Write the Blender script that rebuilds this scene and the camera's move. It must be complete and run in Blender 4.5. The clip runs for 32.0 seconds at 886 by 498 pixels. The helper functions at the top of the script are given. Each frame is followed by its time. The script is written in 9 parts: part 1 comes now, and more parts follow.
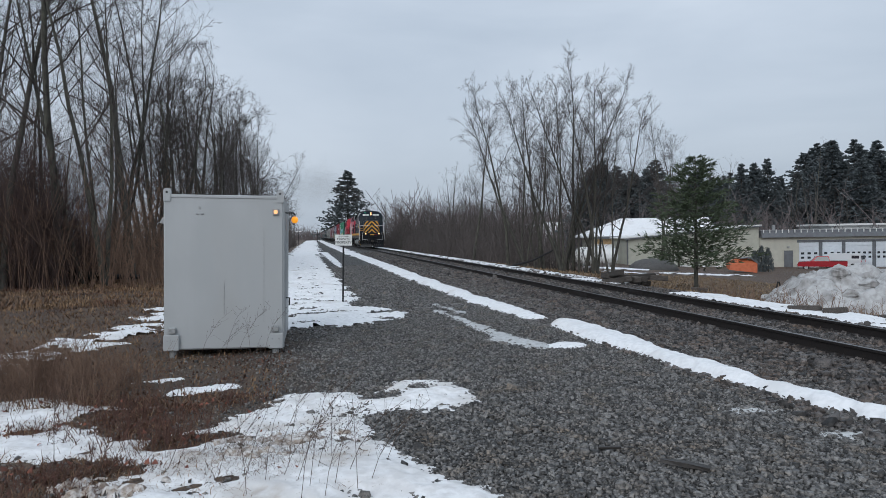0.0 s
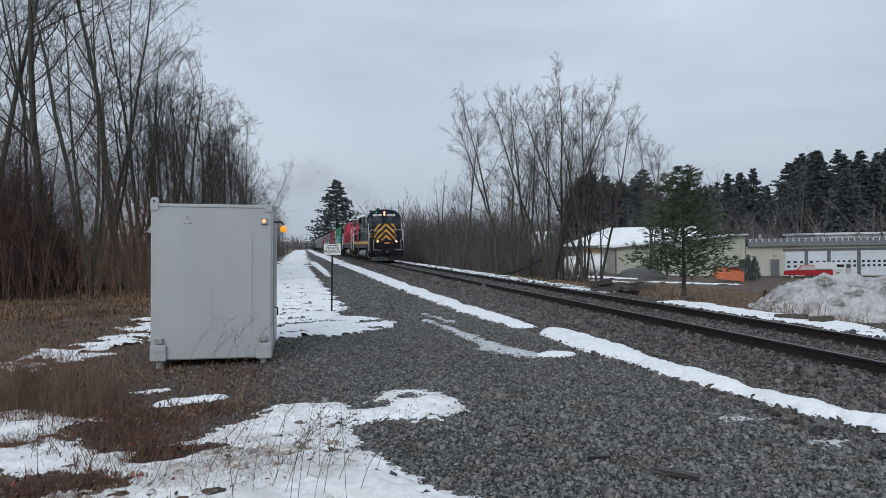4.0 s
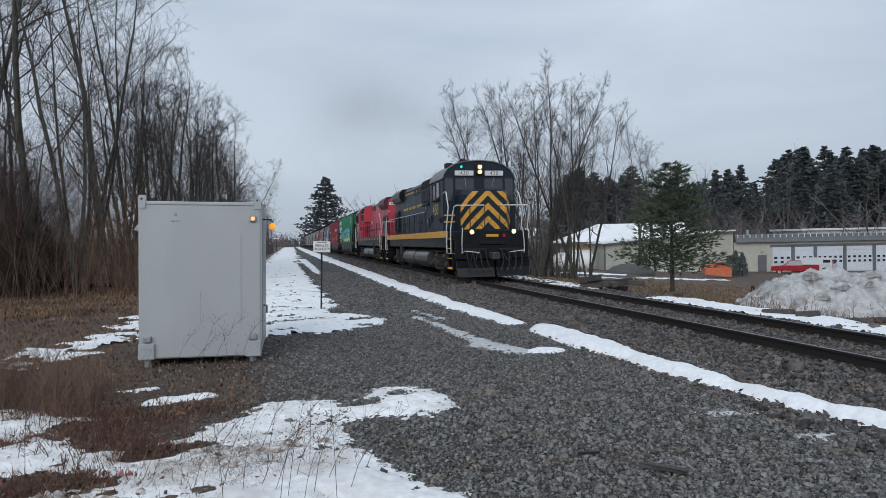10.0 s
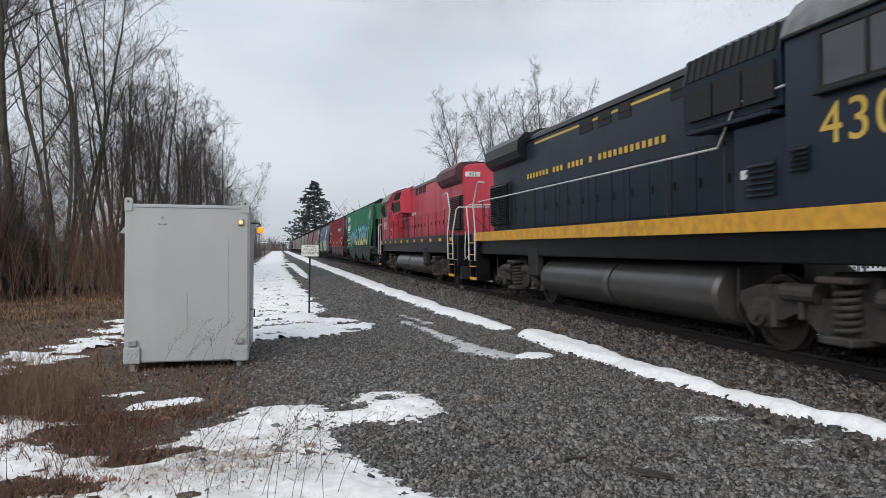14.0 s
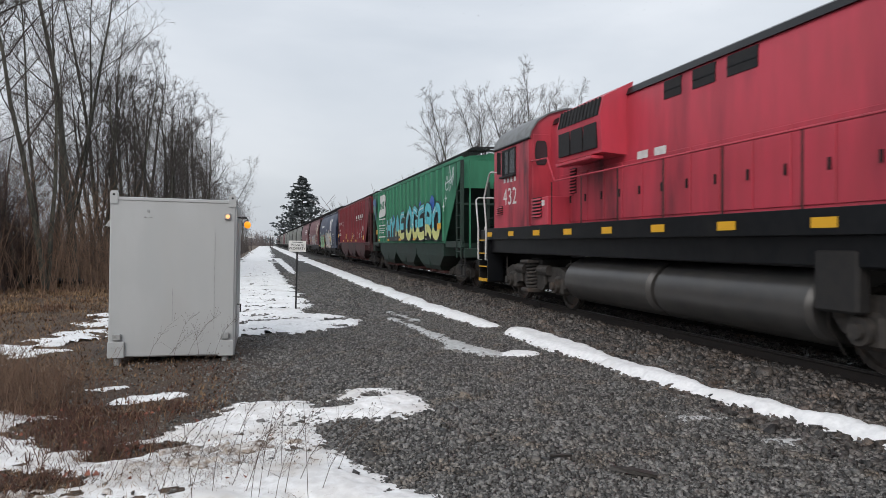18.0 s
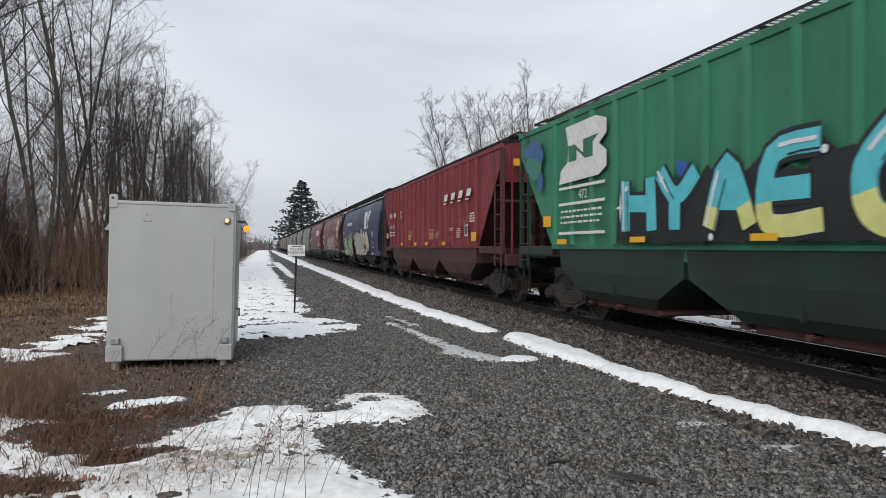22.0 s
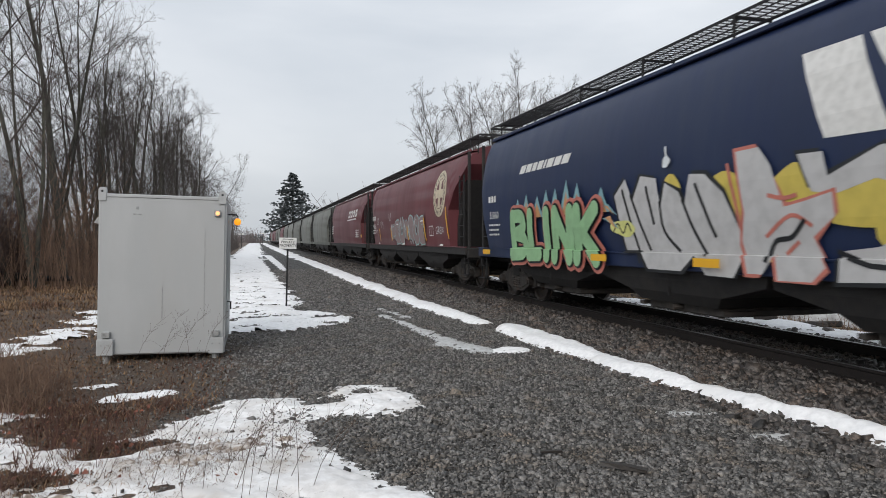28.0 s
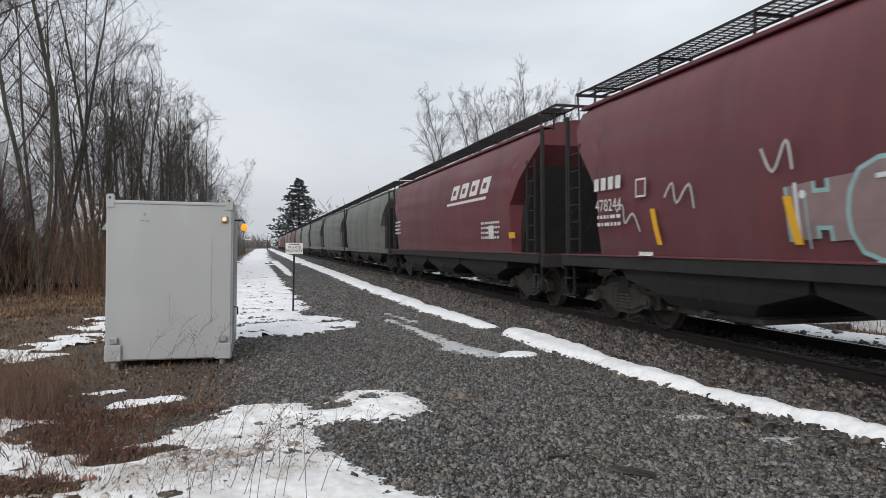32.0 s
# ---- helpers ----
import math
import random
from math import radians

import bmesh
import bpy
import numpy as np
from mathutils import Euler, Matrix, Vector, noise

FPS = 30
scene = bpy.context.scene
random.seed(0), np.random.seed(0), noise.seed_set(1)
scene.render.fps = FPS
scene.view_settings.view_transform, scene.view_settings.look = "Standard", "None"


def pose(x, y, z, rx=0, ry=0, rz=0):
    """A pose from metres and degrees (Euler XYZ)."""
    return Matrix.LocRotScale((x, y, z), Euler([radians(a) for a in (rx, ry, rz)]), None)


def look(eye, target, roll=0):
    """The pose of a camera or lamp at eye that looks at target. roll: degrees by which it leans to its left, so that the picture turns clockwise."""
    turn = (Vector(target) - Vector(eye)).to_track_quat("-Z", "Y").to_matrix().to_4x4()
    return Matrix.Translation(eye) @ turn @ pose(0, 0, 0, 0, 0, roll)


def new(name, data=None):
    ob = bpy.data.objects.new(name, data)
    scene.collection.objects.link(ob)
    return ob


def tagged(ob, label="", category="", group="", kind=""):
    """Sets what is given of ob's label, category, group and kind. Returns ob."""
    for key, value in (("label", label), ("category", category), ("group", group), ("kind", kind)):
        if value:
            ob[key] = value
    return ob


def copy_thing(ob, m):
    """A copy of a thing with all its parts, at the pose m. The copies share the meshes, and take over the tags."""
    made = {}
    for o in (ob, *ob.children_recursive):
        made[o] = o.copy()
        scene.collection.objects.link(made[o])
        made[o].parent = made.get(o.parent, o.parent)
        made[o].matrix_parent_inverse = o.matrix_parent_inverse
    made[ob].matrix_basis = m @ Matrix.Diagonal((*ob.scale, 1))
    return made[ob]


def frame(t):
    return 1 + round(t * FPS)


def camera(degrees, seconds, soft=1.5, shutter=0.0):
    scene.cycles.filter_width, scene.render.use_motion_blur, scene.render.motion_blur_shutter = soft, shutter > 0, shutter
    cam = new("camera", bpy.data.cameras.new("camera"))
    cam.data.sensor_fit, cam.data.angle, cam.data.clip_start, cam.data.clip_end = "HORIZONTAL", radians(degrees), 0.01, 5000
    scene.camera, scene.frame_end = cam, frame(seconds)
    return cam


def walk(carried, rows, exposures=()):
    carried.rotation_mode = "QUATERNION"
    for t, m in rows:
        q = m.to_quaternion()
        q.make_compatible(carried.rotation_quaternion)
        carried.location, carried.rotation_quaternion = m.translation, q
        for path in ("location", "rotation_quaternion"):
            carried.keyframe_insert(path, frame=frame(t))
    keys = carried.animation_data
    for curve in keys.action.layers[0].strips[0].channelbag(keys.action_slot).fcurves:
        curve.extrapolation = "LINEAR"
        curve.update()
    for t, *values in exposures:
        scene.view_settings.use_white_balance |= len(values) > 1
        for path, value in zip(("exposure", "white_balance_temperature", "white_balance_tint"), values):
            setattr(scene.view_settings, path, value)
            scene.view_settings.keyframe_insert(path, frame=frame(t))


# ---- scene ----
# ---- camera: held by hand at one spot, 1.73 m above the path ----
EYE = (0.0, 0.0, 1.732)
cam = camera(66.95, 32.0, soft=0.8, shutter=0.3)
TURNS = [(0, 88.801, 0.89, -11.167), (0.5, 88.903, 0.834, -11.069), (1, 88.662, 0.653, -11.175), (1.5, 88.458, 0.696, -11.407), (2, 88.731, 0.862, -11.604),
         (2.5, 89.106, 0.959, -11.509), (3, 89.384, 0.97, -11.753), (3.5, 89.602, 0.962, -11.948), (5.5, 89.407, 0.896, -12.459), (6, 89.487, 1.004, -12.465),
         (6.5, 89.557, 1.112, -12.477), (7, 89.734, 1.08, -12.417), (7.5, 89.188, 1.107, -12.633), (8, 88.629, 0.941, -13.002), (8.5, 88.763, 0.794, -13.013),
         (9, 88.94, 0.968, -13.05), (9.5, 89.176, 1.159, -13.064), (10, 89.295, 1.118, -12.986), (10.5, 89.121, 1.235, -12.776), (11, 89.277, 1.218, -12.864),
         (11.5, 89.142, 1.337, -12.811), (12, 89.119, 1.278, -13.228), (12.5, 89.241, 1.149, -13.501), (13, 89.357, 1.036, -13.743), (13.5, 89.494, 0.952, -13.908),
         (14, 89.692, 0.768, -13.953), (14.5, 89.745, 0.534, -14.058), (16.5, 90.03, 0.116, -14.616), (17, 90.135, 0.061, -14.621), (17.5, 89.89, 0.093, -14.686),
         (18, 89.441, 0.065, -14.986), (18.5, 89.44, 0.07, -14.99), (19, 89.507, 0.143, -14.83), (19.5, 89.679, 0.069, -14.795), (20, 89.783, 0.066, -14.859),
         (20.5, 90.005, -0.018, -14.994), (21, 90.145, -0.126, -15.045), (21.5, 90.038, -0.107, -14.972), (22, 89.852, -0.149, -15.063), (22.5, 89.675, -0.161, -15.288),
         (23, 89.679, -0.151, -15.57), (23.5, 89.822, -0.139, -15.572), (24, 90.081, -0.167, -15.195), (24.5, 90.235, 0.059, -14.932), (25, 90.268, 0.076, -15.092),
         (25.5, 90.149, 0.04, -15.506), (27.5, 89.307, 0.082, -15.737), (28, 89.173, 0.1, -15.759), (28.5, 88.909, -0.039, -15.797), (29, 89.155, -0.019, -15.752),
         (29.5, 89.31, 0.139, -15.592), (30, 89.38, 0.231, -15.43), (30.5, 89.471, 0.379, -15.277), (31, 89.431, 0.094, -15.329), (31.5, 89.379, 0.162, -15.288),
         (32, 89.549, 0.431, -15.239)]
EXPOSURE = [(0, -0.14, 6000, 10), (9, -0.14, 6000, 10), (12, -0.1, 5950, 10), (13, -0.06, 6050, 10), (14, 0.16, 6500, 11), (17, 0.14, 6550, 12), (20, 0.16, 6600, 12), (32, 0.16, 6650, 12)]
walk(cam, [(t, pose(*EYE, rx, ry, rz)) for t, rx, ry, rz in TURNS], EXPOSURE)

RAIL_Z = 0.25        # top of rail above the path
TRACK_X = 7.5        # centre line of the track, which runs along +y
# the train's front (its ditch lights) along y, by time
TRAIN = [(0, 83.3), (1, 77.2), (2, 70.7), (3, 64.2), (4.25, 56.8), (5.5, 49.4), (7, 40.7), (8, 35.2), (9, 29.7), (10, 24.22),
         (11, 18.85), (12, 13.49), (13, 8.13), (14, 2.77), (15, -2.63), (16, -8.04), (17, -13.49), (18, -18.96), (19, -24.45),
         (20, -29.98), (21, -35.55), (22, -41.18), (23, -46.85), (24, -52.54), (25, -58.25), (26, -63.98), (27, -69.7),
         (28, -75.44), (29, -81.18), (30, -86.9), (31, -92.6), (32, -98.3)]

# ---- overcast sky and a broad, weak sun ----
def make_world():
    w = bpy.data.worlds.new("overcast_sky")
    scene.world = w
    w.use_nodes = True
    nt = w.node_tree
    nt.nodes.clear()
    out = nt.nodes.new("ShaderNodeOutputWorld")
    bg1 = nt.nodes.new("ShaderNodeBackground")
    bg2 = nt.nodes.new("ShaderNodeBackground")
    add = nt.nodes.new("ShaderNodeAddShader")
    sky = nt.nodes.new("ShaderNodeTexSky")
    sky.sky_type = "NISHITA"
    sky.sun_disc = False
    sky.sun_elevation = radians(32)
    sky.sun_rotation = radians(212)
    sky.dust_density = 4
    bg1.inputs["Strength"].default_value = 0.012
    nt.links.new(sky.outputs[0], bg1.inputs["Color"])
    tc = nt.nodes.new("ShaderNodeTexCoord")
    mp = nt.nodes.new("ShaderNodeMapping")
    mp.inputs["Scale"].default_value = (1, 1, 3.2)
    n1 = nt.nodes.new("ShaderNodeTexNoise")
    n1.inputs["Scale"].default_value = 1.7
    n1.inputs["Detail"].default_value = 5
    n1.inputs["Roughness"].default_value = 0.5
    n1.inputs["Distortion"].default_value = 0.4
    cr = nt.nodes.new("ShaderNodeValToRGB")
    cr.color_ramp.elements[0].position = 0.3
    cr.color_ramp.elements[0].color = (0.455, 0.51, 0.565, 1)
    cr.color_ramp.elements[1].position = 0.7
    cr.color_ramp.elements[1].color = (0.645, 0.69, 0.73, 1)
    nt.links.new(tc.outputs["Generated"], mp.inputs["Vector"])
    nt.links.new(mp.outputs[0], n1.inputs["Vector"])
    nt.links.new(n1.outputs["Fac"], cr.inputs["Fac"])
    sep = nt.nodes.new("ShaderNodeSeparateXYZ")
    nt.links.new(tc.outputs["Generated"], sep.inputs[0])
    mr = nt.nodes.new("ShaderNodeMapRange")
    mr.inputs["From Min"].default_value = -0.05
    mr.inputs["From Max"].default_value = 0.6
    mr.inputs["To Min"].default_value = 0.86
    mr.inputs["To Max"].default_value = 1.22
    nt.links.new(sep.outputs["Z"], mr.inputs["Value"])
    nt.links.new(cr.outputs["Color"], bg2.inputs["Color"])
    nt.links.new(mr.outputs["Result"], bg2.inputs["Strength"])
    nt.links.new(bg1.outputs[0], add.inputs[0])
    nt.links.new(bg2.outputs[0], add.inputs[1])
    nt.links.new(add.outputs[0], out.inputs["Surface"])


make_world()
sun = new("sun", bpy.data.lights.new("sun", "SUN"))
sun.data.energy = 1.25
sun.data.angle = radians(40)
sun.data.color = (1.0, 0.97, 0.93)
sun.matrix_world = look((0, 0, 20), (17, 27, 0))

# ---- materials ----
def material(name, base, rough=0.6, metal=0.0, grain=None, grain_scale=30.0, stain=None, stain_scale=1.5, bump=0.0, bump_scale=60.0,
             spec=0.5, vary=0.0, stretch=(1, 1, 1), local=False, stain_at=(0.45, 0.7), rough_vary=0.0):
    """Base colour with a fine grain, larger stains, relief, and a shift from object to object."""
    m = bpy.data.materials.new(name)
    m.use_nodes = True
    nt = m.node_tree
    b = nt.nodes["Principled BSDF"]
    b.inputs["Roughness"].default_value = rough
    b.inputs["Metallic"].default_value = metal
    b.inputs["Specular IOR Level"].default_value = spec
    tc = nt.nodes.new("ShaderNodeTexCoord")
    mp = nt.nodes.new("ShaderNodeMapping")
    mp.inputs["Scale"].default_value = stretch
    geo = nt.nodes.new("ShaderNodeNewGeometry")
    nt.links.new(tc.outputs["Object"] if local else geo.outputs["Position"], mp.inputs["Vector"])

    def tex(scale, detail=4):
        n = nt.nodes.new("ShaderNodeTexNoise")
        n.inputs["Scale"].default_value = scale
        n.inputs["Detail"].default_value = detail
        nt.links.new(mp.outputs[0], n.inputs["Vector"])
        return n

    rgb = nt.nodes.new("ShaderNodeRGB")
    rgb.outputs[0].default_value = (*base, 1)
    col = rgb.outputs[0]

    def blend(fac, a, color):
        mix = nt.nodes.new("ShaderNodeMix")
        mix.data_type = "RGBA"
        nt.links.new(fac, mix.inputs[0])
        nt.links.new(a, mix.inputs[6])
        mix.inputs[7].default_value = (*color, 1)
        return mix.outputs[2]

    def ramp(src, lo, hi):
        r = nt.nodes.new("ShaderNodeMapRange")
        r.inputs["From Min"].default_value = lo
        r.inputs["From Max"].default_value = hi
        nt.links.new(src, r.inputs["Value"])
        return r.outputs["Result"]

    if stain:
        n = tex(stain_scale, 6)
        col = blend(ramp(n.outputs["Fac"], *stain_at), col, stain)
        if rough_vary:
            r = nt.nodes.new("ShaderNodeMapRange")
            r.inputs["To Min"].default_value = rough
            r.inputs["To Max"].default_value = min(1, rough + rough_vary)
            nt.links.new(n.outputs["Fac"], r.inputs["Value"])
            nt.links.new(r.outputs["Result"], b.inputs["Roughness"])
    if grain:
        col = blend(ramp(tex(grain_scale, 5).outputs["Fac"], 0.4, 0.68), col, grain)
    if vary:
        oi = nt.nodes.new("ShaderNodeObjectInfo")
        hsv = nt.nodes.new("ShaderNodeHueSaturation")
        r = nt.nodes.new("ShaderNodeMapRange")
        r.inputs["To Min"].default_value, r.inputs["To Max"].default_value = 1 - vary, 1 + vary
        nt.links.new(oi.outputs["Random"], r.inputs["Value"])
        nt.links.new(r.outputs["Result"], hsv.inputs["Value"])
        nt.links.new(col, hsv.inputs["Color"])
        col = hsv.outputs[0]
    nt.links.new(col, b.inputs["Base Color"])
    if bump:
        bp = nt.nodes.new("ShaderNodeBump")
        bp.inputs["Strength"].default_value = bump
        bp.inputs["Distance"].default_value = 0.02
        nt.links.new(tex(bump_scale, 4).outputs["Fac"], bp.inputs["Height"])
        nt.links.new(bp.outputs[0], b.inputs["Normal"])
    return m


def island_vary(m, lo=0.6, hi=1.5):
    """Shifts the brightness from piece to piece of a joined mesh."""
    nt = m.node_tree
    b = nt.nodes["Principled BSDF"]
    src = b.inputs["Base Color"].links[0].from_socket
    geo = nt.nodes.new("ShaderNodeNewGeometry")
    r = nt.nodes.new("ShaderNodeMapRange")
    r.inputs["To Min"].default_value, r.inputs["To Max"].default_value = lo, hi
    hsv = nt.nodes.new("ShaderNodeHueSaturation")
    nt.links.new(geo.outputs["Random Per Island"], r.inputs["Value"])
    nt.links.new(r.outputs["Result"], hsv.inputs["Value"])
    nt.links.new(src, hsv.inputs["Color"])
    nt.links.new(hsv.outputs[0], b.inputs["Base Color"])
    return m


def glow(name, color, strength):
    m = bpy.data.materials.new(name)
    m.use_nodes = True
    b = m.node_tree.nodes["Principled BSDF"]
    b.inputs["Base Color"].default_value = (*color, 1)
    b.inputs["Emission Color"].default_value = (*color, 1)
    b.inputs["Emission Strength"].default_value = strength
    return m


def ground_material():
    """Grey gravel on the path and the bed, brown dead grass and leaf litter to the left of it and beyond the track."""
    m = material("ground_mix", (0.105, 0.066, 0.044), 0.9, grain=(0.042, 0.029, 0.022), grain_scale=22, stain=(0.17, 0.115, 0.066), stain_scale=0.55, bump=0.9, bump_scale=35)
    nt = m.node_tree
    b = nt.nodes["Principled BSDF"]
    grass = b.inputs["Base Color"].links[0].from_socket
    geo = nt.nodes.new("ShaderNodeNewGeometry")
    sep = nt.nodes.new("ShaderNodeSeparateXYZ")
    nt.links.new(geo.outputs["Position"], sep.inputs[0])
    vor = nt.nodes.new("ShaderNodeTexVoronoi")
    vor.inputs["Scale"].default_value = 58
    nt.links.new(geo.outputs["Position"], vor.inputs["Vector"])
    cr = nt.nodes.new("ShaderNodeValToRGB")
    e = cr.color_ramp.elements
    e[0].color, e[1].color = (0.008, 0.0075, 0.007, 1), (0.12, 0.115, 0.108, 1)
    e.new(0.55).color = (0.038, 0.036, 0.033, 1)
    sepc = nt.nodes.new("ShaderNodeSeparateColor")
    nt.links.new(vor.outputs["Color"], sepc.inputs[0])
    nt.links.new(sepc.outputs[0], cr.inputs["Fac"])
    nz = nt.nodes.new("ShaderNodeTexNoise")
    nz.inputs["Scale"].default_value = 0.9
    nz.inputs["Detail"].default_value = 6
    nt.links.new(geo.outputs["Position"], nz.inputs["Vector"])

    def math(op, a, c):
        n = nt.nodes.new("ShaderNodeMath")
        n.operation = op
        for k, v in enumerate((a, c)):
            if isinstance(v, (int, float)):
                n.inputs[k].default_value = v
            else:
                nt.links.new(v, n.inputs[k])
        return n.outputs[0]

    wob = math("MULTIPLY", math("SUBTRACT", nz.outputs["Fac"], 0.5), 4.5)
    left = nt.nodes.new("ShaderNodeMapRange")
    left.inputs["From Min"].default_value, left.inputs["From Max"].default_value = -1.3, 0.6
    nt.links.new(math("ADD", sep.outputs["X"], wob), left.inputs["Value"])
    right = nt.nodes.new("ShaderNodeMapRange")
    right.inputs["From Min"].default_value, right.inputs["From Max"].default_value = 11.2, 10.2
    nt.links.new(math("ADD", sep.outputs["X"], wob), right.inputs["Value"])
    mask = math("MULTIPLY", left.outputs["Result"], right.outputs["Result"])
    mix = nt.nodes.new("ShaderNodeMix")
    mix.data_type = "RGBA"
    nt.links.new(mask, mix.inputs[0])
    nt.links.new(grass, mix.inputs[6])
    nt.links.new(cr.outputs["Color"], mix.inputs[7])
    nt.links.new(mix.outputs[2], b.inputs["Base Color"])
    bp = nt.nodes.new("ShaderNodeBump")
    bp.inputs["Strength"].default_value = 0.8
    bp.inputs["Distance"].default_value = 0.03
    bp.invert = True
    nt.links.new(vor.outputs["Distance"], bp.inputs["Height"])
    old = b.inputs["Normal"].links[0].from_socket
    nt.links.new(old, bp.inputs["Normal"])
    nt.links.new(bp.outputs[0], b.inputs["Normal"])
    b.inputs["Roughness"].default_value = 0.7
    return m


M_GROUND = ground_material()
M_SNOW = material("snow", (0.86, 0.865, 0.87), 0.75, grain=(0.74, 0.745, 0.75), grain_scale=14, stain=(0.5, 0.465, 0.43), stain_scale=0.9, stain_at=(0.55, 0.8), bump=0.35, bump_scale=9)
M_DIRTY_SNOW = material("dirty_snow", (0.48, 0.48, 0.475), 0.85, grain=(0.34, 0.33, 0.32), grain_scale=9, stain=(0.12, 0.11, 0.1), stain_scale=2.2, stain_at=(0.49, 0.64), bump=1.0, bump_scale=14, stretch=(1, 1, 0.4))
M_STONE = island_vary(material("crushed_stone", (0.136, 0.131, 0.124), 0.42, grain=(0.035, 0.033, 0.031), grain_scale=45, stain=(0.125, 0.1, 0.075), stain_scale=2.6, stain_at=(0.5, 0.72), bump=0.3, bump_scale=120), 0.2, 2.3)
M_BALLAST = island_vary(material("track_ballast", (0.08, 0.072, 0.067), 0.5, grain=(0.022, 0.019, 0.017), grain_scale=45, stain=(0.085, 0.06, 0.044), stain_scale=1.4, bump=0.3, bump_scale=120), 0.15, 2.6)
M_RAIL_TOP = material("worn_rail_head", (0.16, 0.155, 0.155), 0.35, 0.9, grain=(0.2, 0.2, 0.21), grain_scale=60)
M_RAIL = material("rusty_rail", (0.012, 0.0095, 0.009), 0.75, 0.1, grain=(0.02, 0.014, 0.0115), grain_scale=40, bump=0.2)
M_TIE = material("creosoted_wood", (0.05, 0.042, 0.036), 0.85, grain=(0.085, 0.075, 0.066), grain_scale=25, bump=0.6, bump_scale=40, vary=0.3, stretch=(0.25, 2, 2))
M_BOX = material("grey_paint", (0.42, 0.435, 0.44), 0.42, grain=(0.39, 0.405, 0.41), grain_scale=3, stain=(0.37, 0.375, 0.37), stain_scale=1.2, stain_at=(0.5, 0.8), bump=0.05, bump_scale=8, stretch=(1, 1, 0.35))
M_GALV = material("galvanised_steel", (0.4, 0.41, 0.41), 0.5, 0.6, grain=(0.28, 0.29, 0.29), grain_scale=20)
M_DARK = material("dark_steel", (0.011, 0.011, 0.0125), 0.6, 0.2, grain=(0.018, 0.017, 0.017), grain_scale=12, bump=0.1)
M_BLACK = material("black_paint", (0.005, 0.0058, 0.0075), 0.35, spec=0.25, grain=(0.01, 0.0105, 0.012), grain_scale=6, stain=(0.02, 0.019, 0.019), stain_scale=1.6, stain_at=(0.55, 0.8), local=True)
M_LOCO = material("deep_navy_black_paint", (0.0075, 0.0155, 0.0285), 0.3, spec=0.36, grain=(0.0095, 0.018, 0.03), grain_scale=3, stain=(0.02, 0.027, 0.034), stain_scale=1.1, stain_at=(0.52, 0.78), local=True, stretch=(1, 1, 0.4), rough_vary=0.3)
M_GOLD = material("gold_paint", (0.7, 0.36, 0.04), 0.45, grain=(0.5, 0.26, 0.03), grain_scale=6, stain=(0.28, 0.16, 0.04), stain_scale=1.5, stain_at=(0.56, 0.8), local=True)
M_LETTER = material("yellow_lettering", (0.62, 0.42, 0.08), 0.5)
M_RED = material("loco_red_paint", (0.54, 0.05, 0.082), 0.3, grain=(0.45, 0.047, 0.07), grain_scale=4, stain=(0.1, 0.018, 0.027), stain_scale=0.8, stain_at=(0.47, 0.68), local=True, stretch=(1, 1, 0.22), rough_vary=0.35)
M_GREEN = material("car_green_paint", (0.042, 0.215, 0.125), 0.45, spec=0.3, grain=(0.036, 0.175, 0.1), grain_scale=3, stain=(0.03, 0.085, 0.06), stain_scale=0.9, stain_at=(0.48, 0.74), local=True, stretch=(1, 1, 0.22), rough_vary=0.3, bump=0.35, bump_scale=2.2)
M_OXIDE = material("oxide_red_paint", (0.215, 0.038, 0.048), 0.5, spec=0.3, grain=(0.14, 0.025, 0.032), grain_scale=3, stain=(0.1, 0.034, 0.038), stain_scale=0.9, stain_at=(0.5, 0.78), local=True, stretch=(1, 1, 0.22), rough_vary=0.3, bump=0.35, bump_scale=2.2)
M_BLUE = material("navy_blue_paint", (0.0095, 0.02, 0.06), 0.3, spec=0.4, grain=(0.0095, 0.021, 0.066), grain_scale=3, stain=(0.03, 0.045, 0.085), stain_scale=0.8, stain_at=(0.52, 0.82), local=True, stretch=(1, 1, 0.2), rough_vary=0.35, bump=0.35, bump_scale=2.2)
M_BROWN = material("mineral_brown_paint", (0.14, 0.038, 0.045), 0.36, spec=0.5, grain=(0.115, 0.031, 0.037), grain_scale=3, stain=(0.115, 0.062, 0.063), stain_scale=0.8, stain_at=(0.52, 0.82), local=True, stretch=(1, 1, 0.2), rough_vary=0.35, bump=0.35, bump_scale=2.2)
# Dark copies of the car paints: shade on ends and bays, with grime.
M_SHADE_GRIME_GREEN = material("shade_and_grime_on_green", (0.012, 0.036, 0.026), 0.6, grain=(0.011, 0.022, 0.018), grain_scale=2.5, stain=(0.014, 0.015, 0.014), stain_scale=0.8, local=True, bump=0.1)
M_SHADE_GRIME_RED = material("shade_and_grime_on_red", (0.078, 0.021, 0.023), 0.65, grain=(0.04, 0.015, 0.016), grain_scale=2.5, stain=(0.014, 0.011, 0.011), stain_scale=0.8, local=True, bump=0.1)
M_CARGREY = material("hopper_grey_paint", (0.2, 0.21, 0.19), 0.6, spec=0.3, grain=(0.16, 0.165, 0.15), grain_scale=3, stain=(0.08, 0.075, 0.068), stain_scale=0.9, stain_at=(0.48, 0.76), local=True, stretch=(1, 1, 0.2), vary=0.2)
M_TYRE_BLACK = material("black_rubber_hose", (0.01, 0.01, 0.011), 0.4)
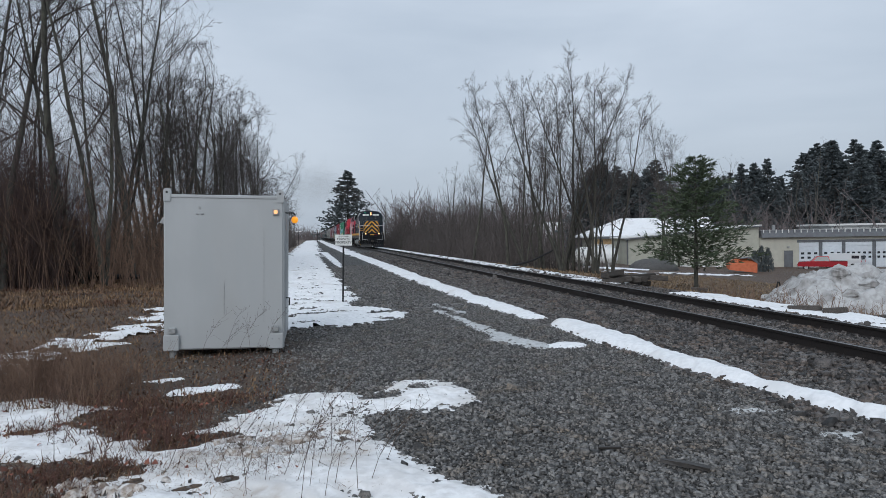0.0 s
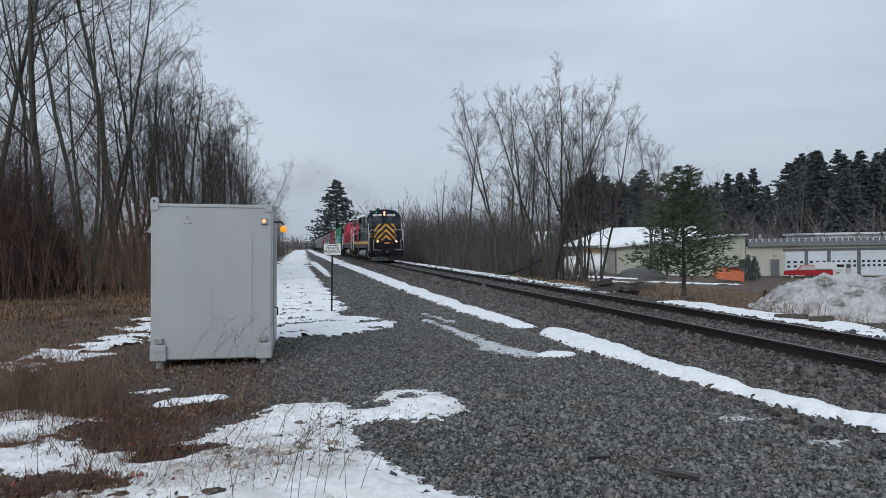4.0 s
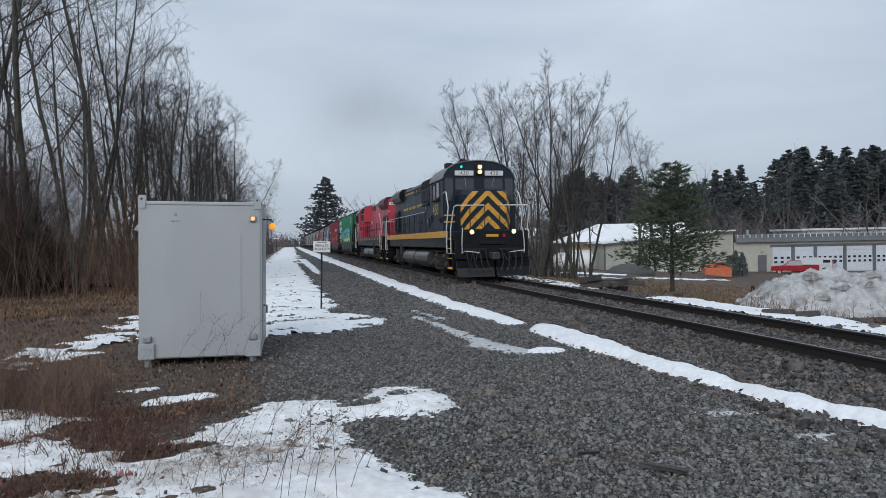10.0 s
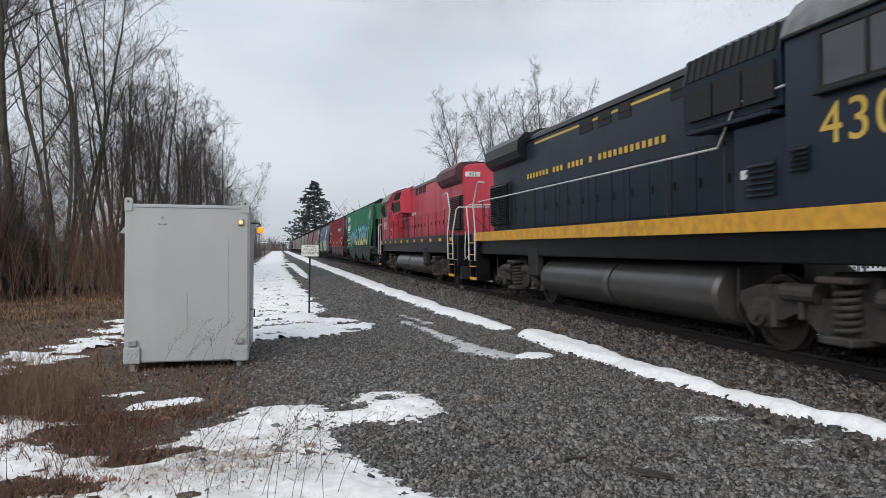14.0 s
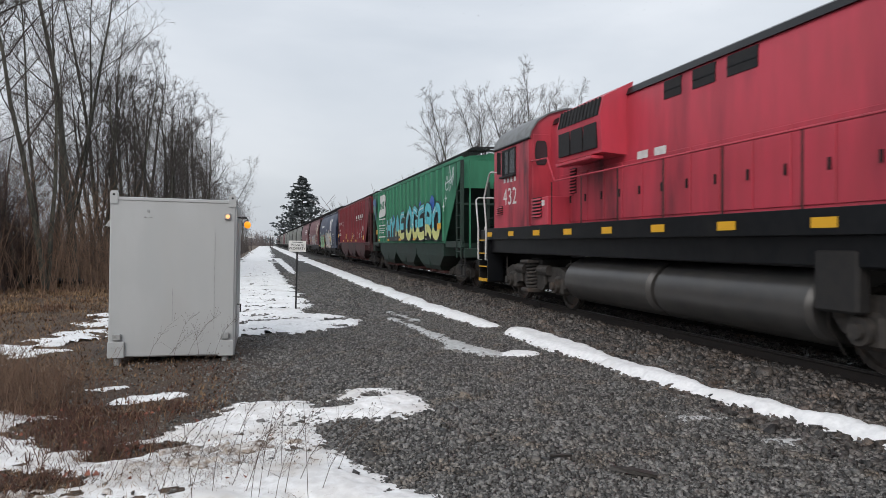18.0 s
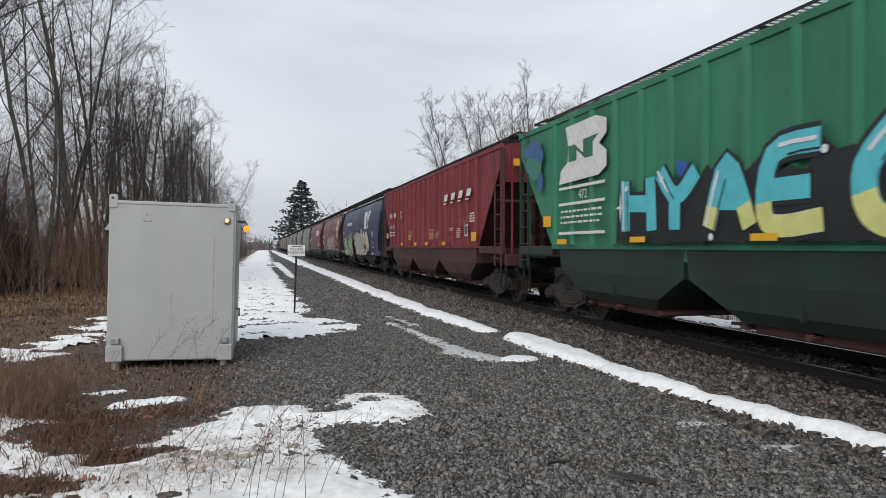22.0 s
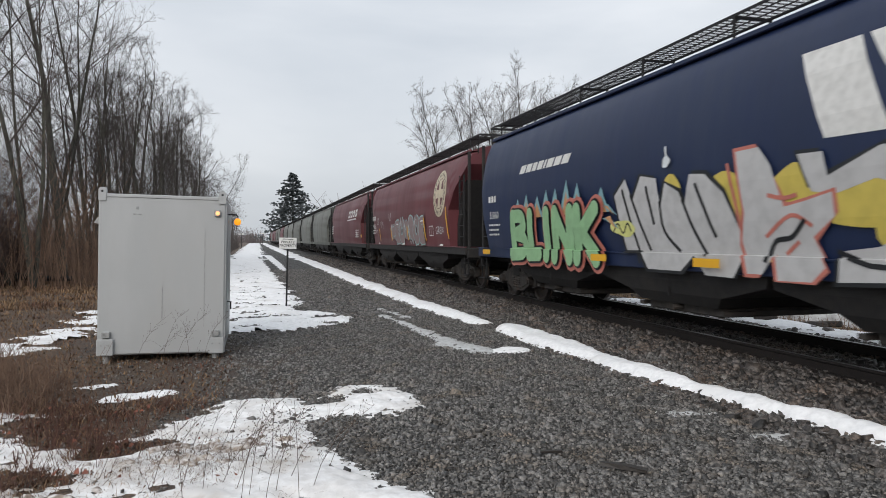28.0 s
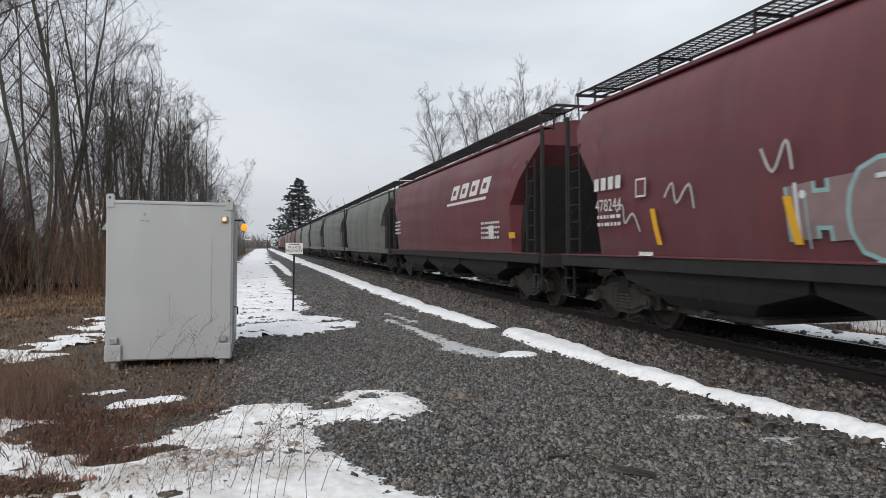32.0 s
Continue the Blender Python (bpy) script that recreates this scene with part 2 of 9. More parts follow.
M_SOOT_RED = material("soot_covered_red_paint", (0.13, 0.02, 0.032), 0.5, grain=(0.06, 0.014, 0.02), grain_scale=3, stain=(0.03, 0.014, 0.017), stain_scale=1.2, stain_at=(0.45, 0.65), local=True, stretch=(1, 1, 0.3))
M_GATE = material("red_brown_outlet_paint", (0.085, 0.03, 0.028), 0.7, grain=(0.05, 0.022, 0.02), grain_scale=6, local=True)
# Grimy near-black; also carries the shade under and at the ends of cars.
M_UNDER = material("road_grime_and_shade", (0.0125, 0.012, 0.0125), 0.75, grain=(0.02, 0.018, 0.017), grain_scale=8, stain=(0.03, 0.025, 0.022), stain_scale=1.5, stain_at=(0.55, 0.75), local=True, bump=0.15)
M_TANK = material("dull_black_tank_paint", (0.045, 0.044, 0.044), 0.3, grain=(0.06, 0.057, 0.054), grain_scale=4, stain=(0.08, 0.075, 0.07), stain_scale=1.2, stain_at=(0.52, 0.8), local=True)
M_TRUCK = material("grimy_cast_steel", (0.034, 0.031, 0.029), 0.7, 0.1, grain=(0.06, 0.052, 0.046), grain_scale=9, stain=(0.075, 0.05, 0.036), stain_scale=2.5, stain_at=(0.55, 0.75), local=True, bump=0.25)
M_WHEEL = material("wheel_steel", (0.04, 0.033, 0.029), 0.55, 0.3, grain=(0.026, 0.021, 0.018), grain_scale=14, stain=(0.1, 0.052, 0.026), stain_scale=3, stain_at=(0.52, 0.72), local=True)
M_TREAD = material("polished_tread", (0.4, 0.4, 0.4), 0.3, 1.0)
M_WHITE = material("white_paint", (0.72, 0.72, 0.7), 0.5, grain=(0.6, 0.6, 0.58), grain_scale=10, local=True)
M_RAILING = material("white_railing_paint", (0.62, 0.62, 0.62), 0.45, grain=(0.42, 0.41, 0.4), grain_scale=20)
M_YELLOW = material("yellow_reflector", (0.75, 0.4, 0.02), 0.4)
M_GLASS = material("dark_glass", (0.03, 0.035, 0.04), 0.06, spec=0.8)
M_BARK = material("grey_bark", (0.074, 0.071, 0.059), 0.9, grain=(0.04, 0.037, 0.031), grain_scale=9, stain=(0.115, 0.115, 0.09), stain_scale=0.8, bump=0.6, bump_scale=20, stretch=(1, 1, 0.3), vary=0.3)
M_THICKET = material("dark_thicket_twigs", (0.09, 0.06, 0.054), 0.95, grain=(0.054, 0.036, 0.033), grain_scale=2)
M_TWIG = material("bare_twigs", (0.085, 0.073, 0.068), 0.9, grain=(0.055, 0.046, 0.042), grain_scale=3, vary=0.2)
M_BRUSH = material("brown_brush", (0.21, 0.135, 0.092), 0.95, grain=(0.1, 0.058, 0.04), grain_scale=3)
M_GRASS = island_vary(material("dry_grass", (0.25, 0.16, 0.088), 0.95, grain=(0.13, 0.08, 0.05), grain_scale=5, stain=(0.12, 0.06, 0.04), stain_scale=0.7, stain_at=(0.45, 0.65)), 0.4, 1.5)
M_TAN = island_vary(material("tan_grass", (0.26, 0.185, 0.11), 0.95, grain=(0.16, 0.11, 0.068), grain_scale=4), 0.5, 1.4)
M_SCRUB = material("red_brown_scrub", (0.12, 0.058, 0.043), 0.95, grain=(0.07, 0.034, 0.028), grain_scale=6)
M_OLD_SNOW = material("old_stained_snow", (0.84, 0.84, 0.84), 0.8, grain=(0.66, 0.65, 0.64), grain_scale=11, stain=(0.4, 0.35, 0.3), stain_scale=1.5, stain_at=(0.49, 0.72), bump=0.45, bump_scale=11)
M_STAINED = material("brown_stained_snow", (0.36, 0.3, 0.245), 0.85, grain=(0.7, 0.68, 0.66), grain_scale=22, stain=(0.13, 0.09, 0.068), stain_scale=7, stain_at=(0.46, 0.6), bump=0.6, bump_scale=30)
M_SLUSH = material("thin_slush", (0.56, 0.57, 0.57), 0.45, grain=(0.36, 0.36, 0.35), grain_scale=16, bump=0.3, bump_scale=20)
M_REDLEAF = island_vary(material("red_brown_leaf", (0.22, 0.08, 0.05), 0.8, grain=(0.15, 0.05, 0.035), grain_scale=20), 0.5, 1.5)
M_WEED = material("dry_weed_stalk", (0.075, 0.05, 0.036), 0.9)
M_LEAF = island_vary(material("fallen_leaves", (0.13, 0.06, 0.038), 0.85, grain=(0.07, 0.034, 0.024), grain_scale=20), 0.4, 1.4)
M_NEEDLE = island_vary(material("pine_needles", (0.075, 0.1, 0.055), 0.8, grain=(0.05, 0.068, 0.04), grain_scale=4), 0.6, 1.5)
# Lighter and greyer than near wood: distance haze is put into the colour.
M_FARWOOD = material("hazed_far_woods", (0.17, 0.145, 0.143), 0.95, grain=(0.125, 0.105, 0.103), grain_scale=0.4)
# Needle colour lifted towards blue-grey for the haze over the hillside.
M_SPRUCE = island_vary(material("hazed_spruce", (0.098, 0.116, 0.122), 0.85), 0.75, 1.25)

# ---- mesh tools ----
class Shape:
    """Gathers faces for one mesh."""

    def __init__(self):
        self.v, self.f = [], []

    def add(self, verts, faces):
        n = len(self.v)
        self.v += [tuple(p) for p in verts]
        self.f += [tuple(n + i for i in q) for q in faces]
        return self

    def box(self, x0, x1, y0, y1, z0, z1, c=0.0):
        """A block with its edges cut by c."""
        if c <= 0:
            return self.add([(x, y, z) for x in (x0, x1) for y in (y0, y1) for z in (z0, z1)],
                            [(0, 1, 3, 2), (4, 6, 7, 5), (0, 4, 5, 1), (2, 3, 7, 6), (0, 2, 6, 4), (1, 5, 7, 3)])
        prof = [(x0 + c, y0), (x1 - c, y0), (x1, y0 + c), (x1, y1 - c), (x1 - c, y1), (x0 + c, y1), (x0, y1 - c), (x0, y0 + c)]
        cx, cy = (x0 + x1) / 2, (y0 + y1) / 2
        kx, ky = 1 - 2 * c / max(x1 - x0, 1e-6), 1 - 2 * c / max(y1 - y0, 1e-6)
        inner = [(cx + (x - cx) * kx, cy + (y - cy) * ky) for x, y in prof]
        rings = [[(x, y, z) for x, y in p] for p, z in ((inner, z0), (prof, z0 + c), (prof, z1 - c), (inner, z1))]
        return self.loft(rings)

    def loft(self, rings, caps=True, closed=True):
        n = len(rings[0])
        verts = [p for r in rings for p in r]
        faces = []
        for k in range(len(rings) - 1):
            for i in range(n if closed else n - 1):
                j = (i + 1) % n
                faces.append((k * n + i, k * n + j, (k + 1) * n + j, (k + 1) * n + i))
        if caps:
            faces.append(tuple(reversed(range(n))))
            faces.append(tuple((len(rings) - 1) * n + i for i in range(n)))
        return self.add(verts, faces)

    def prism(self, prof, y0, y1, axis="y"):
        """A profile swept along an axis: (x, z) along y, (y, z) along x, (x, y) along z."""
        put = {"y": lambda a, b, s: (a, s, b), "x": lambda a, b, s: (s, a, b), "z": lambda a, b, s: (a, b, s)}[axis]
        return self.loft([[put(a, b, s) for a, b in prof] for s in (y0, y1)])

    def tube(self, pts, r, n=6, r1=None, caps=True):
        pts = [Vector(p) for p in pts]
        rings = []
        ref = None
        for k, p in enumerate(pts):
            d = (pts[min(k + 1, len(pts) - 1)] - pts[max(k - 1, 0)]).normalized()
            if ref is None:
                ref = d.orthogonal().normalized()
            ref = (ref - d * ref.dot(d)).normalized()
            w = d.cross(ref)
            q = r if r1 is None else r + (r1 - r) * k / (len(pts) - 1)
            rings.append([p + (ref * math.cos(a) + w * math.sin(a)) * q for a in (2 * math.pi * i / n for i in range(n))])
        return self.loft(rings, caps)

    def disc(self, c, axis, r, t, n=20, r_in=0.0):
        """A disc or ring of thickness t along x, y or z, centred on c."""
        k = "xyz".index(axis)
        def ring(rad, s):
            out = []
            for i in range(n):
                a = 2 * math.pi * i / n
                p = [0, 0, 0]
                p[(k + 1) % 3], p[(k + 2) % 3], p[k] = rad * math.cos(a), rad * math.sin(a), s
                out.append((c[0] + p[0], c[1] + p[1], c[2] + p[2]))
            return out
        if r_in <= 0:
            return self.loft([ring(r, -t / 2), ring(r, t / 2)])
        return self.loft([ring(r_in, -t / 2), ring(r, -t / 2), ring(r, t / 2), ring(r_in, t / 2), ring(r_in, -t / 2)], caps=False)

    def ball(self, c, rx, ry, rz, n=10, m=6, rnd=0.0, rng=random):
        rings = []
        for j in range(1, m):
            b = math.pi * j / m
            rings.append([(c[0] + rx * math.sin(b) * math.cos(2 * math.pi * i / n) * (1 + rnd * rng.uniform(-1, 1)),
                           c[1] + ry * math.sin(b) * math.sin(2 * math.pi * i / n) * (1 + rnd * rng.uniform(-1, 1)),
                           c[2] - rz * math.cos(b) * (1 + rnd * rng.uniform(-1, 1))) for i in range(n)])
        return self.loft(rings)

    def data(self, name, mat, smooth=None):
        me = bpy.data.meshes.new(name)
        me.from_pydata(self.v, [], self.f)
        me.materials.append(mat)
        if smooth is not None:
            me.polygons.foreach_set("use_smooth", [True] * len(me.polygons))
            me.set_sharp_from_angle(angle=radians(smooth))
        me.update()
        return me


def part(name, shape, mat, parent, label="", smooth=None):
    """One mesh object under a thing or under a part."""
    ob = new(name, shape.data(name, mat, smooth) if isinstance(shape, Shape) else shape)
    if parent is not None:
        ob.parent = parent
    if label:
        ob["label"] = label
    return ob


def thing(name, label, category, m=None, group="", kind=""):
    ob = new(name)
    ob.empty_display_size = 0.1
    if m is not None:
        ob.matrix_basis = m
    return tagged(ob, label, category, group, kind)


def array_mesh(name, verts, faces, mat):
    """A mesh from numpy arrays of triangles or quads."""
    me = bpy.data.meshes.new(name)
    n, k = faces.shape
    me.vertices.add(len(verts))
    me.vertices.foreach_set("co", verts.astype(np.float32).ravel())
    me.loops.add(n * k)
    me.loops.foreach_set("vertex_index", faces.astype(np.int32).ravel())
    me.polygons.add(n)
    me.polygons.foreach_set("loop_start", np.arange(0, n * k, k, dtype=np.int32))
    me.update(calc_edges=True)
    me.materials.append(mat)
    return me


def smoothstep(a):
    a = np.clip(a, 0, 1)
    return a * a * (3 - 2 * a)


def ripple(x, y, k=1.0):
    """A smooth, uneven field of about -1 to 1."""
    x, y = np.asarray(x, float) * k, np.asarray(y, float) * k
    return (np.sin(x * 1.3 + 1.7 * np.sin(y * 0.9 + 0.4)) + np.sin(y * 1.7 + 1.3 * np.sin(x * 1.1 + 2.1)) + 0.6 * np.sin(2.9 * x - 2.3 * y + 1.1 * np.sin(3.1 * y))
            + 0.45 * np.sin(5.3 * y + 4.1 * x + np.sin(6 * x))) / 2.6


def ground_z(x, y):
    """The lie of the land: a level path, a low bed under the track, ground that falls away beyond it and a wooded rise far off."""
    x, y = np.asarray(x, float), np.asarray(y, float)
    d = np.abs(x - TRACK_X)
    z = 0.075 * smoothstep((2.5 - d) / 1.0)
    right = np.maximum(x - 10.3, 0)
    z = z - 3.3 * (1 - np.exp(-right / 24))
    left = np.maximum(-3.2 - x, 0)
    z = z + 0.10 * (1 - np.exp(-left / 4)) + 0.025 * ripple(x, y, 0.7) * smoothstep((-1.0 - x) / 2) + 0.012 * ripple(x, y, 1.6) * smoothstep((5.0 - d) / 2) * smoothstep((d - 2.4) / 1)
    far = np.hypot(x, y)
    z = z + 13 * smoothstep((far - 120) / 130) * smoothstep((x / np.maximum(far, 1) - 0.28) / 0.25)
    return z


def gz(x, y):
    return float(ground_z(x, y))


# ---- ground, one sheet to the horizon ----
def make_ground():
    def axis(a, b, step, reach, grow):
        out = list(np.arange(a, b + 1e-6, step))
        s, p = step, b
        while p < reach:
            s *= grow
            p += s
            out.append(p)
        s, p = step, a
        while p > -reach:
            s *= grow
            p -= s
            out.insert(0, p)
        return np.array(out)

    xs, ys = axis(-9, 16, 0.14, 2200, 1.12), axis(2, 30, 0.18, 2200, 1.12)
    gx, gy = np.meshgrid(xs, ys)
    v = np.stack([gx, gy, ground_z(gx, gy)], -1).reshape(-1, 3)
    nx, ny = len(xs), len(ys)
    i = (np.arange(ny - 1)[:, None] * nx + np.arange(nx - 1)[None]).ravel()
    f = np.stack([i, i + 1, i + 1 + nx, i + nx], 1)
    me = array_mesh("ground", v, f, M_GROUND)
    me.polygons.foreach_set("use_smooth", [True] * len(me.polygons))
    tagged(new("ground", me), "grey gravel path, track bed and brown winter grass", "ground", kind="structure")


make_ground()


# ---- snow: thin sheets with melted, ragged edges ----
def field_ellipse(x, y, cx, cy, rx, ry, turn=0):
    c, s = math.cos(radians(turn)), math.sin(radians(turn))
    u, w = ((x - cx) * c + (y - cy) * s) / rx, (-(x - cx) * s + (y - cy) * c) / ry
    return (1 - np.sqrt(u * u + w * w)) * min(rx, ry)


def field_strip(x, y, pts, w0, w1):
    """Nearness to a line of points, with a half width that goes from w0 to w1."""
    best = np.full(x.shape, -9.0)
    for k in range(len(pts) - 1):
        (ax, ay), (bx, by) = pts[k], pts[k + 1]
        t = np.clip(((x - ax) * (bx - ax) + (y - ay) * (by - ay)) / ((bx - ax) ** 2 + (by - ay) ** 2), 0, 1)
        w = w0 + (w1 - w0) * (k + t) / (len(pts) - 1)
        best = np.maximum(best, w - np.hypot(x - ax - t * (bx - ax), y - ay - t * (by - ay)))
    return best


def snow_patch(bounds, step, field, depth=0.05, rag=0.12, ragk=3.0, label="melting white snow patch on gravel", holes=0.0, edge=0.22, mat=None):
    x0, x1, y0, y1 = bounds
    xs, ys = np.arange(x0, x1, step), np.arange(y0, y1, step * 1.3)
    gx, gy = np.meshgrid(xs, ys)
    d = field(gx, gy) + rag * ripple(gx, gy, ragk) + 0.55 * rag * ripple(gx + 7, gy, ragk * 2.7) + 0.5 * rag * ripple(gx, gy + 3, ragk * 7)
    if holes:
        d = np.minimum(d, 0.32 - holes * (0.5 + 0.5 * ripple(gx + 3, gy * 1.3, 2.3) + 0.3 * ripple(gx, gy, 6.1)))
    z = ground_z(gx, gy) + depth * smoothstep((d + 0.02) / edge) * (1 + 0.25 * ripple(gx, gy, 1.7)) - 0.022 * smoothstep((0.01 - d) / (step * 1.5)) + 0.006
    keep = d > -step * 1.2
    ny, nx = gx.shape
    quad = keep[:-1, :-1] & keep[1:, :-1] & keep[:-1, 1:] & keep[1:, 1:]
    r, c = np.nonzero(quad)
    i = r * nx + c
    f = np.stack([i, i + 1, i + 1 + nx, i + nx], 1)
    used = np.unique(f)
    back = np.full(nx * ny, -1)
    back[used] = np.arange(len(used))
    v = np.stack([gx, gy, z], -1).reshape(-1, 3)[used]
    me = array_mesh("snow_patch", v, back[f], mat or M_SNOW)
    me.polygons.foreach_set("use_smooth", [True] * len(me.polygons))
    return tagged(new("snow_patch", me), label, "snow", kind="stuff")


def make_snow():
    # long strip of ploughed snow beside the track bed, near piece and far piece
    snow_patch((3.6, 6.6, 2.6, 13.2), 0.04, lambda x, y: field_strip(x, y, [(5.45, 3.0), (5.05, 5.4), (4.78, 7.2), (4.77, 8.4), (4.72, 10.3), (4.68, 11.9)], 0.2, 0.3) + 0.12 * np.exp(-((y - 10.2) / 1.1) ** 2), 0.10, 0.06, 2.0,
               "long low ridge of white snow beside the track")
    snow_patch((2.8, 5.6, 12.2, 60), 0.08, lambda x, y: field_strip(x, y, [(4.5, 13.1), (4.25, 16.5), (4.2, 21), (4.1, 27), (4.15, 38), (4.1, 58)], 0.28, 0.45), 0.09, 0.09, 1.6,
               "long low ridge of white snow beside the track")
    snow_patch((1.5, 6.0, 58, 330), 0.35, lambda x, y: field_strip(x, y, [(4.1, 58), (4.0, 120), (4.2, 325)], 0.5, 0.9), 0.1, 0.2, 0.7, "long low ridge of white snow beside the track")
    # thin melting strip in the middle of the path
    snow_patch((2.2, 4.0, 9.0, 16.2), 0.035, lambda x, y: field_strip(x, y, [(3.42, 9.75), (3.16, 10.5), (3.1, 11.6), (2.98, 13.2), (2.78, 15.1)], 0.26, 0.1) + 0.07 * np.exp(-((y - 10.4) / 0.6) ** 2), 0.028, 0.08, 2.6, edge=0.26, mat=M_SLUSH)
    snow_patch((3.2, 4.5, 8.9, 10.5), 0.03, lambda x, y: field_ellipse(x, y, 3.83, 9.68, 0.34, 0.27, 15), 0.03, 0.05, 3.0, edge=0.12)
    snow_patch((2.4, 4.0, 13.5, 17.5), 0.05, lambda x, y: field_strip(x, y, [(3.3, 14.2), (3.0, 16.3)], 0.06, 0.1), 0.02, 0.14, 3.6, edge=0.2, mat=M_SLUSH)
    # behind the shelter, round the sign post
    snow_patch((-6.5, 2.8, 12.6, 62), 0.07, lambda x, y: np.maximum.reduce([field_strip(x, y, [(-0.3, 15.5), (-0.1, 19), (-0.2, 24), (-0.35, 32), (-0.6, 45), (-0.8, 60)], 1.25, 1.3), field_ellipse(x, y, 0.35, 14.6, 1.8, 1.6), field_ellipse(x, y, -1.6, 15.2, 1.3, 2.0)]),
               0.06, 0.2, 1.7, "patchy white snow round a sign post", holes=0.44)
    snow_patch((-4, 3.2, 60, 330), 0.4, lambda x, y: field_strip(x, y, [(-0.8, 60), (0.2, 325)], 1.4, 2.0), 0.06, 0.6, 0.5, "patchy white snow along a track", holes=0.45)
    snow_patch((0.7, 2.4, 24, 76), 0.08, lambda x, y: field_strip(x, y, [(1.6, 38), (1.62, 48), (1.4, 75)], 0.14, 0.35), 0.03, 0.1, 1.9)
    # foreground
    def fore(x, y):
        white = np.maximum.reduce([field_strip(x, y, [(0.0, 7.15), (-0.08, 6.2), (0.0, 5.3), (0.2, 4.4)], 0.48, 0.66), field_ellipse(x, y, 1.2, 7.15, 0.52, 0.8, -10), field_strip(x, y, [(0.2, 6.75), (1.0, 6.8)], 0.3, 0.36),
                                   field_strip(x, y, [(-0.95, 6.15), (-0.3, 6.55), (0.0, 7.0)], 0.3, 0.5), field_strip(x, y, [(-1.0, 5.5), (-0.3, 5.3), (0.1, 4.6)], 0.5, 0.8), field_ellipse(x, y, 0.6, 4.15, 0.65, 0.5),
                                   field_strip(x, y, [(-1.6, 4.7), (-0.4, 4.3)], 0.5, 0.5), field_ellipse(x, y, -2.95, 7.15, 1.05, 0.75, -15), field_strip(x, y, [(-3.8, 6.2), (-2.2, 6.15)], 0.75, 0.5), field_strip(x, y, [(-3.8, 5.2), (-2.5, 5.05)], 0.6, 0.4), field_ellipse(x, y, -1.5, 5.88, 0.34, 0.26)])
        for cx, cy, rx, ry, a in ((0.72, 7.24, 0.24, 0.17, 0), (-1.56, 6.48, 0.34, 0.2, 0), (-1.2, 5.98, 0.24, 0.24, 0), (-1.54, 5.42, 0.42, 0.2, -15), (-1.85, 5.3, 0.42, 0.28, 20), (-1.8, 6.97, 0.5, 0.38, 0), (-1.9, 4.9, 0.5, 0.26, 0), (-2.5, 6.62, 0.28, 0.1, 0), (-2.8, 5.7, 0.3, 0.1, 10), (-0.85, 6.1, 0.16, 0.06, 0), (-1.35, 7.25, 0.3, 0.2, 0)):
            white = np.minimum(white, -field_ellipse(x, y, cx, cy, rx, ry, a) * 1.4)
        return white

    snow_patch((-6.2, 2.0, 3.0, 8.8), 0.024, fore, 0.055, 0.1, 2.3, "melting snow with dead weeds poking through", holes=0.3, mat=M_OLD_SNOW, edge=0.34)
    snow_patch((-1.3, 0.5, 4.8, 6.3), 0.014, lambda x, y: field_ellipse(x, y, -0.35, 5.55, 0.72, 0.42, 8), 0.063, 0.14, 6.0, "brown-stained snow matted with dead grass", holes=0.5, mat=M_STAINED, edge=0.16)
    snow_patch((-2.4, -0.9, 4.4, 5.4), 0.014, lambda x, y: field_ellipse(x, y, -1.2, 4.9, 0.5, 0.25, -8), 0.063, 0.14, 6.0, "brown-stained snow matted with dead grass", holes=0.5, mat=M_STAINED, edge=0.16)
    for cx, cy, rx, ry, a in ((4.14, 5.72, 0.22, 0.1, -12), (4.4, 4.84, 0.2, 0.08, -14)):
        snow_patch((cx - 0.7, cx + 0.7, cy - 0.5, cy + 0.5), 0.016, lambda x, y: field_ellipse(x, y, cx, cy, rx, ry, a), 0.02, 0.06, 4.0, "thin film of slush on gravel", mat=M_SLUSH, edge=0.2)
    # left, beside the shelter
    snow_patch((-8, -2.2, 8.8, 19), 0.06, lambda x, y: field_strip(x, y, [(-4.6, 10.1), (-4.0, 11.7), (-3.3, 13.5), (-3.0, 14.4), (-3.4, 17.4)], 0.62, 0.45), 0.035, 0.3, 2.2, "broken strip of snow in brown grass", holes=0.55)
    snow_patch((-2.6, -0.6, 7.3, 9.2), 0.04, lambda x, y: np.maximum(field_strip(x, y, [(-1.45, 7.95), (-1.0, 8.1)], 0.2, 0.13), field_strip(x, y, [(-2.15, 8.65), (-1.7, 8.7)], 0.08, 0.08)), 0.025, 0.09, 3.4, "thin snow remnant on brown litter", holes=0.45)
    # beyond the track
    snow_patch((9.3, 13, 3.5, 18), 0.07, lambda x, y: field_strip(x, y, [(11.0, 4), (10.6, 8), (10.3, 11), (10.15, 13.5), (10.2, 16.2)], 1.25, 0.75), 0.07, 0.2, 1.6, "snow field beside the far rail", holes=0.25)
    snow_patch((9.0, 13.5, 20.5, 120), 0.16, lambda x, y: field_strip(x, y, [(10.0, 21.2), (9.95, 26), (9.9, 40), (9.8, 118)], 0.75, 0.85), 0.06, 0.22, 0.9, "snow along the far side of the track", holes=0.35)
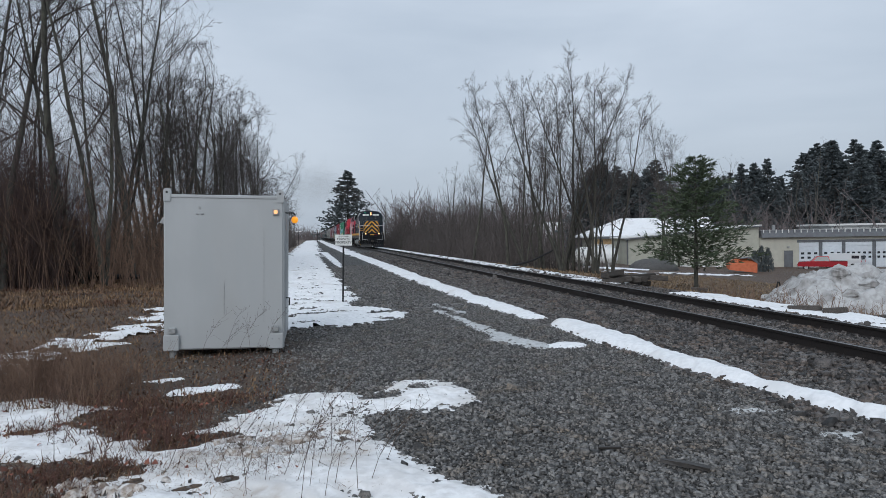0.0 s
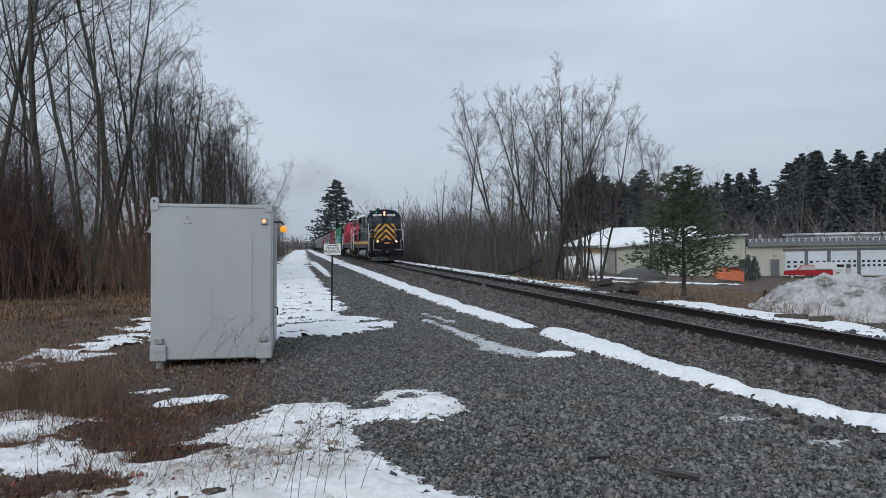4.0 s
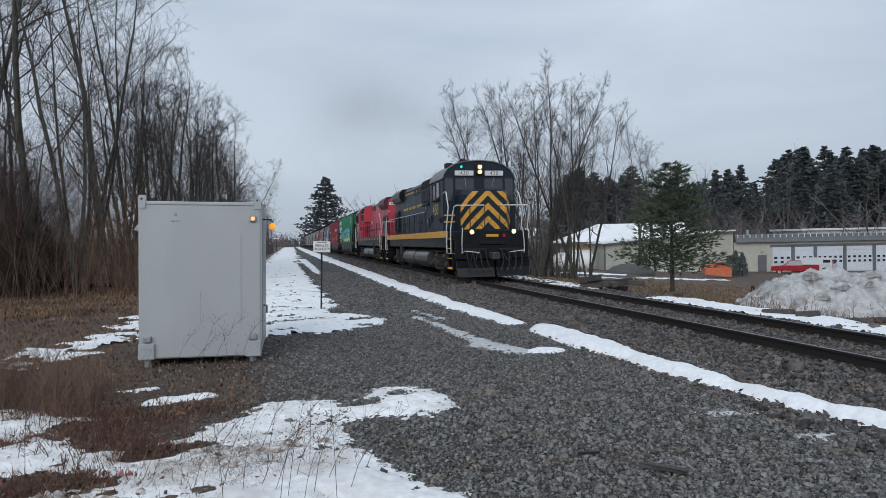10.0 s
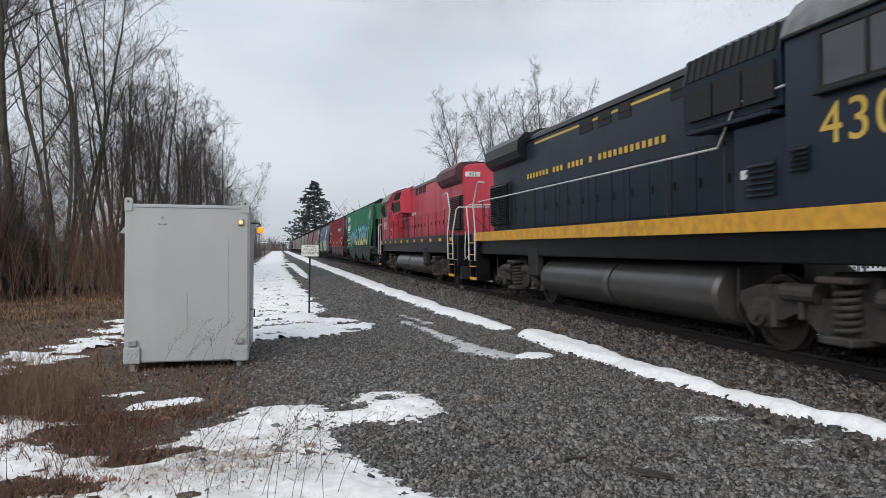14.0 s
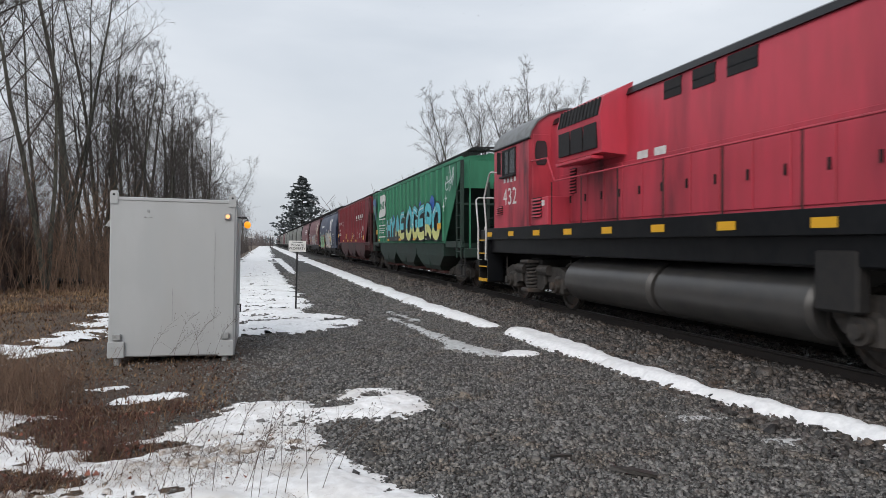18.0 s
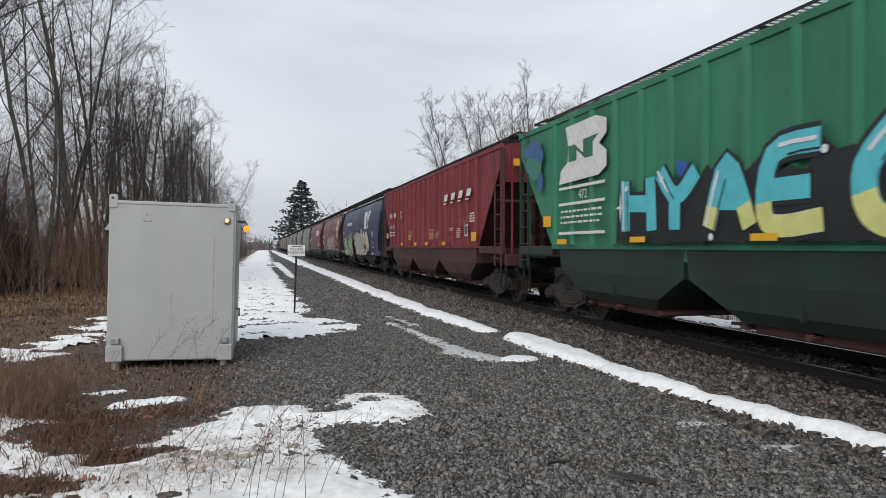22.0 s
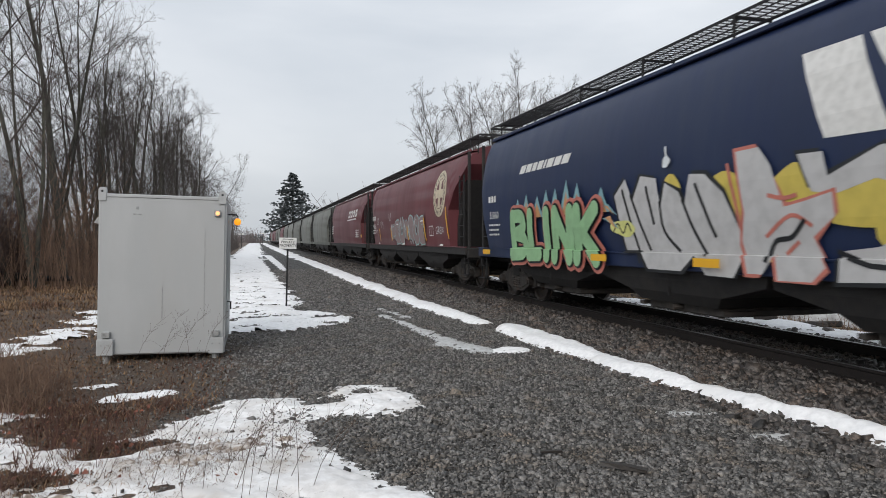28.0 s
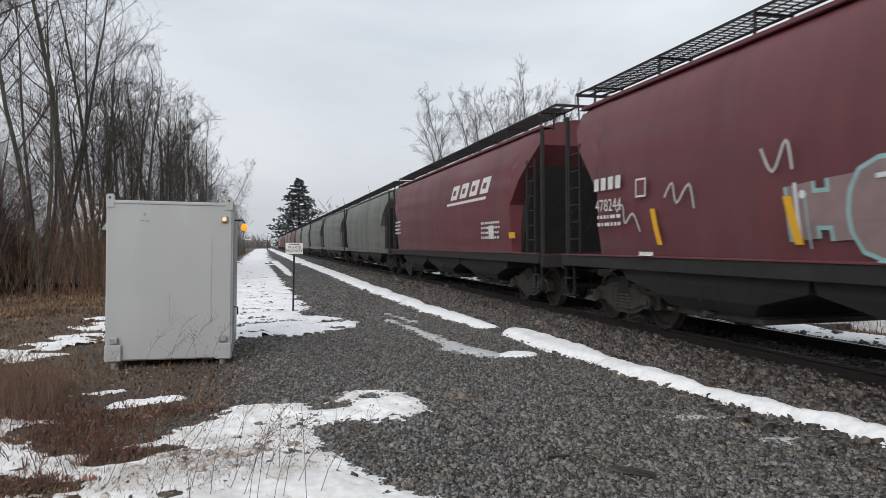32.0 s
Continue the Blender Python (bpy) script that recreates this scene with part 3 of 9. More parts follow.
    for cx, cy, rx, ry in ((29, 60, 3.0, 2.2), (24, 48, 2.2, 1.2), (46, 74, 6, 1.5), (33, 52, 4, 1.0)):
        snow_patch((cx - rx - 1, cx + rx + 1, cy - ry - 1, cy + ry + 1), 0.25, lambda x, y: field_ellipse(x, y, cx, cy, rx, ry), 0.08, 0.4, 0.8, "patch of old snow on grass", holes=0.3)


make_snow()


# ---- crushed stone: loose pieces, the nearest as real geometry ----
def scatter_stones(name, n, rect, size, mat, label, seed, density=None, lift=0.62):
    rng = np.random.default_rng(seed)
    x0, x1, y0, y1 = rect
    y = y0 + (y1 - y0) * rng.random(n) ** 1.5
    x = rng.uniform(x0, x1, n)
    if density is not None:
        ok = rng.random(n) < density(x, y)
        x, y = x[ok], y[ok]
    n = len(x)
    r = size * rng.lognormal(0, 0.35, n)
    corner = np.array([(a, b, c) for a in (-1, 1) for b in (-1, 1) for c in (-1, 1)], float)
    v = corner[None] * rng.uniform(0.35, 1.0, (n, 8, 3)) * (r[:, None, None] * rng.uniform(0.6, 1.3, (n, 1, 3)) * np.array([1, 1, 0.72]))
    a, b = rng.uniform(0, 6.28, n), rng.normal(0, 0.45, n)
    ca, sa, cb, sb = np.cos(a), np.sin(a), np.cos(b), np.sin(b)
    rx = v[..., 0] * cb[:, None] + v[..., 2] * sb[:, None]
    rz = -v[..., 0] * sb[:, None] + v[..., 2] * cb[:, None]
    px = rx * ca[:, None] - v[..., 1] * sa[:, None]
    py = rx * sa[:, None] + v[..., 1] * ca[:, None]
    out = np.stack([px + x[:, None], py + y[:, None], rz + (ground_z(x, y) + r * lift * 0.6)[:, None]], -1)
    q = np.array([(0, 1, 3, 2), (4, 6, 7, 5), (0, 4, 5, 1), (2, 3, 7, 6), (1, 5, 7, 3)])
    f = (q[None] + (np.arange(n) * 8)[:, None, None]).reshape(-1, 4)
    return tagged(new(name, array_mesh(name, out.reshape(-1, 3), f, mat)), label, "gravel", kind="stuff")


scatter_stones("gravel", 100000, (-2.6, 5.6, 3.6, 15.5), 0.0118, M_STONE, "loose crushed grey stone on the path", 3,
               lambda x, y: 0.12 + 0.88 * smoothstep((x + 1.1 + 0.6 * ripple(x, y, 1.2)) / 1.6))
scatter_stones("gravel", 9000, (0.2, 5.6, 3.4, 8.5), 0.0155, M_STONE, "larger crushed stones on the path", 7)
scatter_stones("gravel", 24000, (-0.5, 5.6, 15, 40), 0.019, M_STONE, "loose crushed grey stone on the path", 4)
scatter_stones("track_ballast", 42000, (4.4, 10.5, 3.5, 24), 0.023, M_BALLAST, "rough grey track ballast stones", 5)
scatter_stones("track_ballast", 14000, (4.6, 10.4, 23, 70), 0.035, M_BALLAST, "rough grey track ballast stones", 6)


# ---- track ----
def make_track():
    prof = [(-0.07, 0), (0.07, 0), (0.07, 0.012), (0.012, 0.03), (0.012, 0.128), (0.036, 0.14), (0.036, 0.168), (-0.036, 0.168), (-0.036, 0.14), (-0.012, 0.128), (-0.012, 0.03), (-0.07, 0.012)]
    for k, side in enumerate((-1, 1)):
        t = thing("rail", "rusty steel rail with a worn bright head", "rail", pose(TRACK_X + side * 0.7525, 0, RAIL_Z - 0.172), group="pair of rails")
        part("web", Shape().prism(prof, -60, 420), M_RAIL, t, "rust-brown web and foot")
        part("head", Shape().box(-0.024, 0.024, -60, 420, 0.166, 0.1715), M_RAIL_TOP, t, "bright worn running surface")
        for y in (4.2, 16.1, 28, 40):
            part("joint_bar", Shape().box(-0.035, 0.035, y - 0.45, y + 0.45, 0.035, 0.125, 0.008), M_RAIL, t)
    tie = Shape().box(-1.3, 1.3, -0.115, 0.115, -0.17, 0.0, 0.012).data("tie", M_TIE)
    plate = Shape().box(-0.09, 0.09, -0.09, 0.09, 0.0, 0.014, 0.004).data("tie_plate", M_RAIL)
    rng = random.Random(4)
    far = Shape()
    y = 3.0
    n = 0
    while y < 200:
        if n < 130:
            t = thing("railway_tie", "dark weathered timber railway tie set in ballast", "railway tie", pose(TRACK_X + rng.uniform(-0.03, 0.03), y, RAIL_Z - 0.176, 0, 0, rng.uniform(-0.8, 0.8)), group="ties of the track")
            part("timber", tie, None, t)
            for sx in (-0.7525, 0.7525):
                p = part("tie_plate", plate, None, t)
                p.location = (sx, 0, 0)
        else:
            far.box(TRACK_X - 1.3, TRACK_X + 1.3, y - 0.11, y + 0.11, RAIL_Z - 0.34, RAIL_Z - 0.176)
        n += 1
        y += 0.53
    tagged(part("distant_ties", far, M_TIE, None), "dark timber ties of the distant track", "railway ties", kind="stuff")


make_track()


# ---- grey equipment shelter ----
def make_shelter():
    t = thing("equipment_shelter", "light grey steel trackside equipment shelter on short feet", "shelter", pose(-1.285, 10.32, -0.02, 0, 1.2, 0))
    w, dp, z0, z1 = 0.848, 2.3, 0.115, 2.37
    part("body", Shape().box(-w, w, 0, dp, z0, z1, 0.02), M_BOX, t)
    part("roof_cap", Shape().box(-w + 0.1, w - 0.1, -0.012, dp, z1 - 0.03, z1 + 0.02, 0.008), M_BOX, t, "thin grey roof lip")
    part("front_seam", Shape().box(-0.01, 0.0, -0.004, 0.01, 0.62, 1.1), M_GALV, t, "thin vertical weld seam")
    part("front_seam", Shape().box(0.56, 0.567, -0.004, 0.01, 0.5, 1.9), M_GALV, t, "thin vertical weld seam")
    part("side_trim", Shape().box(w - 0.01, w + 0.012, 0.02, 0.08, z0, z1 - 0.05, 0.004), M_BOX, t)
    for sx in (-1, 1):
        lug = Shape().prism([(sx * (w - 0.1), z1 - 0.08), (sx * (w - 0.0), z1 - 0.08), (sx * (w - 0.0), z1 + 0.07), (sx * (w - 0.02), z1 + 0.105), (sx * (w - 0.08), z1 + 0.105), (sx * (w - 0.1), z1 + 0.07)][::sx], -0.02, 0.06)
        lg = part("lifting_lug", lug, M_BOX, t)
        part("lug_hole", Shape().disc((sx * (w - 0.05), -0.022, z1 + 0.05), "y", 0.016, 0.004, 12), M_DARK, lg)
        f = part("foot_bracket", Shape().box(sx * (w - 0.11) - 0.11, sx * (w - 0.11) + 0.11, -0.05, 0.12, 0.11, 0.345, 0.012), M_BOX, t, "welded grey foot bracket")
        part("bracket_clamp", Shape().box(sx * (w - 0.12) - 0.055, sx * (w - 0.12) + 0.055, -0.06, 0.02, 0.36, 0.45, 0.01), M_GALV, f)
        part("bolt", Shape().disc((sx * (w - 0.06), -0.055, 0.26), "y", 0.012, 0.014, 8).disc((sx * (w - 0.16), -0.055, 0.26), "y", 0.012, 0.014, 8), M_GALV, f)
        part("foot_post", Shape().tube([(sx * (w - 0.12), 0.04, -0.06), (sx * (w - 0.12), 0.04, 0.12)], 0.05, 10), M_GALV, t)
        part("foot_post", Shape().tube([(sx * (w - 0.12), dp - 0.1, -0.06), (sx * (w - 0.12), dp - 0.1, 0.15)], 0.05, 10), M_GALV, t)
    for xa, xb, za, zb in ((-0.4, -0.36, 2.1, 2.12), (-0.33, -0.29, 2.1, 2.12), (-0.36, -0.33, 2.18, 2.22)):
        part("bolt_head", Shape().box(xa, xb, -0.011, 0.004, za, zb, 0.003), M_GALV, t)
    lamp = part("indicator_lamp", Shape().box(0.69, 0.78, -0.035, 0.004, 2.1, 2.2, 0.01), M_GALV, t, "square indicator lamp housing")
    part("lens", Shape().disc((0.735, -0.04, 2.15), "y", 0.03, 0.02, 12), glow("indicator_glow", (1.0, 0.5, 0.2), 0.8), lamp, "lit warm lens")
    part("vent_hood", Shape().prism([(-w - 0.12, 1.98), (-w, 1.95), (-w, 2.07), (-w - 0.07, 2.06)], 0.3, 0.7), M_GALV, t, "grey side vent hood")
    part("door_frame", Shape().box(w - 0.01, w + 0.02, 0.4, 1.3, 0.3, 2.15, 0.006), M_BOX, t)
    part("door_handle", Shape().tube([(w + 0.02, 0.5, 0.82), (w + 0.07, 0.5, 0.82), (w + 0.07, 0.5, 0.7)], 0.012, 6), M_DARK, t)
    arm = part("lamp_arm", Shape().tube([(w, 0.6, 2.16), (w + 0.13, 0.6, 2.16), (w + 0.16, 0.6, 2.12)], 0.012, 6), M_DARK, t)
    part("amber_lamp", Shape().ball((w + 0.15, 0.6, 2.05), 0.052, 0.052, 0.056, 14, 8), glow("amber_glow", (1.0, 0.36, 0.02), 0.8), arm, "lit amber round lamp", 40)


make_shelter()


def text_mesh(name, body, size, mat, depth=0.002, space=1.0):
    cu = bpy.data.curves.new(name, "FONT")
    cu.body, cu.size, cu.extrude = body, size, depth
    cu.align_x, cu.align_y, cu.space_character = "CENTER", "CENTER", space
    tmp = bpy.data.objects.new(name, cu)
    scene.collection.objects.link(tmp)
    me = bpy.data.meshes.new_from_object(tmp)
    bpy.data.objects.remove(tmp)
    bpy.data.curves.remove(cu)
    me.materials.clear()
    me.materials.append(mat)
    me.name = name
    return me


def make_sign():
    t = thing("sign_post", "small white private property sign on a dark steel post in snow", "sign", pose(0.78, 17.4, 0, 0, 1.6, 0))
    part("post", Shape().box(-0.022, 0.022, -0.015, 0.015, -0.1, 1.66, 0.004), M_DARK, t, "dark steel post")
    plate = part("plate", Shape().box(-0.215, 0.215, -0.024, -0.016, 1.5, 1.78, 0.003), M_WHITE, t, "white sign plate")
    for k, w in enumerate(("PRIVATE", "PROPERTY")):
        tx = part("lettering", text_mesh("lettering", w, 0.088, M_DARK), None, plate)
        tx.matrix_basis = pose(0, -0.026, 1.665 - 0.085 * k, 90, 0, 0)
    part("notice_line", Shape().box(-0.13, 0.13, -0.0265, -0.024, 1.735, 1.75), M_DARK, plate)


make_sign()

# ---- the train ----
TRAIN_THINGS = []    # (thing, distance behind the front, turn)
WHEELSETS = []       # (wheelset, place in its truck, radius, sense)


def blob(cy, cz, ry, rz, n=18, wob=0.12, seed=0, lean=0.0):
    rng = random.Random(seed)
    ph = [rng.uniform(0, 6.28) for _ in range(3)]
    out = []
    for i in range(n):
        a = 2 * math.pi * i / n
        k = 1 + wob * (math.sin(2 * a + ph[0]) + 0.7 * math.sin(3 * a + ph[1]) + 0.4 * math.sin(5 * a + ph[2]))
        z = rz * math.sin(a) * k
        out.append((cy + ry * math.cos(a) * k + lean * z, cz + z))
    return out


def stroke(pts, w):
    """A thick painted line through (y, z) points, as a closed outline."""
    a, b = [], []
    for k, p in enumerate(pts):
        q, r = pts[max(k - 1, 0)], pts[min(k + 1, len(pts) - 1)]
        dx, dz = r[0] - q[0], r[1] - q[1]
        d = math.hypot(dx, dz) or 1
        a.append((p[0] - dz / d * w / 2, p[1] + dx / d * w / 2))
        b.append((p[0] + dz / d * w / 2, p[1] - dx / d * w / 2))
    return a + b[::-1]


def drape(me, half_width, z_cuts, out=0.006):
    """Bends a flat painted shape round a curved side."""
    bm = bmesh.new()
    bm.from_mesh(me)
    for z in z_cuts:
        bmesh.ops.bisect_plane(bm, geom=bm.verts[:] + bm.edges[:] + bm.faces[:], plane_co=(0, 0, z), plane_no=(0, 0, 1))
    for v in bm.verts:
        v.co.x = -half_width(v.co.z) - out
    bmesh.ops.remove_doubles(bm, verts=bm.verts[:], dist=0.0008)
    bmesh.ops.triangulate(bm, faces=bm.faces[:])
    bmesh.ops.recalc_face_normals(bm, faces=bm.faces[:])
    bm.to_mesh(me)
    bm.free()
    return me


def make_wheelset_mesh(r, gauge=1.435):
    body, tread = Shape(), Shape()
    for s in (-1, 1):
        x = s * (gauge / 2 + 0.065)
        o = s * 0.065
        prof = [(x - o * 1.1, r + 0.028), (x - o * 0.7, r + 0.028), (x - o * 0.4, r), (x + o, r - 0.004), (x + o, r - 0.07), (x + o * 0.3, r - 0.1), (x + o * 0.1, r * 0.45), (x + o * 0.9, r * 0.32), (x + o * 1.0, 0.1), (x + o * 1.6, 0.09), (x + o * 1.6, 0.0)]
        n = 28
        body.loft([[(px, pr * math.cos(2 * math.pi * i / n), pr * math.sin(2 * math.pi * i / n)) for i in range(n)] for px, pr in prof[:-1]], caps=False)
        body.disc((x + o * 1.6, 0, 0), "x", 0.09, 0.02, 14)
        body.disc((x - o * 0.6, 0, 0), "x", r - 0.05, 0.03, 28)
        tread.disc((x + o * 0.3, 0, 0), "x", r + 0.001, 0.07, 28, r - 0.01)
    body.tube([(-0.8, 0, 0), (0.8, 0, 0)], 0.08, 10)
    dull = len(body.f)
    me = body.add(tread.v, tread.f).data("wheelset", M_WHEEL, 35)
    me.materials.append(M_TREAD)
    for p in me.polygons[dull:]:
        p.material_index = 1
    return me


CAR_WHEEL = make_wheelset_mesh(0.457)
LOCO_WHEEL = make_wheelset_mesh(0.508)


def add_wheelset(truck, y, r, mesh, turning, sense=1):
    w = part("wheelset", mesh, None, truck)
    w.location = (0, y, r)
    if turning:
        WHEELSETS.append((w, (0, y, r), r, sense))
    return w


def car_truck(parent, y, turning):
    tr = part("truck", Shape().box(-1.12, 1.12, -0.2, 0.2, 0.55, 0.86, 0.03), M_UNDER, parent, "grimy cast steel truck with two axles")
    tr.location = (0, y, 0)
    outer = [(-1.12, 0.36), (-1.12, 0.56), (-0.98, 0.64), (-0.72, 0.64), (-0.5, 0.74), (0.5, 0.74), (0.72, 0.64), (0.98, 0.64), (1.12, 0.56), (1.12, 0.36), (1.0, 0.32), (0.78, 0.38), (0.42, 0.24), (0.3, 0.2), (-0.3, 0.2), (-0.42, 0.24), (-0.78, 0.38), (-1.0, 0.32)]
    for s in (-1, 1):
        x = s * 1.0
        t = Shape().prism(outer, x - 0.07, x + 0.07, "x")
        t.prism([(a * 0.86, 0.47 + (b - 0.47) * 0.74) for a, b in outer], min(x + s * 0.06, x + s * 0.1), max(x + s * 0.06, x + s * 0.1), "x")
        for sy in (-1, 1):
            t.prism([(sy * 0.36, 0.62), (sy * 0.7, 0.56), (sy * 0.66, 0.46), (sy * 0.34, 0.3)][::sy], min(x + s * 0.1, x + s * 0.104), max(x + s * 0.1, x + s * 0.104), "x")
        part("side_frame", t, M_TRUCK, tr, smooth=30)
        for sy in (-0.889, 0.889):
            part("bearing_cap", Shape().disc((x + s * 0.12, sy, 0.457), "x", 0.115, 0.14, 16).disc((x + s * 0.2, sy, 0.457), "x", 0.06, 0.05, 10), M_TRUCK, tr, smooth=30)
        for k in range(3):
            coil = [[(s * 1.06 + q * math.cos(2 * math.pi * i / 10), (k - 1) * 0.17 + q * math.sin(2 * math.pi * i / 10), 0.27 + 0.0275 * j) for i in range(10)] for j, q in enumerate((0.05, 0.075) * 5 + (0.05,))]
            part("spring", Shape().loft(coil), M_TRUCK, tr)
    for sy in (-0.889, 0.889):
        add_wheelset(tr, sy, 0.457, CAR_WHEEL, turning)
    return tr


def ladder(parent, x, y0, y1, z0, z1, mat, rungs=7):
    s = Shape()
    for y in (y0, y1):
        s.box(x - 0.02, x + 0.02, y - 0.025, y + 0.025, z0, z1)
    for k in range(rungs):
        z = z0 + (k + 0.5) * (z1 - z0) / rungs
        s.tube([(x, y0, z), (x, y1, z)], 0.013, 5)
    return part("ladder", s, mat, parent)


def grating(parent, P, z, x0, x1, mat):
    """An open running board on brackets."""
    s = Shape()
    for x in (x0, x1):
        s.box(x - 0.012, x + 0.012, 0.9, P - 0.9, z - 0.035, z)
    n = int((P - 1.8) / 0.11)
    for k in range(n + 1):
        y = 0.9 + (P - 1.8) * k / n
        s.box(x0, x1, y - 0.014, y + 0.014, z - 0.02, z - 0.004)
    w = (x1 - x0) / 3
    for j in (1, 2):
        s.box(x0 + w * j - 0.006, x0 + w * j + 0.006, 0.9, P - 0.9, z - 0.02, z - 0.003)
    g = part("running_board", s, mat, parent, "open steel grating walkway")
    b = Shape()
    for x in (x0, x1):
        b.box(x - 0.015, x + 0.015, -0.02, 0.02, z - 0.36, z - 0.03)
    b.box(x0, x1, -0.015, 0.015, z - 0.065, z - 0.035)
    b = b.data("bracket", mat)
    for k in range(8):
        part("bracket", b, None, g).location = (0, 1.3 + (P - 2.6) * k / 7, 0)


def end_gear(c, P, mat, sill_z):
    for side, y in ((1, 0.0), (-1, P)):
        k = Shape().box(-0.14, 0.14, min(y, y + side * 0.55), max(y, y + side * 0.55), 0.72, 1.0, 0.03)
        k.box(-0.09, 0.09, min(y, y - side * 0.1), max(y, y - side * 0.1), 0.74, 0.98, 0.02)
        part("coupler", k, M_TRUCK, c)
        part("air_hose", Shape().tube([(0.3, y + side * 0.5, 0.8), (0.35, y + side * 0.3, 0.5), (0.3, y + side * 0.05, 0.45)], 0.025, 6), M_DARK, c)
        part("end_sill", Shape().box(-1.5, 1.5, min(y + side * 0.5, y + side * 0.62), max(y + side * 0.5, y + side * 0.62), sill_z - 0.32, sill_z - 0.02, 0.02), mat, c)
        part("end_platform", Shape().box(-1.45, 1.45, min(y + side * 0.55, y + side * 1.9), max(y + side * 0.55, y + side * 1.9), sill_z - 0.08, sill_z - 0.03, 0.01), M_UNDER, c)
        part("brake_gear", Shape().disc((-0.5 * side, y + side * 0.62, 2.0), "y", 0.28, 0.04, 18, 0.24).tube([(-0.5 * side, y + side * 0.62, 2.0), (-0.5 * side, y + side * 0.95, 2.0)], 0.03, 6), M_DARK, c)
        for sx in (-1, 1):
            st = Shape()
            for sy in (0.62, 0.98):
                st.box(sx * 1.45 - 0.02, sx * 1.45 + 0.02, y + side * sy - 0.02, y + side * sy + 0.02, 0.42, sill_z - 0.05)
            a, b = sorted((y + side * 0.6, y + side * 1.0))
            st.box(sx * 1.45 - 0.1, sx * 1.45 + 0.1, a, b, 0.42, 0.45).box(sx * 1.45 - 0.1, sx * 1.45 + 0.1, a, b, 0.76, 0.785)
            part("sill_step", st, M_DARK, c)


def hopper_bays(c, P, hw, z_top, mat, n, z_low=0.3, name="hopper_bay", foot=1.15, gate=None, z_notch=1.02):
    """Discharge bays under the sill: upright sides, sloping ends, an outlet gate with its rack below each."""
    span = (P - 5.6) / n
    for k in range(n):
        yc = 2.8 + span * (k + 0.5)
        h = span / 2 - 0.015
        ring = lambda w, a, z: [(-w, yc - a, z), (w, yc - a, z), (w, yc + a, z), (-w, yc + a, z)]
        b = part(name, Shape().loft([ring(hw, h, z_top), ring(hw * 0.99, h * 0.975, z_notch), ring(hw * 0.95, foot + 0.2, 0.66), ring(hw * 0.88, foot, 0.5)]), mat, c)
        part("weld_seam", Shape().box(-hw * 0.98, -hw * 0.9, yc - 0.012, yc + 0.012, 0.62, z_top - 0.1), mat, b)
        g = Shape().box(-hw * 0.8, hw * 0.8, yc - foot + 0.06, yc + foot - 0.06, z_low + 0.06, 0.5, 0.02)
        g.box(-hw * 0.86, hw * 0.86, yc - foot - 0.1, yc - foot + 0.02, 0.4, 0.46).box(-hw * 0.86, hw * 0.86, yc + foot - 0.02, yc + foot + 0.1, 0.4, 0.46)
        g.tube([(-hw * 0.92, yc, z_low + 0.14), (-hw * 0.78, yc, z_low + 0.14)], 0.045, 8)
        part("outlet_gate", g, gate or M_TRUCK, b)


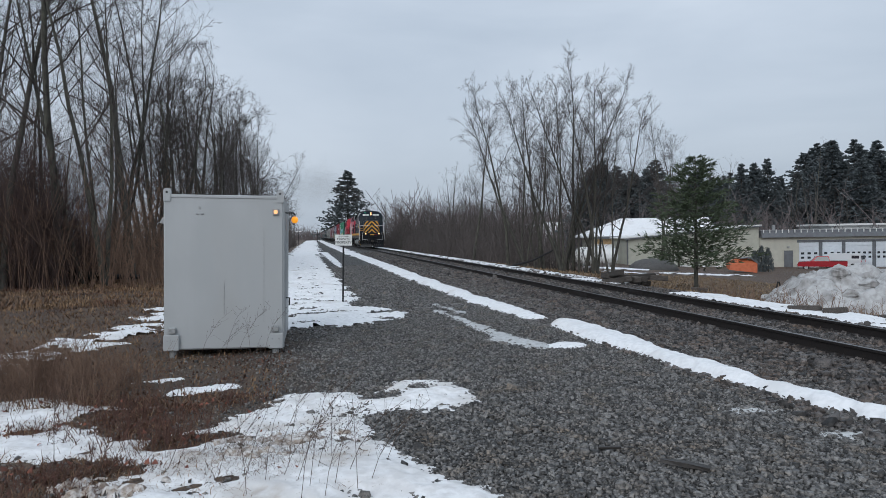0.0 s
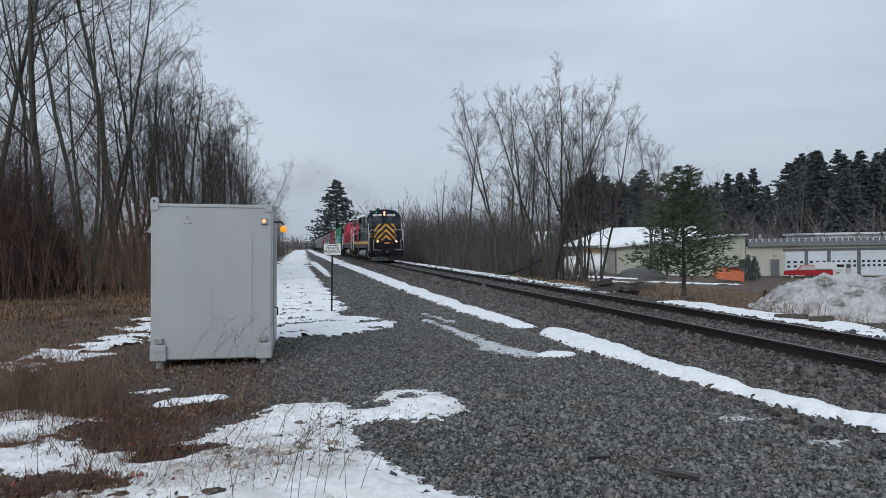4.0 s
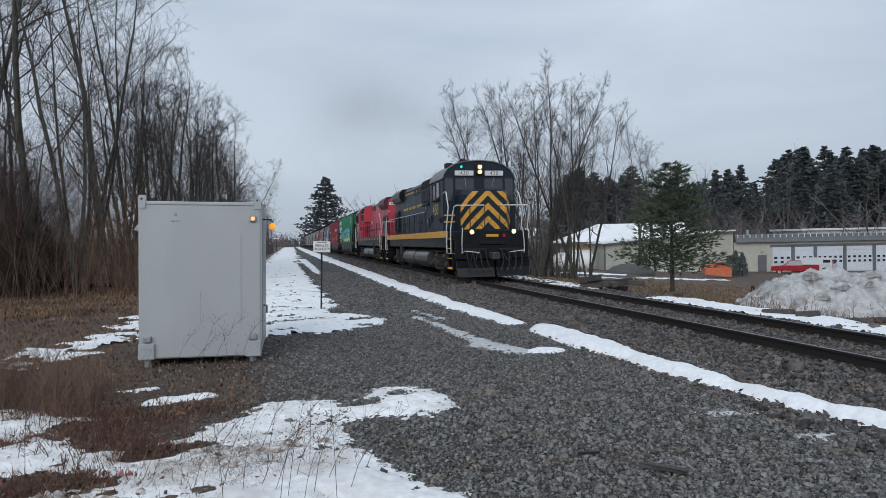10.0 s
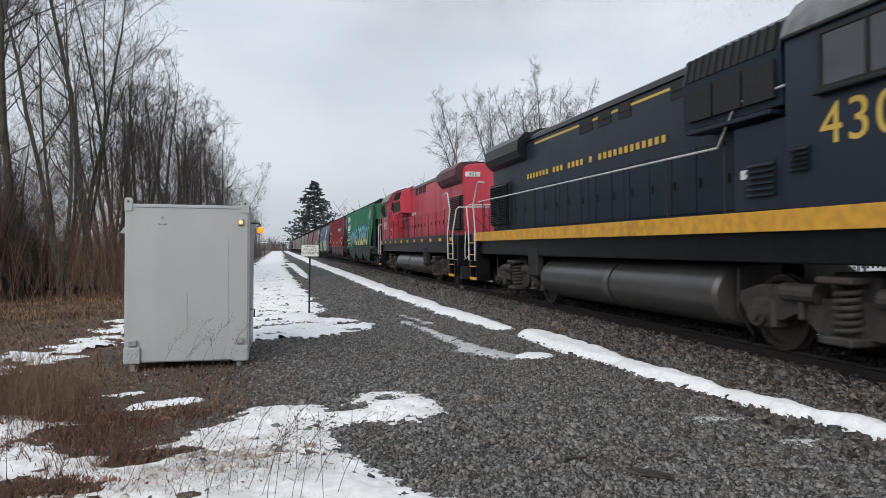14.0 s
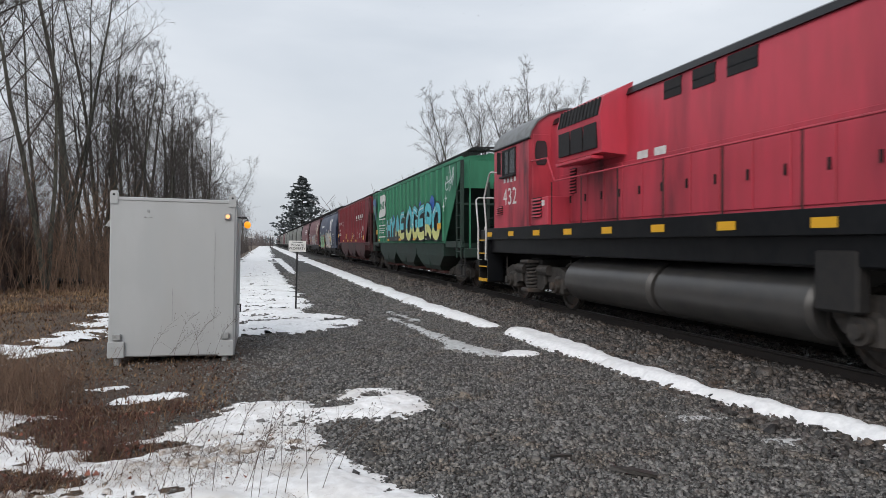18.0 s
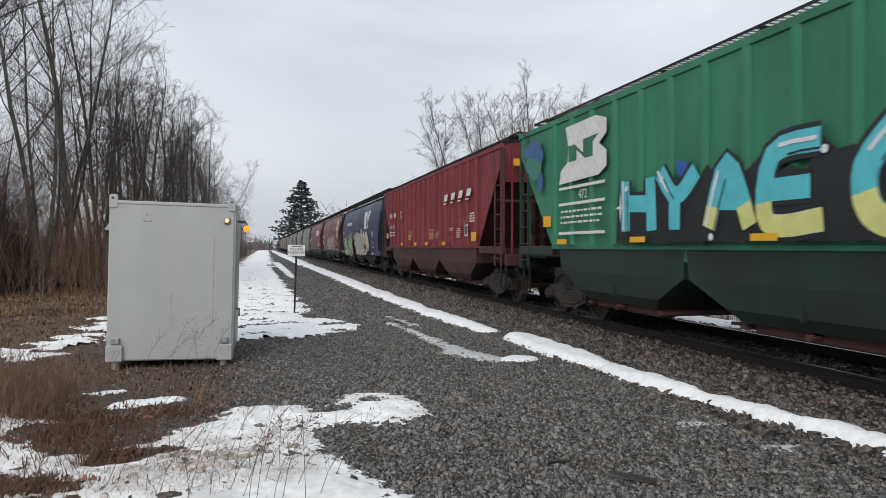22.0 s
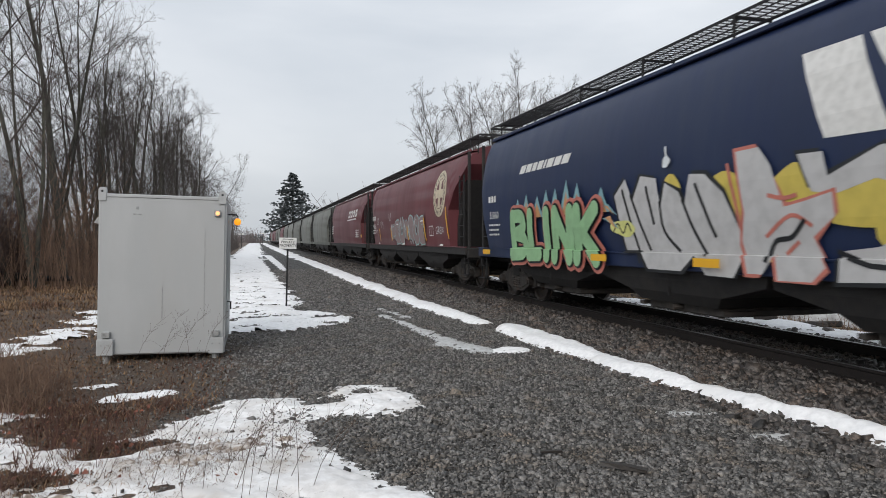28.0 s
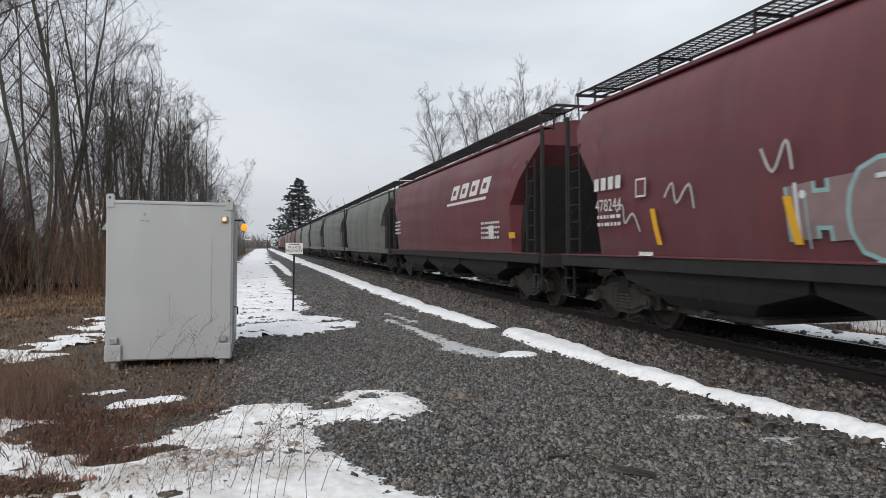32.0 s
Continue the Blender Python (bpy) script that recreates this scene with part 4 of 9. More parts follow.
def ribbed_hopper(name, label, P, paint, turning, ribs=17, end_paint=None, shade_grime=None):
    c = thing(name, label, "freight car", group="cars of the train")
    e = end_paint or paint
    zs, ze = 1.52, 4.06
    hw = 1.56
    inner = [(0.95, ze), (P - 0.95, ze), (P - 0.98, 3.45), (P - 3.3, zs - 0.25), (3.3, zs - 0.25), (0.98, 3.45)]
    part("body", Shape().prism(inner, -hw + 0.02, hw - 0.02, "x"), e, c)
    side = [(0.72, ze), (P - 0.72, ze), (P - 0.72, 3.62), (P - 2.5, zs), (2.5, zs), (0.72, 3.62)]
    for sx in (-1, 1):
        part("side_sheet", Shape().prism(side, sx * hw - 0.012, sx * hw + 0.012, "x"), paint, c)
        part("side_sill", Shape().box(min(sx * (hw - 0.05), sx * (hw + 0.02)), max(sx * (hw - 0.05), sx * (hw + 0.02)), 2.5, P - 2.5, zs - 0.07, zs + 0.005, 0.008), paint, c)
        for a, b in ((0.6, 2.49), (P - 2.49, P - 0.6)):
            part("sill_end", Shape().box(min(sx * (hw - 0.1), sx * (hw + 0.01)), max(sx * (hw - 0.1), sx * (hw + 0.01)), a, b, zs - 0.2, zs - 0.005, 0.01), shade_grime or e, c)
        part("top_chord", Shape().box(min(sx * (hw - 0.06), sx * (hw + 0.04)), max(sx * (hw - 0.06), sx * (hw + 0.04)), 0.62, P - 0.62, ze - 0.02, ze + 0.1, 0.01), e, c)
    rib = Shape().prism([(-0.06, 0), (-0.035, -0.07), (0.035, -0.07), (0.06, 0)], zs + 0.02, ze - 0.02, "z")
    rib = Shape().add([(p[1], p[0], p[2]) for p in rib.v], [tuple(reversed(q)) for q in rib.f]).data("rib", paint)
    for k in range(ribs):
        y = 2.68 + (P - 5.36) * k / (ribs - 1)
        r = part("rib", rib, None, c)
        r.location = (-hw - 0.012, y, 0)
    # roof with hatch trough and walkways
    part("roof", Shape().prism([(-hw, ze + 0.06), (hw, ze + 0.06), (1.1, ze + 0.2), (0.5, ze + 0.26), (-0.5, ze + 0.26), (-1.1, ze + 0.2)], 1.2, P - 1.2), e, c)
    part("hatch_trough", Shape().box(-0.36, 0.36, 1.6, P - 1.6, ze + 0.24, ze + 0.36, 0.03), e, c)
    grating(c, P, ze + 0.4, -1.12, -0.55, M_DARK)
    grating(c, P, ze + 0.4, 0.55, 1.12, M_DARK)
    for y0, y1 in ((0.55, 1.2), (P - 1.2, P - 0.55)):
        s = Shape()
        for k in range(9):
            x = -1.15 + 2.3 * k / 8
            s.box(x - 0.02, x + 0.02, y0, y1, ze + 0.37, ze + 0.4)
        s.box(-1.15, 1.15, y0 - 0.01, y0 + 0.015, ze + 0.35, ze + 0.41).box(-1.15, 1.15, y1 - 0.015, y1 + 0.01, ze + 0.35, ze + 0.41)
        part("end_walkway", s, M_DARK, c, "steel grating end walkway")
    # ends: slope sheet, posts, ladders
    for sgn, y0 in ((1, 0.0), (-1, P)):
        f = lambda d: y0 + sgn * d
        # Shade under the overhanging end is put into this darker paint.
        part("slope_sheet", Shape().loft([[(-hw + 0.005, f(0.9), 3.5), (hw - 0.005, f(0.9), 3.5), (hw - 0.04, f(1.1), 3.5), (-hw + 0.04, f(1.1), 3.5)], [(-hw + 0.005, f(3.1), zs - 0.2), (hw - 0.005, f(3.1), zs - 0.2), (hw - 0.005, f(3.3), zs - 0.2), (-hw + 0.005, f(3.3), zs - 0.2)]]), shade_grime or e, c)
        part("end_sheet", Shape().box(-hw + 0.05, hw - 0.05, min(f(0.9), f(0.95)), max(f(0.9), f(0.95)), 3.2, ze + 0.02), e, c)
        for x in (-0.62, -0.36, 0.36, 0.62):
            part("end_post", Shape().box(x - 0.05, x + 0.05, min(f(0.78), f(0.9)), max(f(0.78), f(0.9)), zs - 0.05, 3.4, 0.01), shade_grime or e, c)
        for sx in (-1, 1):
            part("corner_post", Shape().box(sx * 1.52 - 0.04, sx * 1.52 + 0.04, min(f(0.6), f(0.7)), max(f(0.6), f(0.7)), zs - 0.1, ze, 0.01), shade_grime or e, c)
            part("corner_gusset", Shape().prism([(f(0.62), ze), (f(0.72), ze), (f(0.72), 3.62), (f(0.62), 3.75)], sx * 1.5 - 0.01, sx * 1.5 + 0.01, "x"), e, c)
            ladder(c, sx * 1.56, min(f(0.68), f(1.16)), max(f(0.68), f(1.16)), 1.0, ze, shade_grime or e, 8)
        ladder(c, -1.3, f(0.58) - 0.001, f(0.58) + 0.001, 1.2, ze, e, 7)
        part("cross_brace", Shape().box(-1.5, 1.5, min(f(0.62), f(0.68)), max(f(0.62), f(0.68)), 2.65, 2.72), shade_grime or e, c)
    # Bays and end sills take the shade-darkened paint too.
    hopper_bays(c, P, hw - 0.012, zs - 0.06, shade_grime or e, 3, gate=M_GATE)
    part("centre_sill", Shape().box(-0.25, 0.25, 0.5, P - 0.5, 0.82, 1.2, 0.02), M_UNDER, c)
    end_gear(c, P, shade_grime or e, 1.32)
    for y in (2.3, P - 2.3):
        car_truck(c, y, turning)
    return c


def flow_half_width(z):
    """The bulging side of a smooth-sided hopper."""
    zk = (1.0, 1.25, 1.7, 2.2, 2.8, 3.3, 3.75, 4.03, 4.2)
    xk = (1.50, 1.53, 1.585, 1.61, 1.60, 1.54, 1.43, 1.30, 1.12)
    return float(np.interp(z, zk, xk))


FLOW_CUTS = (1.25, 1.5, 1.7, 1.95, 2.2, 2.5, 2.8, 3.05, 3.3, 3.5, 3.7, 3.85)


def flow_hopper(name, label, P, paint, turning, trim=None, detail=True, sill=None, ends=None):
    """A smooth-sided covered hopper with curved sides."""
    c = thing(name, label, "freight car", group="cars of the train")
    trim = trim or paint
    zs = [1.22, 1.45, 1.7, 2.0, 2.35, 2.7, 3.0, 3.3, 3.55, 3.78, 3.98, 4.13]

    def ring(y, kx, zb, zt):
        out = []
        for z in zs:
            zz = zb + (z - zs[0]) / (zs[-1] - zs[0]) * (zt - zb)
            out.append((-flow_half_width(zz) * kx, y, zz))
        out += [(-0.8, y, zt + 0.1 * (zt > 3)), (0, y, zt + 0.16 * (zt > 3)), (0.8, y, zt + 0.1 * (zt > 3))]
        for z in reversed(zs):
            zz = zb + (z - zs[0]) / (zs[-1] - zs[0]) * (zt - zb)
            out.append((flow_half_width(zz) * kx, y, zz))
        return out

    ends = ends or [(0.92, 0.95, 3.72, 4.05), (1.3, 0.985, 3.3, 4.1), (1.66, 1.0, 3.0, 4.13), (2.2, 1.0, 2.42, 4.13), (2.23, 1.0, 1.22, 4.13)]
    rings = [ring(*e) for e in ends] + [ring(P / 2, 1.0, 1.22, 4.13)] + [ring(P - e[0], *e[1:]) for e in reversed(ends)]
    part("body", Shape().loft(rings), paint, c, smooth=40)
    for sx in (-1, 1):
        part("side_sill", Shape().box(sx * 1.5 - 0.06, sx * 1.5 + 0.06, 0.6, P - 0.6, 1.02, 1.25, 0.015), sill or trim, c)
        part("sill_edge", Shape().box(sx * 1.55 - 0.03, sx * 1.55 + 0.03, 0.6, P - 0.6, 1.235, 1.262, 0.004), trim, c)
        part("roof_eave", Shape().box(sx * 1.25 - 0.05, sx * 1.25 + 0.05, 1.0, P - 1.0, 4.1, 4.17, 0.012), trim, c)
    part("roof", Shape().prism([(-1.24, 4.12), (1.24, 4.12), (0.9, 4.25), (0.4, 4.31), (-0.4, 4.31), (-0.9, 4.25)], 0.95, P - 0.95), trim, c)
    part("hatch_trough", Shape().box(-0.3, 0.3, 1.4, P - 1.4, 4.29, 4.42, 0.03), trim, c)
    grating(c, P, 4.56, -1.15, -0.55, M_DARK)
    if detail:
        grating(c, P, 4.56, 0.55, 1.15, M_DARK)
    for sgn, y0 in ((1, 0.0), (-1, P)):
        f = lambda d: y0 + sgn * d
        for sx in (-1, 1):
            # Dark posts and ladders: the end's shade is in their colour.
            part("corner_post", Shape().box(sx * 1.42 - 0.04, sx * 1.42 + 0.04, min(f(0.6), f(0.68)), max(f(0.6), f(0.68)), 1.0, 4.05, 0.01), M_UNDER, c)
            ladder(c, sx * 1.5, min(f(0.88), f(1.34)), max(f(0.88), f(1.34)), 1.05, 3.4, M_DARK, 7)
            part("board_bracket", Shape().tube([(sx * 1.15, f(0.62), 4.0), (sx * 1.15, f(0.56), 4.53)], 0.02, 5), M_DARK, c)
        s = Shape()
        for k in range(9):
            x = -1.15 + 2.3 * k / 8
            s.box(x - 0.02, x + 0.02, min(f(0.5), f(1.0)), max(f(0.5), f(1.0)), 4.53, 4.56)
        s.box(-1.15, 1.15, min(f(0.49), f(0.52)), max(f(0.49), f(0.52)), 4.51, 4.57)
        part("end_walkway", s, M_DARK, c)
        # The near-black slope sheet paints in the shade of the open end.
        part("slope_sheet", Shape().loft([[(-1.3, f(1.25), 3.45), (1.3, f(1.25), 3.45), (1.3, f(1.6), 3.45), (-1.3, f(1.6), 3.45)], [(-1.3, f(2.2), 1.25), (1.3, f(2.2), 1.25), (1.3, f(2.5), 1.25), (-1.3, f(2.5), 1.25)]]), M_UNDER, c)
    # Bays use the same near-black, so shade below the sill is in the colour.
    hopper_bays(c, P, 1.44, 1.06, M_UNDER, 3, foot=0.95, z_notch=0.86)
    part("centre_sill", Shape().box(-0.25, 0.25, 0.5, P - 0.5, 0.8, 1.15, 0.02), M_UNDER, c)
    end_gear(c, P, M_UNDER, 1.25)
    for y in (2.25, P - 2.25):
        car_truck(c, y, turning)
    return c


# -- locomotive --
def loco_truck(parent, y, turning, sense):
    tr = part("truck", Shape().box(-1.1, 1.1, -0.35, 0.35, 0.6, 1.1, 0.04), M_UNDER, parent, "grimy two-axle locomotive truck")
    tr.location = (0, y, 0)
    for s in (-1, 1):
        x = s * 1.03
        t = Shape().prism([(-1.9, 0.62), (-1.9, 0.78), (-1.5, 0.9), (-0.9, 0.92), (-0.6, 0.78), (0.6, 0.78), (0.9, 0.92), (1.5, 0.9), (1.9, 0.78), (1.9, 0.62), (1.75, 0.45), (1.1, 0.45), (0.8, 0.58), (0.5, 0.36), (-0.5, 0.36), (-0.8, 0.58), (-1.1, 0.45), (-1.75, 0.45)], x - 0.09, x + 0.09, "x")
        for sy in (-1.42, 1.42):
            t.box(x - 0.14, x + 0.14, sy - 0.22, sy + 0.22, 0.3, 0.72, 0.05)
        part("side_frame", t, M_TRUCK, tr, smooth=30)
        for sy in (-1.42, 1.42):
            part("journal_box", Shape().disc((x + s * 0.17, sy, 0.508), "x", 0.16, 0.12, 16).disc((x + s * 0.26, sy, 0.508), "x", 0.09, 0.08, 12), M_TRUCK, tr, smooth=30)
        sp = Shape().tube([(s * 1.16 + 0.145 * math.cos(a), 0.145 * math.sin(a), 0.4 + 0.56 * a / 40.8) for a in [0.51 * i for i in range(81)]], 0.03, 6)
        part("coil_spring", sp, M_TRUCK, tr, smooth=60)
        part("spring_plate", Shape().box(s * 1.16 - 0.24, s * 1.16 + 0.24, -0.26, 0.26, 0.98, 1.06, 0.02), M_TRUCK, tr)
        part("spring_plate", Shape().box(s * 1.16 - 0.22, s * 1.16 + 0.22, -0.24, 0.24, 0.28, 0.38, 0.02), M_TRUCK, tr)
        for sy in (-0.72, 0.72):
            part("brake_cylinder", Shape().tube([(s * 1.15, sy - 0.28, 0.83), (s * 1.15, sy + 0.28, 0.83)], 0.12, 12).tube([(s * 1.15, sy, 0.5), (s * 1.15, sy, 0.83)], 0.05, 8), M_TRUCK, tr)
        for sy in (-1, 1):
            part("sand_pipe", Shape().tube([(s * 1.1, sy * 1.95, 1.1), (s * 1.08, sy * 2.0, 0.5), (s * 0.85, sy * 1.98, 0.15)], 0.02, 5), M_TRUCK, tr)
    for sy in (-1.42, 1.42):
        add_wheelset(tr, sy, 0.508, LOCO_WHEEL, turning, sense)


def louvre(parent, x, y0, y1, z0, z1, mat, n):
    """A louvred panel on an upright side at x (its sign tells the side)."""
    s = 1 if x > 0 else -1
    g = part("louvre_panel", Shape().box(min(x, x + s * 0.012), max(x, x + s * 0.012), y0, y1, z0, z1), M_DARK, parent, "dark louvred opening")
    b = Shape()
    for k in range(n):
        z = z0 + (z1 - z0) * (k + 0.5) / n
        h = (z1 - z0) / n * 0.42
        b.prism([(x + s * 0.012, z - h * 0.2), (x + s * 0.05, z - h), (x + s * 0.055, z - h * 0.8), (x + s * 0.014, z + h * 0.5)][:: s], y0, y1)
    part("slat", b, mat, g)


def pipe_rail(parent, pts, r=0.02, mat=None, name="handrail", label=""):
    return part(name, Shape().tube(pts, r, 7), mat or M_RAILING, parent, label, 50)


def locomotive(name, label, paint, stripe, number, gold_number, facing, turning=True):
    """A four-axle diesel: low nose, arched cab, long hood. Its front is at y = 0 and it runs towards -y."""
    c = thing(name, label, "locomotive", group="locomotives of the train")
    lead = facing > 0
    zd = 1.86
    near = -1 if lead else 1
    part("frame", Shape().box(-1.38, 1.38, 0.35, 17.9, 1.2, 1.62, 0.02), M_BLACK, c, "black underframe")
    part("walkway", Shape().box(-1.5, 1.5, 1.0, 17.3, 1.82, zd, 0.01), M_BLACK, c)
    for sx in (-1, 1):
        if lead:
            part("side_stripe", Shape().box(sx * 1.5 - 0.012, sx * 1.5 + 0.012, 0.95, 17.35, 1.6, zd + 0.004, 0.004), stripe, c, "gold sill stripe")
        else:
            part("side_sill", Shape().box(sx * 1.5 - 0.012, sx * 1.5 + 0.012, 0.95, 17.35, 1.56, zd + 0.004, 0.004), M_BLACK, c)
            for k in range(11):
                y = 1.15 + 1.62 * k
                part("reflector", Shape().box(sx * 1.515 - 0.004, sx * 1.515 + 0.004, y, y + 0.36, 1.64, 1.76), M_YELLOW, c, "yellow reflective patch")
    # cab: arched roof
    arch = [(-1.5, 3.92), (-1.44, 4.1), (-1.28, 4.32), (-1.0, 4.5), (-0.6, 4.62), (0, 4.66), (0.6, 4.62), (1.0, 4.5), (1.28, 4.32), (1.44, 4.1), (1.5, 3.92)]
    part("cab", Shape().prism([(-1.5, zd)] + arch + [(1.5, zd)], 1.68, 4.1), paint, c, "cab with an arched front", 30)
    shell = arch + [(x * 1.015, z + 0.035) for x, z in reversed(arch)]
    part("cab_roof", Shape().prism(shell, 1.62, 4.16), material("roof_grey" if lead else "roof_weathered", (0.16, 0.17, 0.175), 0.45, grain=(0.1, 0.1, 0.1), grain_scale=5), c, "grey cab roof sheet", 30)
    for sx in (-1, 1):
        wa, wb = (2.3, 3.55) if lead else (2.35, 3.25)
        w = part("side_window", Shape().box(sx * 1.5 - 0.012, sx * 1.5 + 0.012, wa, wb, 3.2, 3.82), M_GLASS, c, "sliding cab side window")
        fr = Shape()
        for y in (wa, (wa + wb) / 2, wb):
            fr.box(sx * 1.51 - 0.02, sx * 1.51 + 0.02, y - 0.02, y + 0.02, 3.18, 3.84)
        for z in (3.2, 3.82):
            fr.box(sx * 1.51 - 0.02, sx * 1.51 + 0.02, wa, wb, z - 0.02, z + 0.02)
        part("window_frame", fr, M_DARK, w)
        part("arm_rest", Shape().box(sx * 1.55 - 0.05, sx * 1.55 + 0.05, wa - 0.05, wb + 0.05, 3.12, 3.17, 0.01), M_DARK, c)
        part("rain_gutter", Shape().box(sx * 1.5 - 0.04, sx * 1.5 + 0.04, 1.64, 4.14, 3.9, 3.94, 0.01), M_DARK, c)
        part("wind_deflector", Shape().box(sx * 1.57 - 0.05, sx * 1.57 + 0.05, 2.22, 2.235, 3.25, 3.82), M_GALV if lead else M_DARK, c)
    # windshields and number boards on the front
    for sx in (-1, 1):
        w = part("windshield", Shape().box(min(sx * 0.22, sx * 0.98), max(sx * 0.22, sx * 0.98), 1.655, 1.685, 3.5, 3.95), M_GLASS, c)
        part("wiper", Shape().tube([(sx * 0.6, 1.64, 3.98), (sx * 0.55, 1.64, 3.62)], 0.01, 4), M_GALV, w)
        part("corner_window", Shape().box(min(sx * 1.08, sx * 1.42), max(sx * 1.08, sx * 1.42), 1.655, 1.685, 3.05, 3.95), M_GLASS, c)
        nb = part("number_board", Shape().box(min(sx * 0.24, sx * 1.0), max(sx * 0.24, sx * 1.0), 1.6, 1.67, 4.06, 4.26, 0.01), M_WHITE, c, "white number board")
        tx = part("numerals", text_mesh("numerals", number, 0.2, M_DARK, space=1.25), None, nb)
        tx.matrix_basis = pose(sx * 0.62, 1.596, 4.16, 90, 0, 0)
    hl = part("headlight_housing", Shape().box(-0.14, 0.14, 1.52, 1.68, 4.08, 4.5, 0.03), M_DARK, c)
    for z in (4.2, 4.4):
        part("headlight", Shape().disc((0, 1.51, z), "y", 0.085, 0.03, 18), HEADLIGHT if lead else M_GALV, hl, "lit headlight" if lead else "unlit headlight")
    part("class_light", Shape().disc((-0.72, 1.66, 4.42), "y", 0.045, 0.03, 12), glow("green_marker", (0.05, 0.8, 0.45), 1.2) if lead else M_DARK, c, "small green marker light" if lead else "")
    # nose: its corners are cut back, and the chevrons run round them
    nf, nw, nx, ny, nz = 0.74, 0.99, 0.86, 0.5, 3.46
    def nose_ring(y, w, k):
        return [(-w, y, zd), (-w, y, zd + (nz - 0.2 - zd) * k), (-w + 0.1, y, zd + (nz - 0.05 - zd) * k), (-w + 0.26, y, zd + (nz - zd) * k), (w - 0.26, y, zd + (nz - zd) * k), (w - 0.1, y, zd + (nz - 0.05 - zd) * k), (w, y, zd + (nz - 0.2 - zd) * k), (w, y, zd)]
    n = part("nose", Shape().loft([nose_ring(ny, nf, 0.975), nose_ring(nx, nw, 1.0), nose_ring(1.7, nw, 1.0)]), paint, c, "low short nose", 25)
    if lead:
        run = nf + math.hypot(nw - nf, nx - ny)
        for apex in (3.96, 3.44, 2.92, 2.42):
            for sx in (-1, 1):
                band = [(0, apex), (run, apex - run * 0.98), (run, apex - run * 0.98 - 0.25), (0, apex - 0.25)]
                band = clip_poly(band, zd + 0.04, nz - 0.1)
                for lo, hi in ((0.0, nf), (nf, run)):
                    piece = [(b_, a_) for a_, b_ in clip_poly([(b_, a_) for a_, b_ in band], lo, hi)]
                    if len(piece) < 3:
                        continue
                    k = lambda a_: (sx * a_, ny) if lo == 0 else (sx * (nf + (nw - nf) * (a_ - nf) / (run - nf)), ny + (nx - ny) * (a_ - nf) / (run - nf))
                    off = (0, -0.008) if lo == 0 else (sx * 0.006, -0.005)
                    sh = Shape().add([(k(a_)[0] + off[0], k(a_)[1] + off[1], b_) for a_, b_ in piece] + [(k(a_)[0], k(a_)[1] + 0.01, b_) for a_, b_ in piece],
                                     [tuple(range(len(piece)))] + [(i, (i + 1) % len(piece), len(piece) + (i + 1) % len(piece), len(piece) + i) for i in range(len(piece))])
                    part("chevron", sh, M_GOLD, n, "gold chevron stripe")
    louvre(c, -1.5, 1.95, 2.35, 2.2, 2.42, M_LOCO if lead else M_RED, 4)
    louvre(c, 1.5, 1.95, 2.35, 2.2, 2.42, M_LOCO if lead else M_RED, 4)
    # long hood
    hood = [(-0.93, zd), (-0.93, 4.12), (-0.88, 4.32), (-0.72, 4.42), (-0.4, 4.46), (0.4, 4.46), (0.72, 4.42), (0.88, 4.32), (0.93, 4.12), (0.93, zd)]
    part("long_hood", Shape().prism(hood, 4.1, 17.05), paint, c, "long engine hood", 30)
    part("hood_roof", Shape().prism([(-0.945, 4.24), (-0.9, 4.36), (-0.73, 4.45), (-0.4, 4.49), (0.4, 4.49), (0.73, 4.45), (0.9, 4.36), (0.945, 4.24)], 4.2, 17.06), M_BLACK, c, "soot-blackened hood roof", 30)
    for sx in (-1, 1):
        nb = part("number_board", Shape().box(min(sx * 0.3, sx * 0.86), max(sx * 0.3, sx * 0.86), 17.18, 17.23, 3.95, 4.13, 0.01), M_WHITE, c, "white number board")
        part("numerals", text_mesh("numerals", number, 0.17, M_DARK, space=1.2), None, nb).matrix_basis = pose(sx * 0.58, 17.236, 4.04, 90, 0, 180)
    part("hood_end", Shape().loft([[(x, 17.05, z) for x, z in hood], [(x * 0.95, 17.2, zd + (z - zd) * 0.98) for x, z in hood]]), paint, c, smooth=30)
    for k in range(17):
        y = 4.6 + 0.7 * k
        for sx in (-1, 1):
            d = part("hood_door", Shape().box(min(sx * 0.93, sx * 0.948), max(sx * 0.93, sx * 0.948), y, y + 0.66, zd + 0.08, 3.0, 0.006), paint, c)
            part("latch", Shape().box(min(sx * 0.948, sx * 0.975), max(sx * 0.948, sx * 0.975), y + 0.57, y + 0.6, 2.35, 2.5), M_DARK, d)
    for ya, yb in ((7.0, 7.4), (8.72, 9.2), (9.5, 10.05), (10.32, 10.95)):
        hv = part("hood_vent", Shape().box(near * 0.93 - 0.012, near * 0.93 + 0.012, ya, yb, 3.9, 4.2), M_DARK, c, "dark vent opening")
        part("vent_bar", Shape().box(near * 0.945 - 0.006, near * 0.945 + 0.006, ya, yb, 4.03, 4.05), M_BLACK, hv)
    # intake box behind the cab, radiator overhang at the rear
    for sx in (-1, 1):
        y0, y1 = (4.2, 6.25) if lead else (5.6, 7.5)
        ib = part("intake_box", Shape().prism([(sx * 0.9, 3.12), (sx * 1.44, 3.16), (sx * 1.48, 3.85), (sx * 1.4, 4.2), (sx * 0.8, 4.5)][:: sx], y0, y1), paint, c, "overhanging intake box")
        louv = Shape()
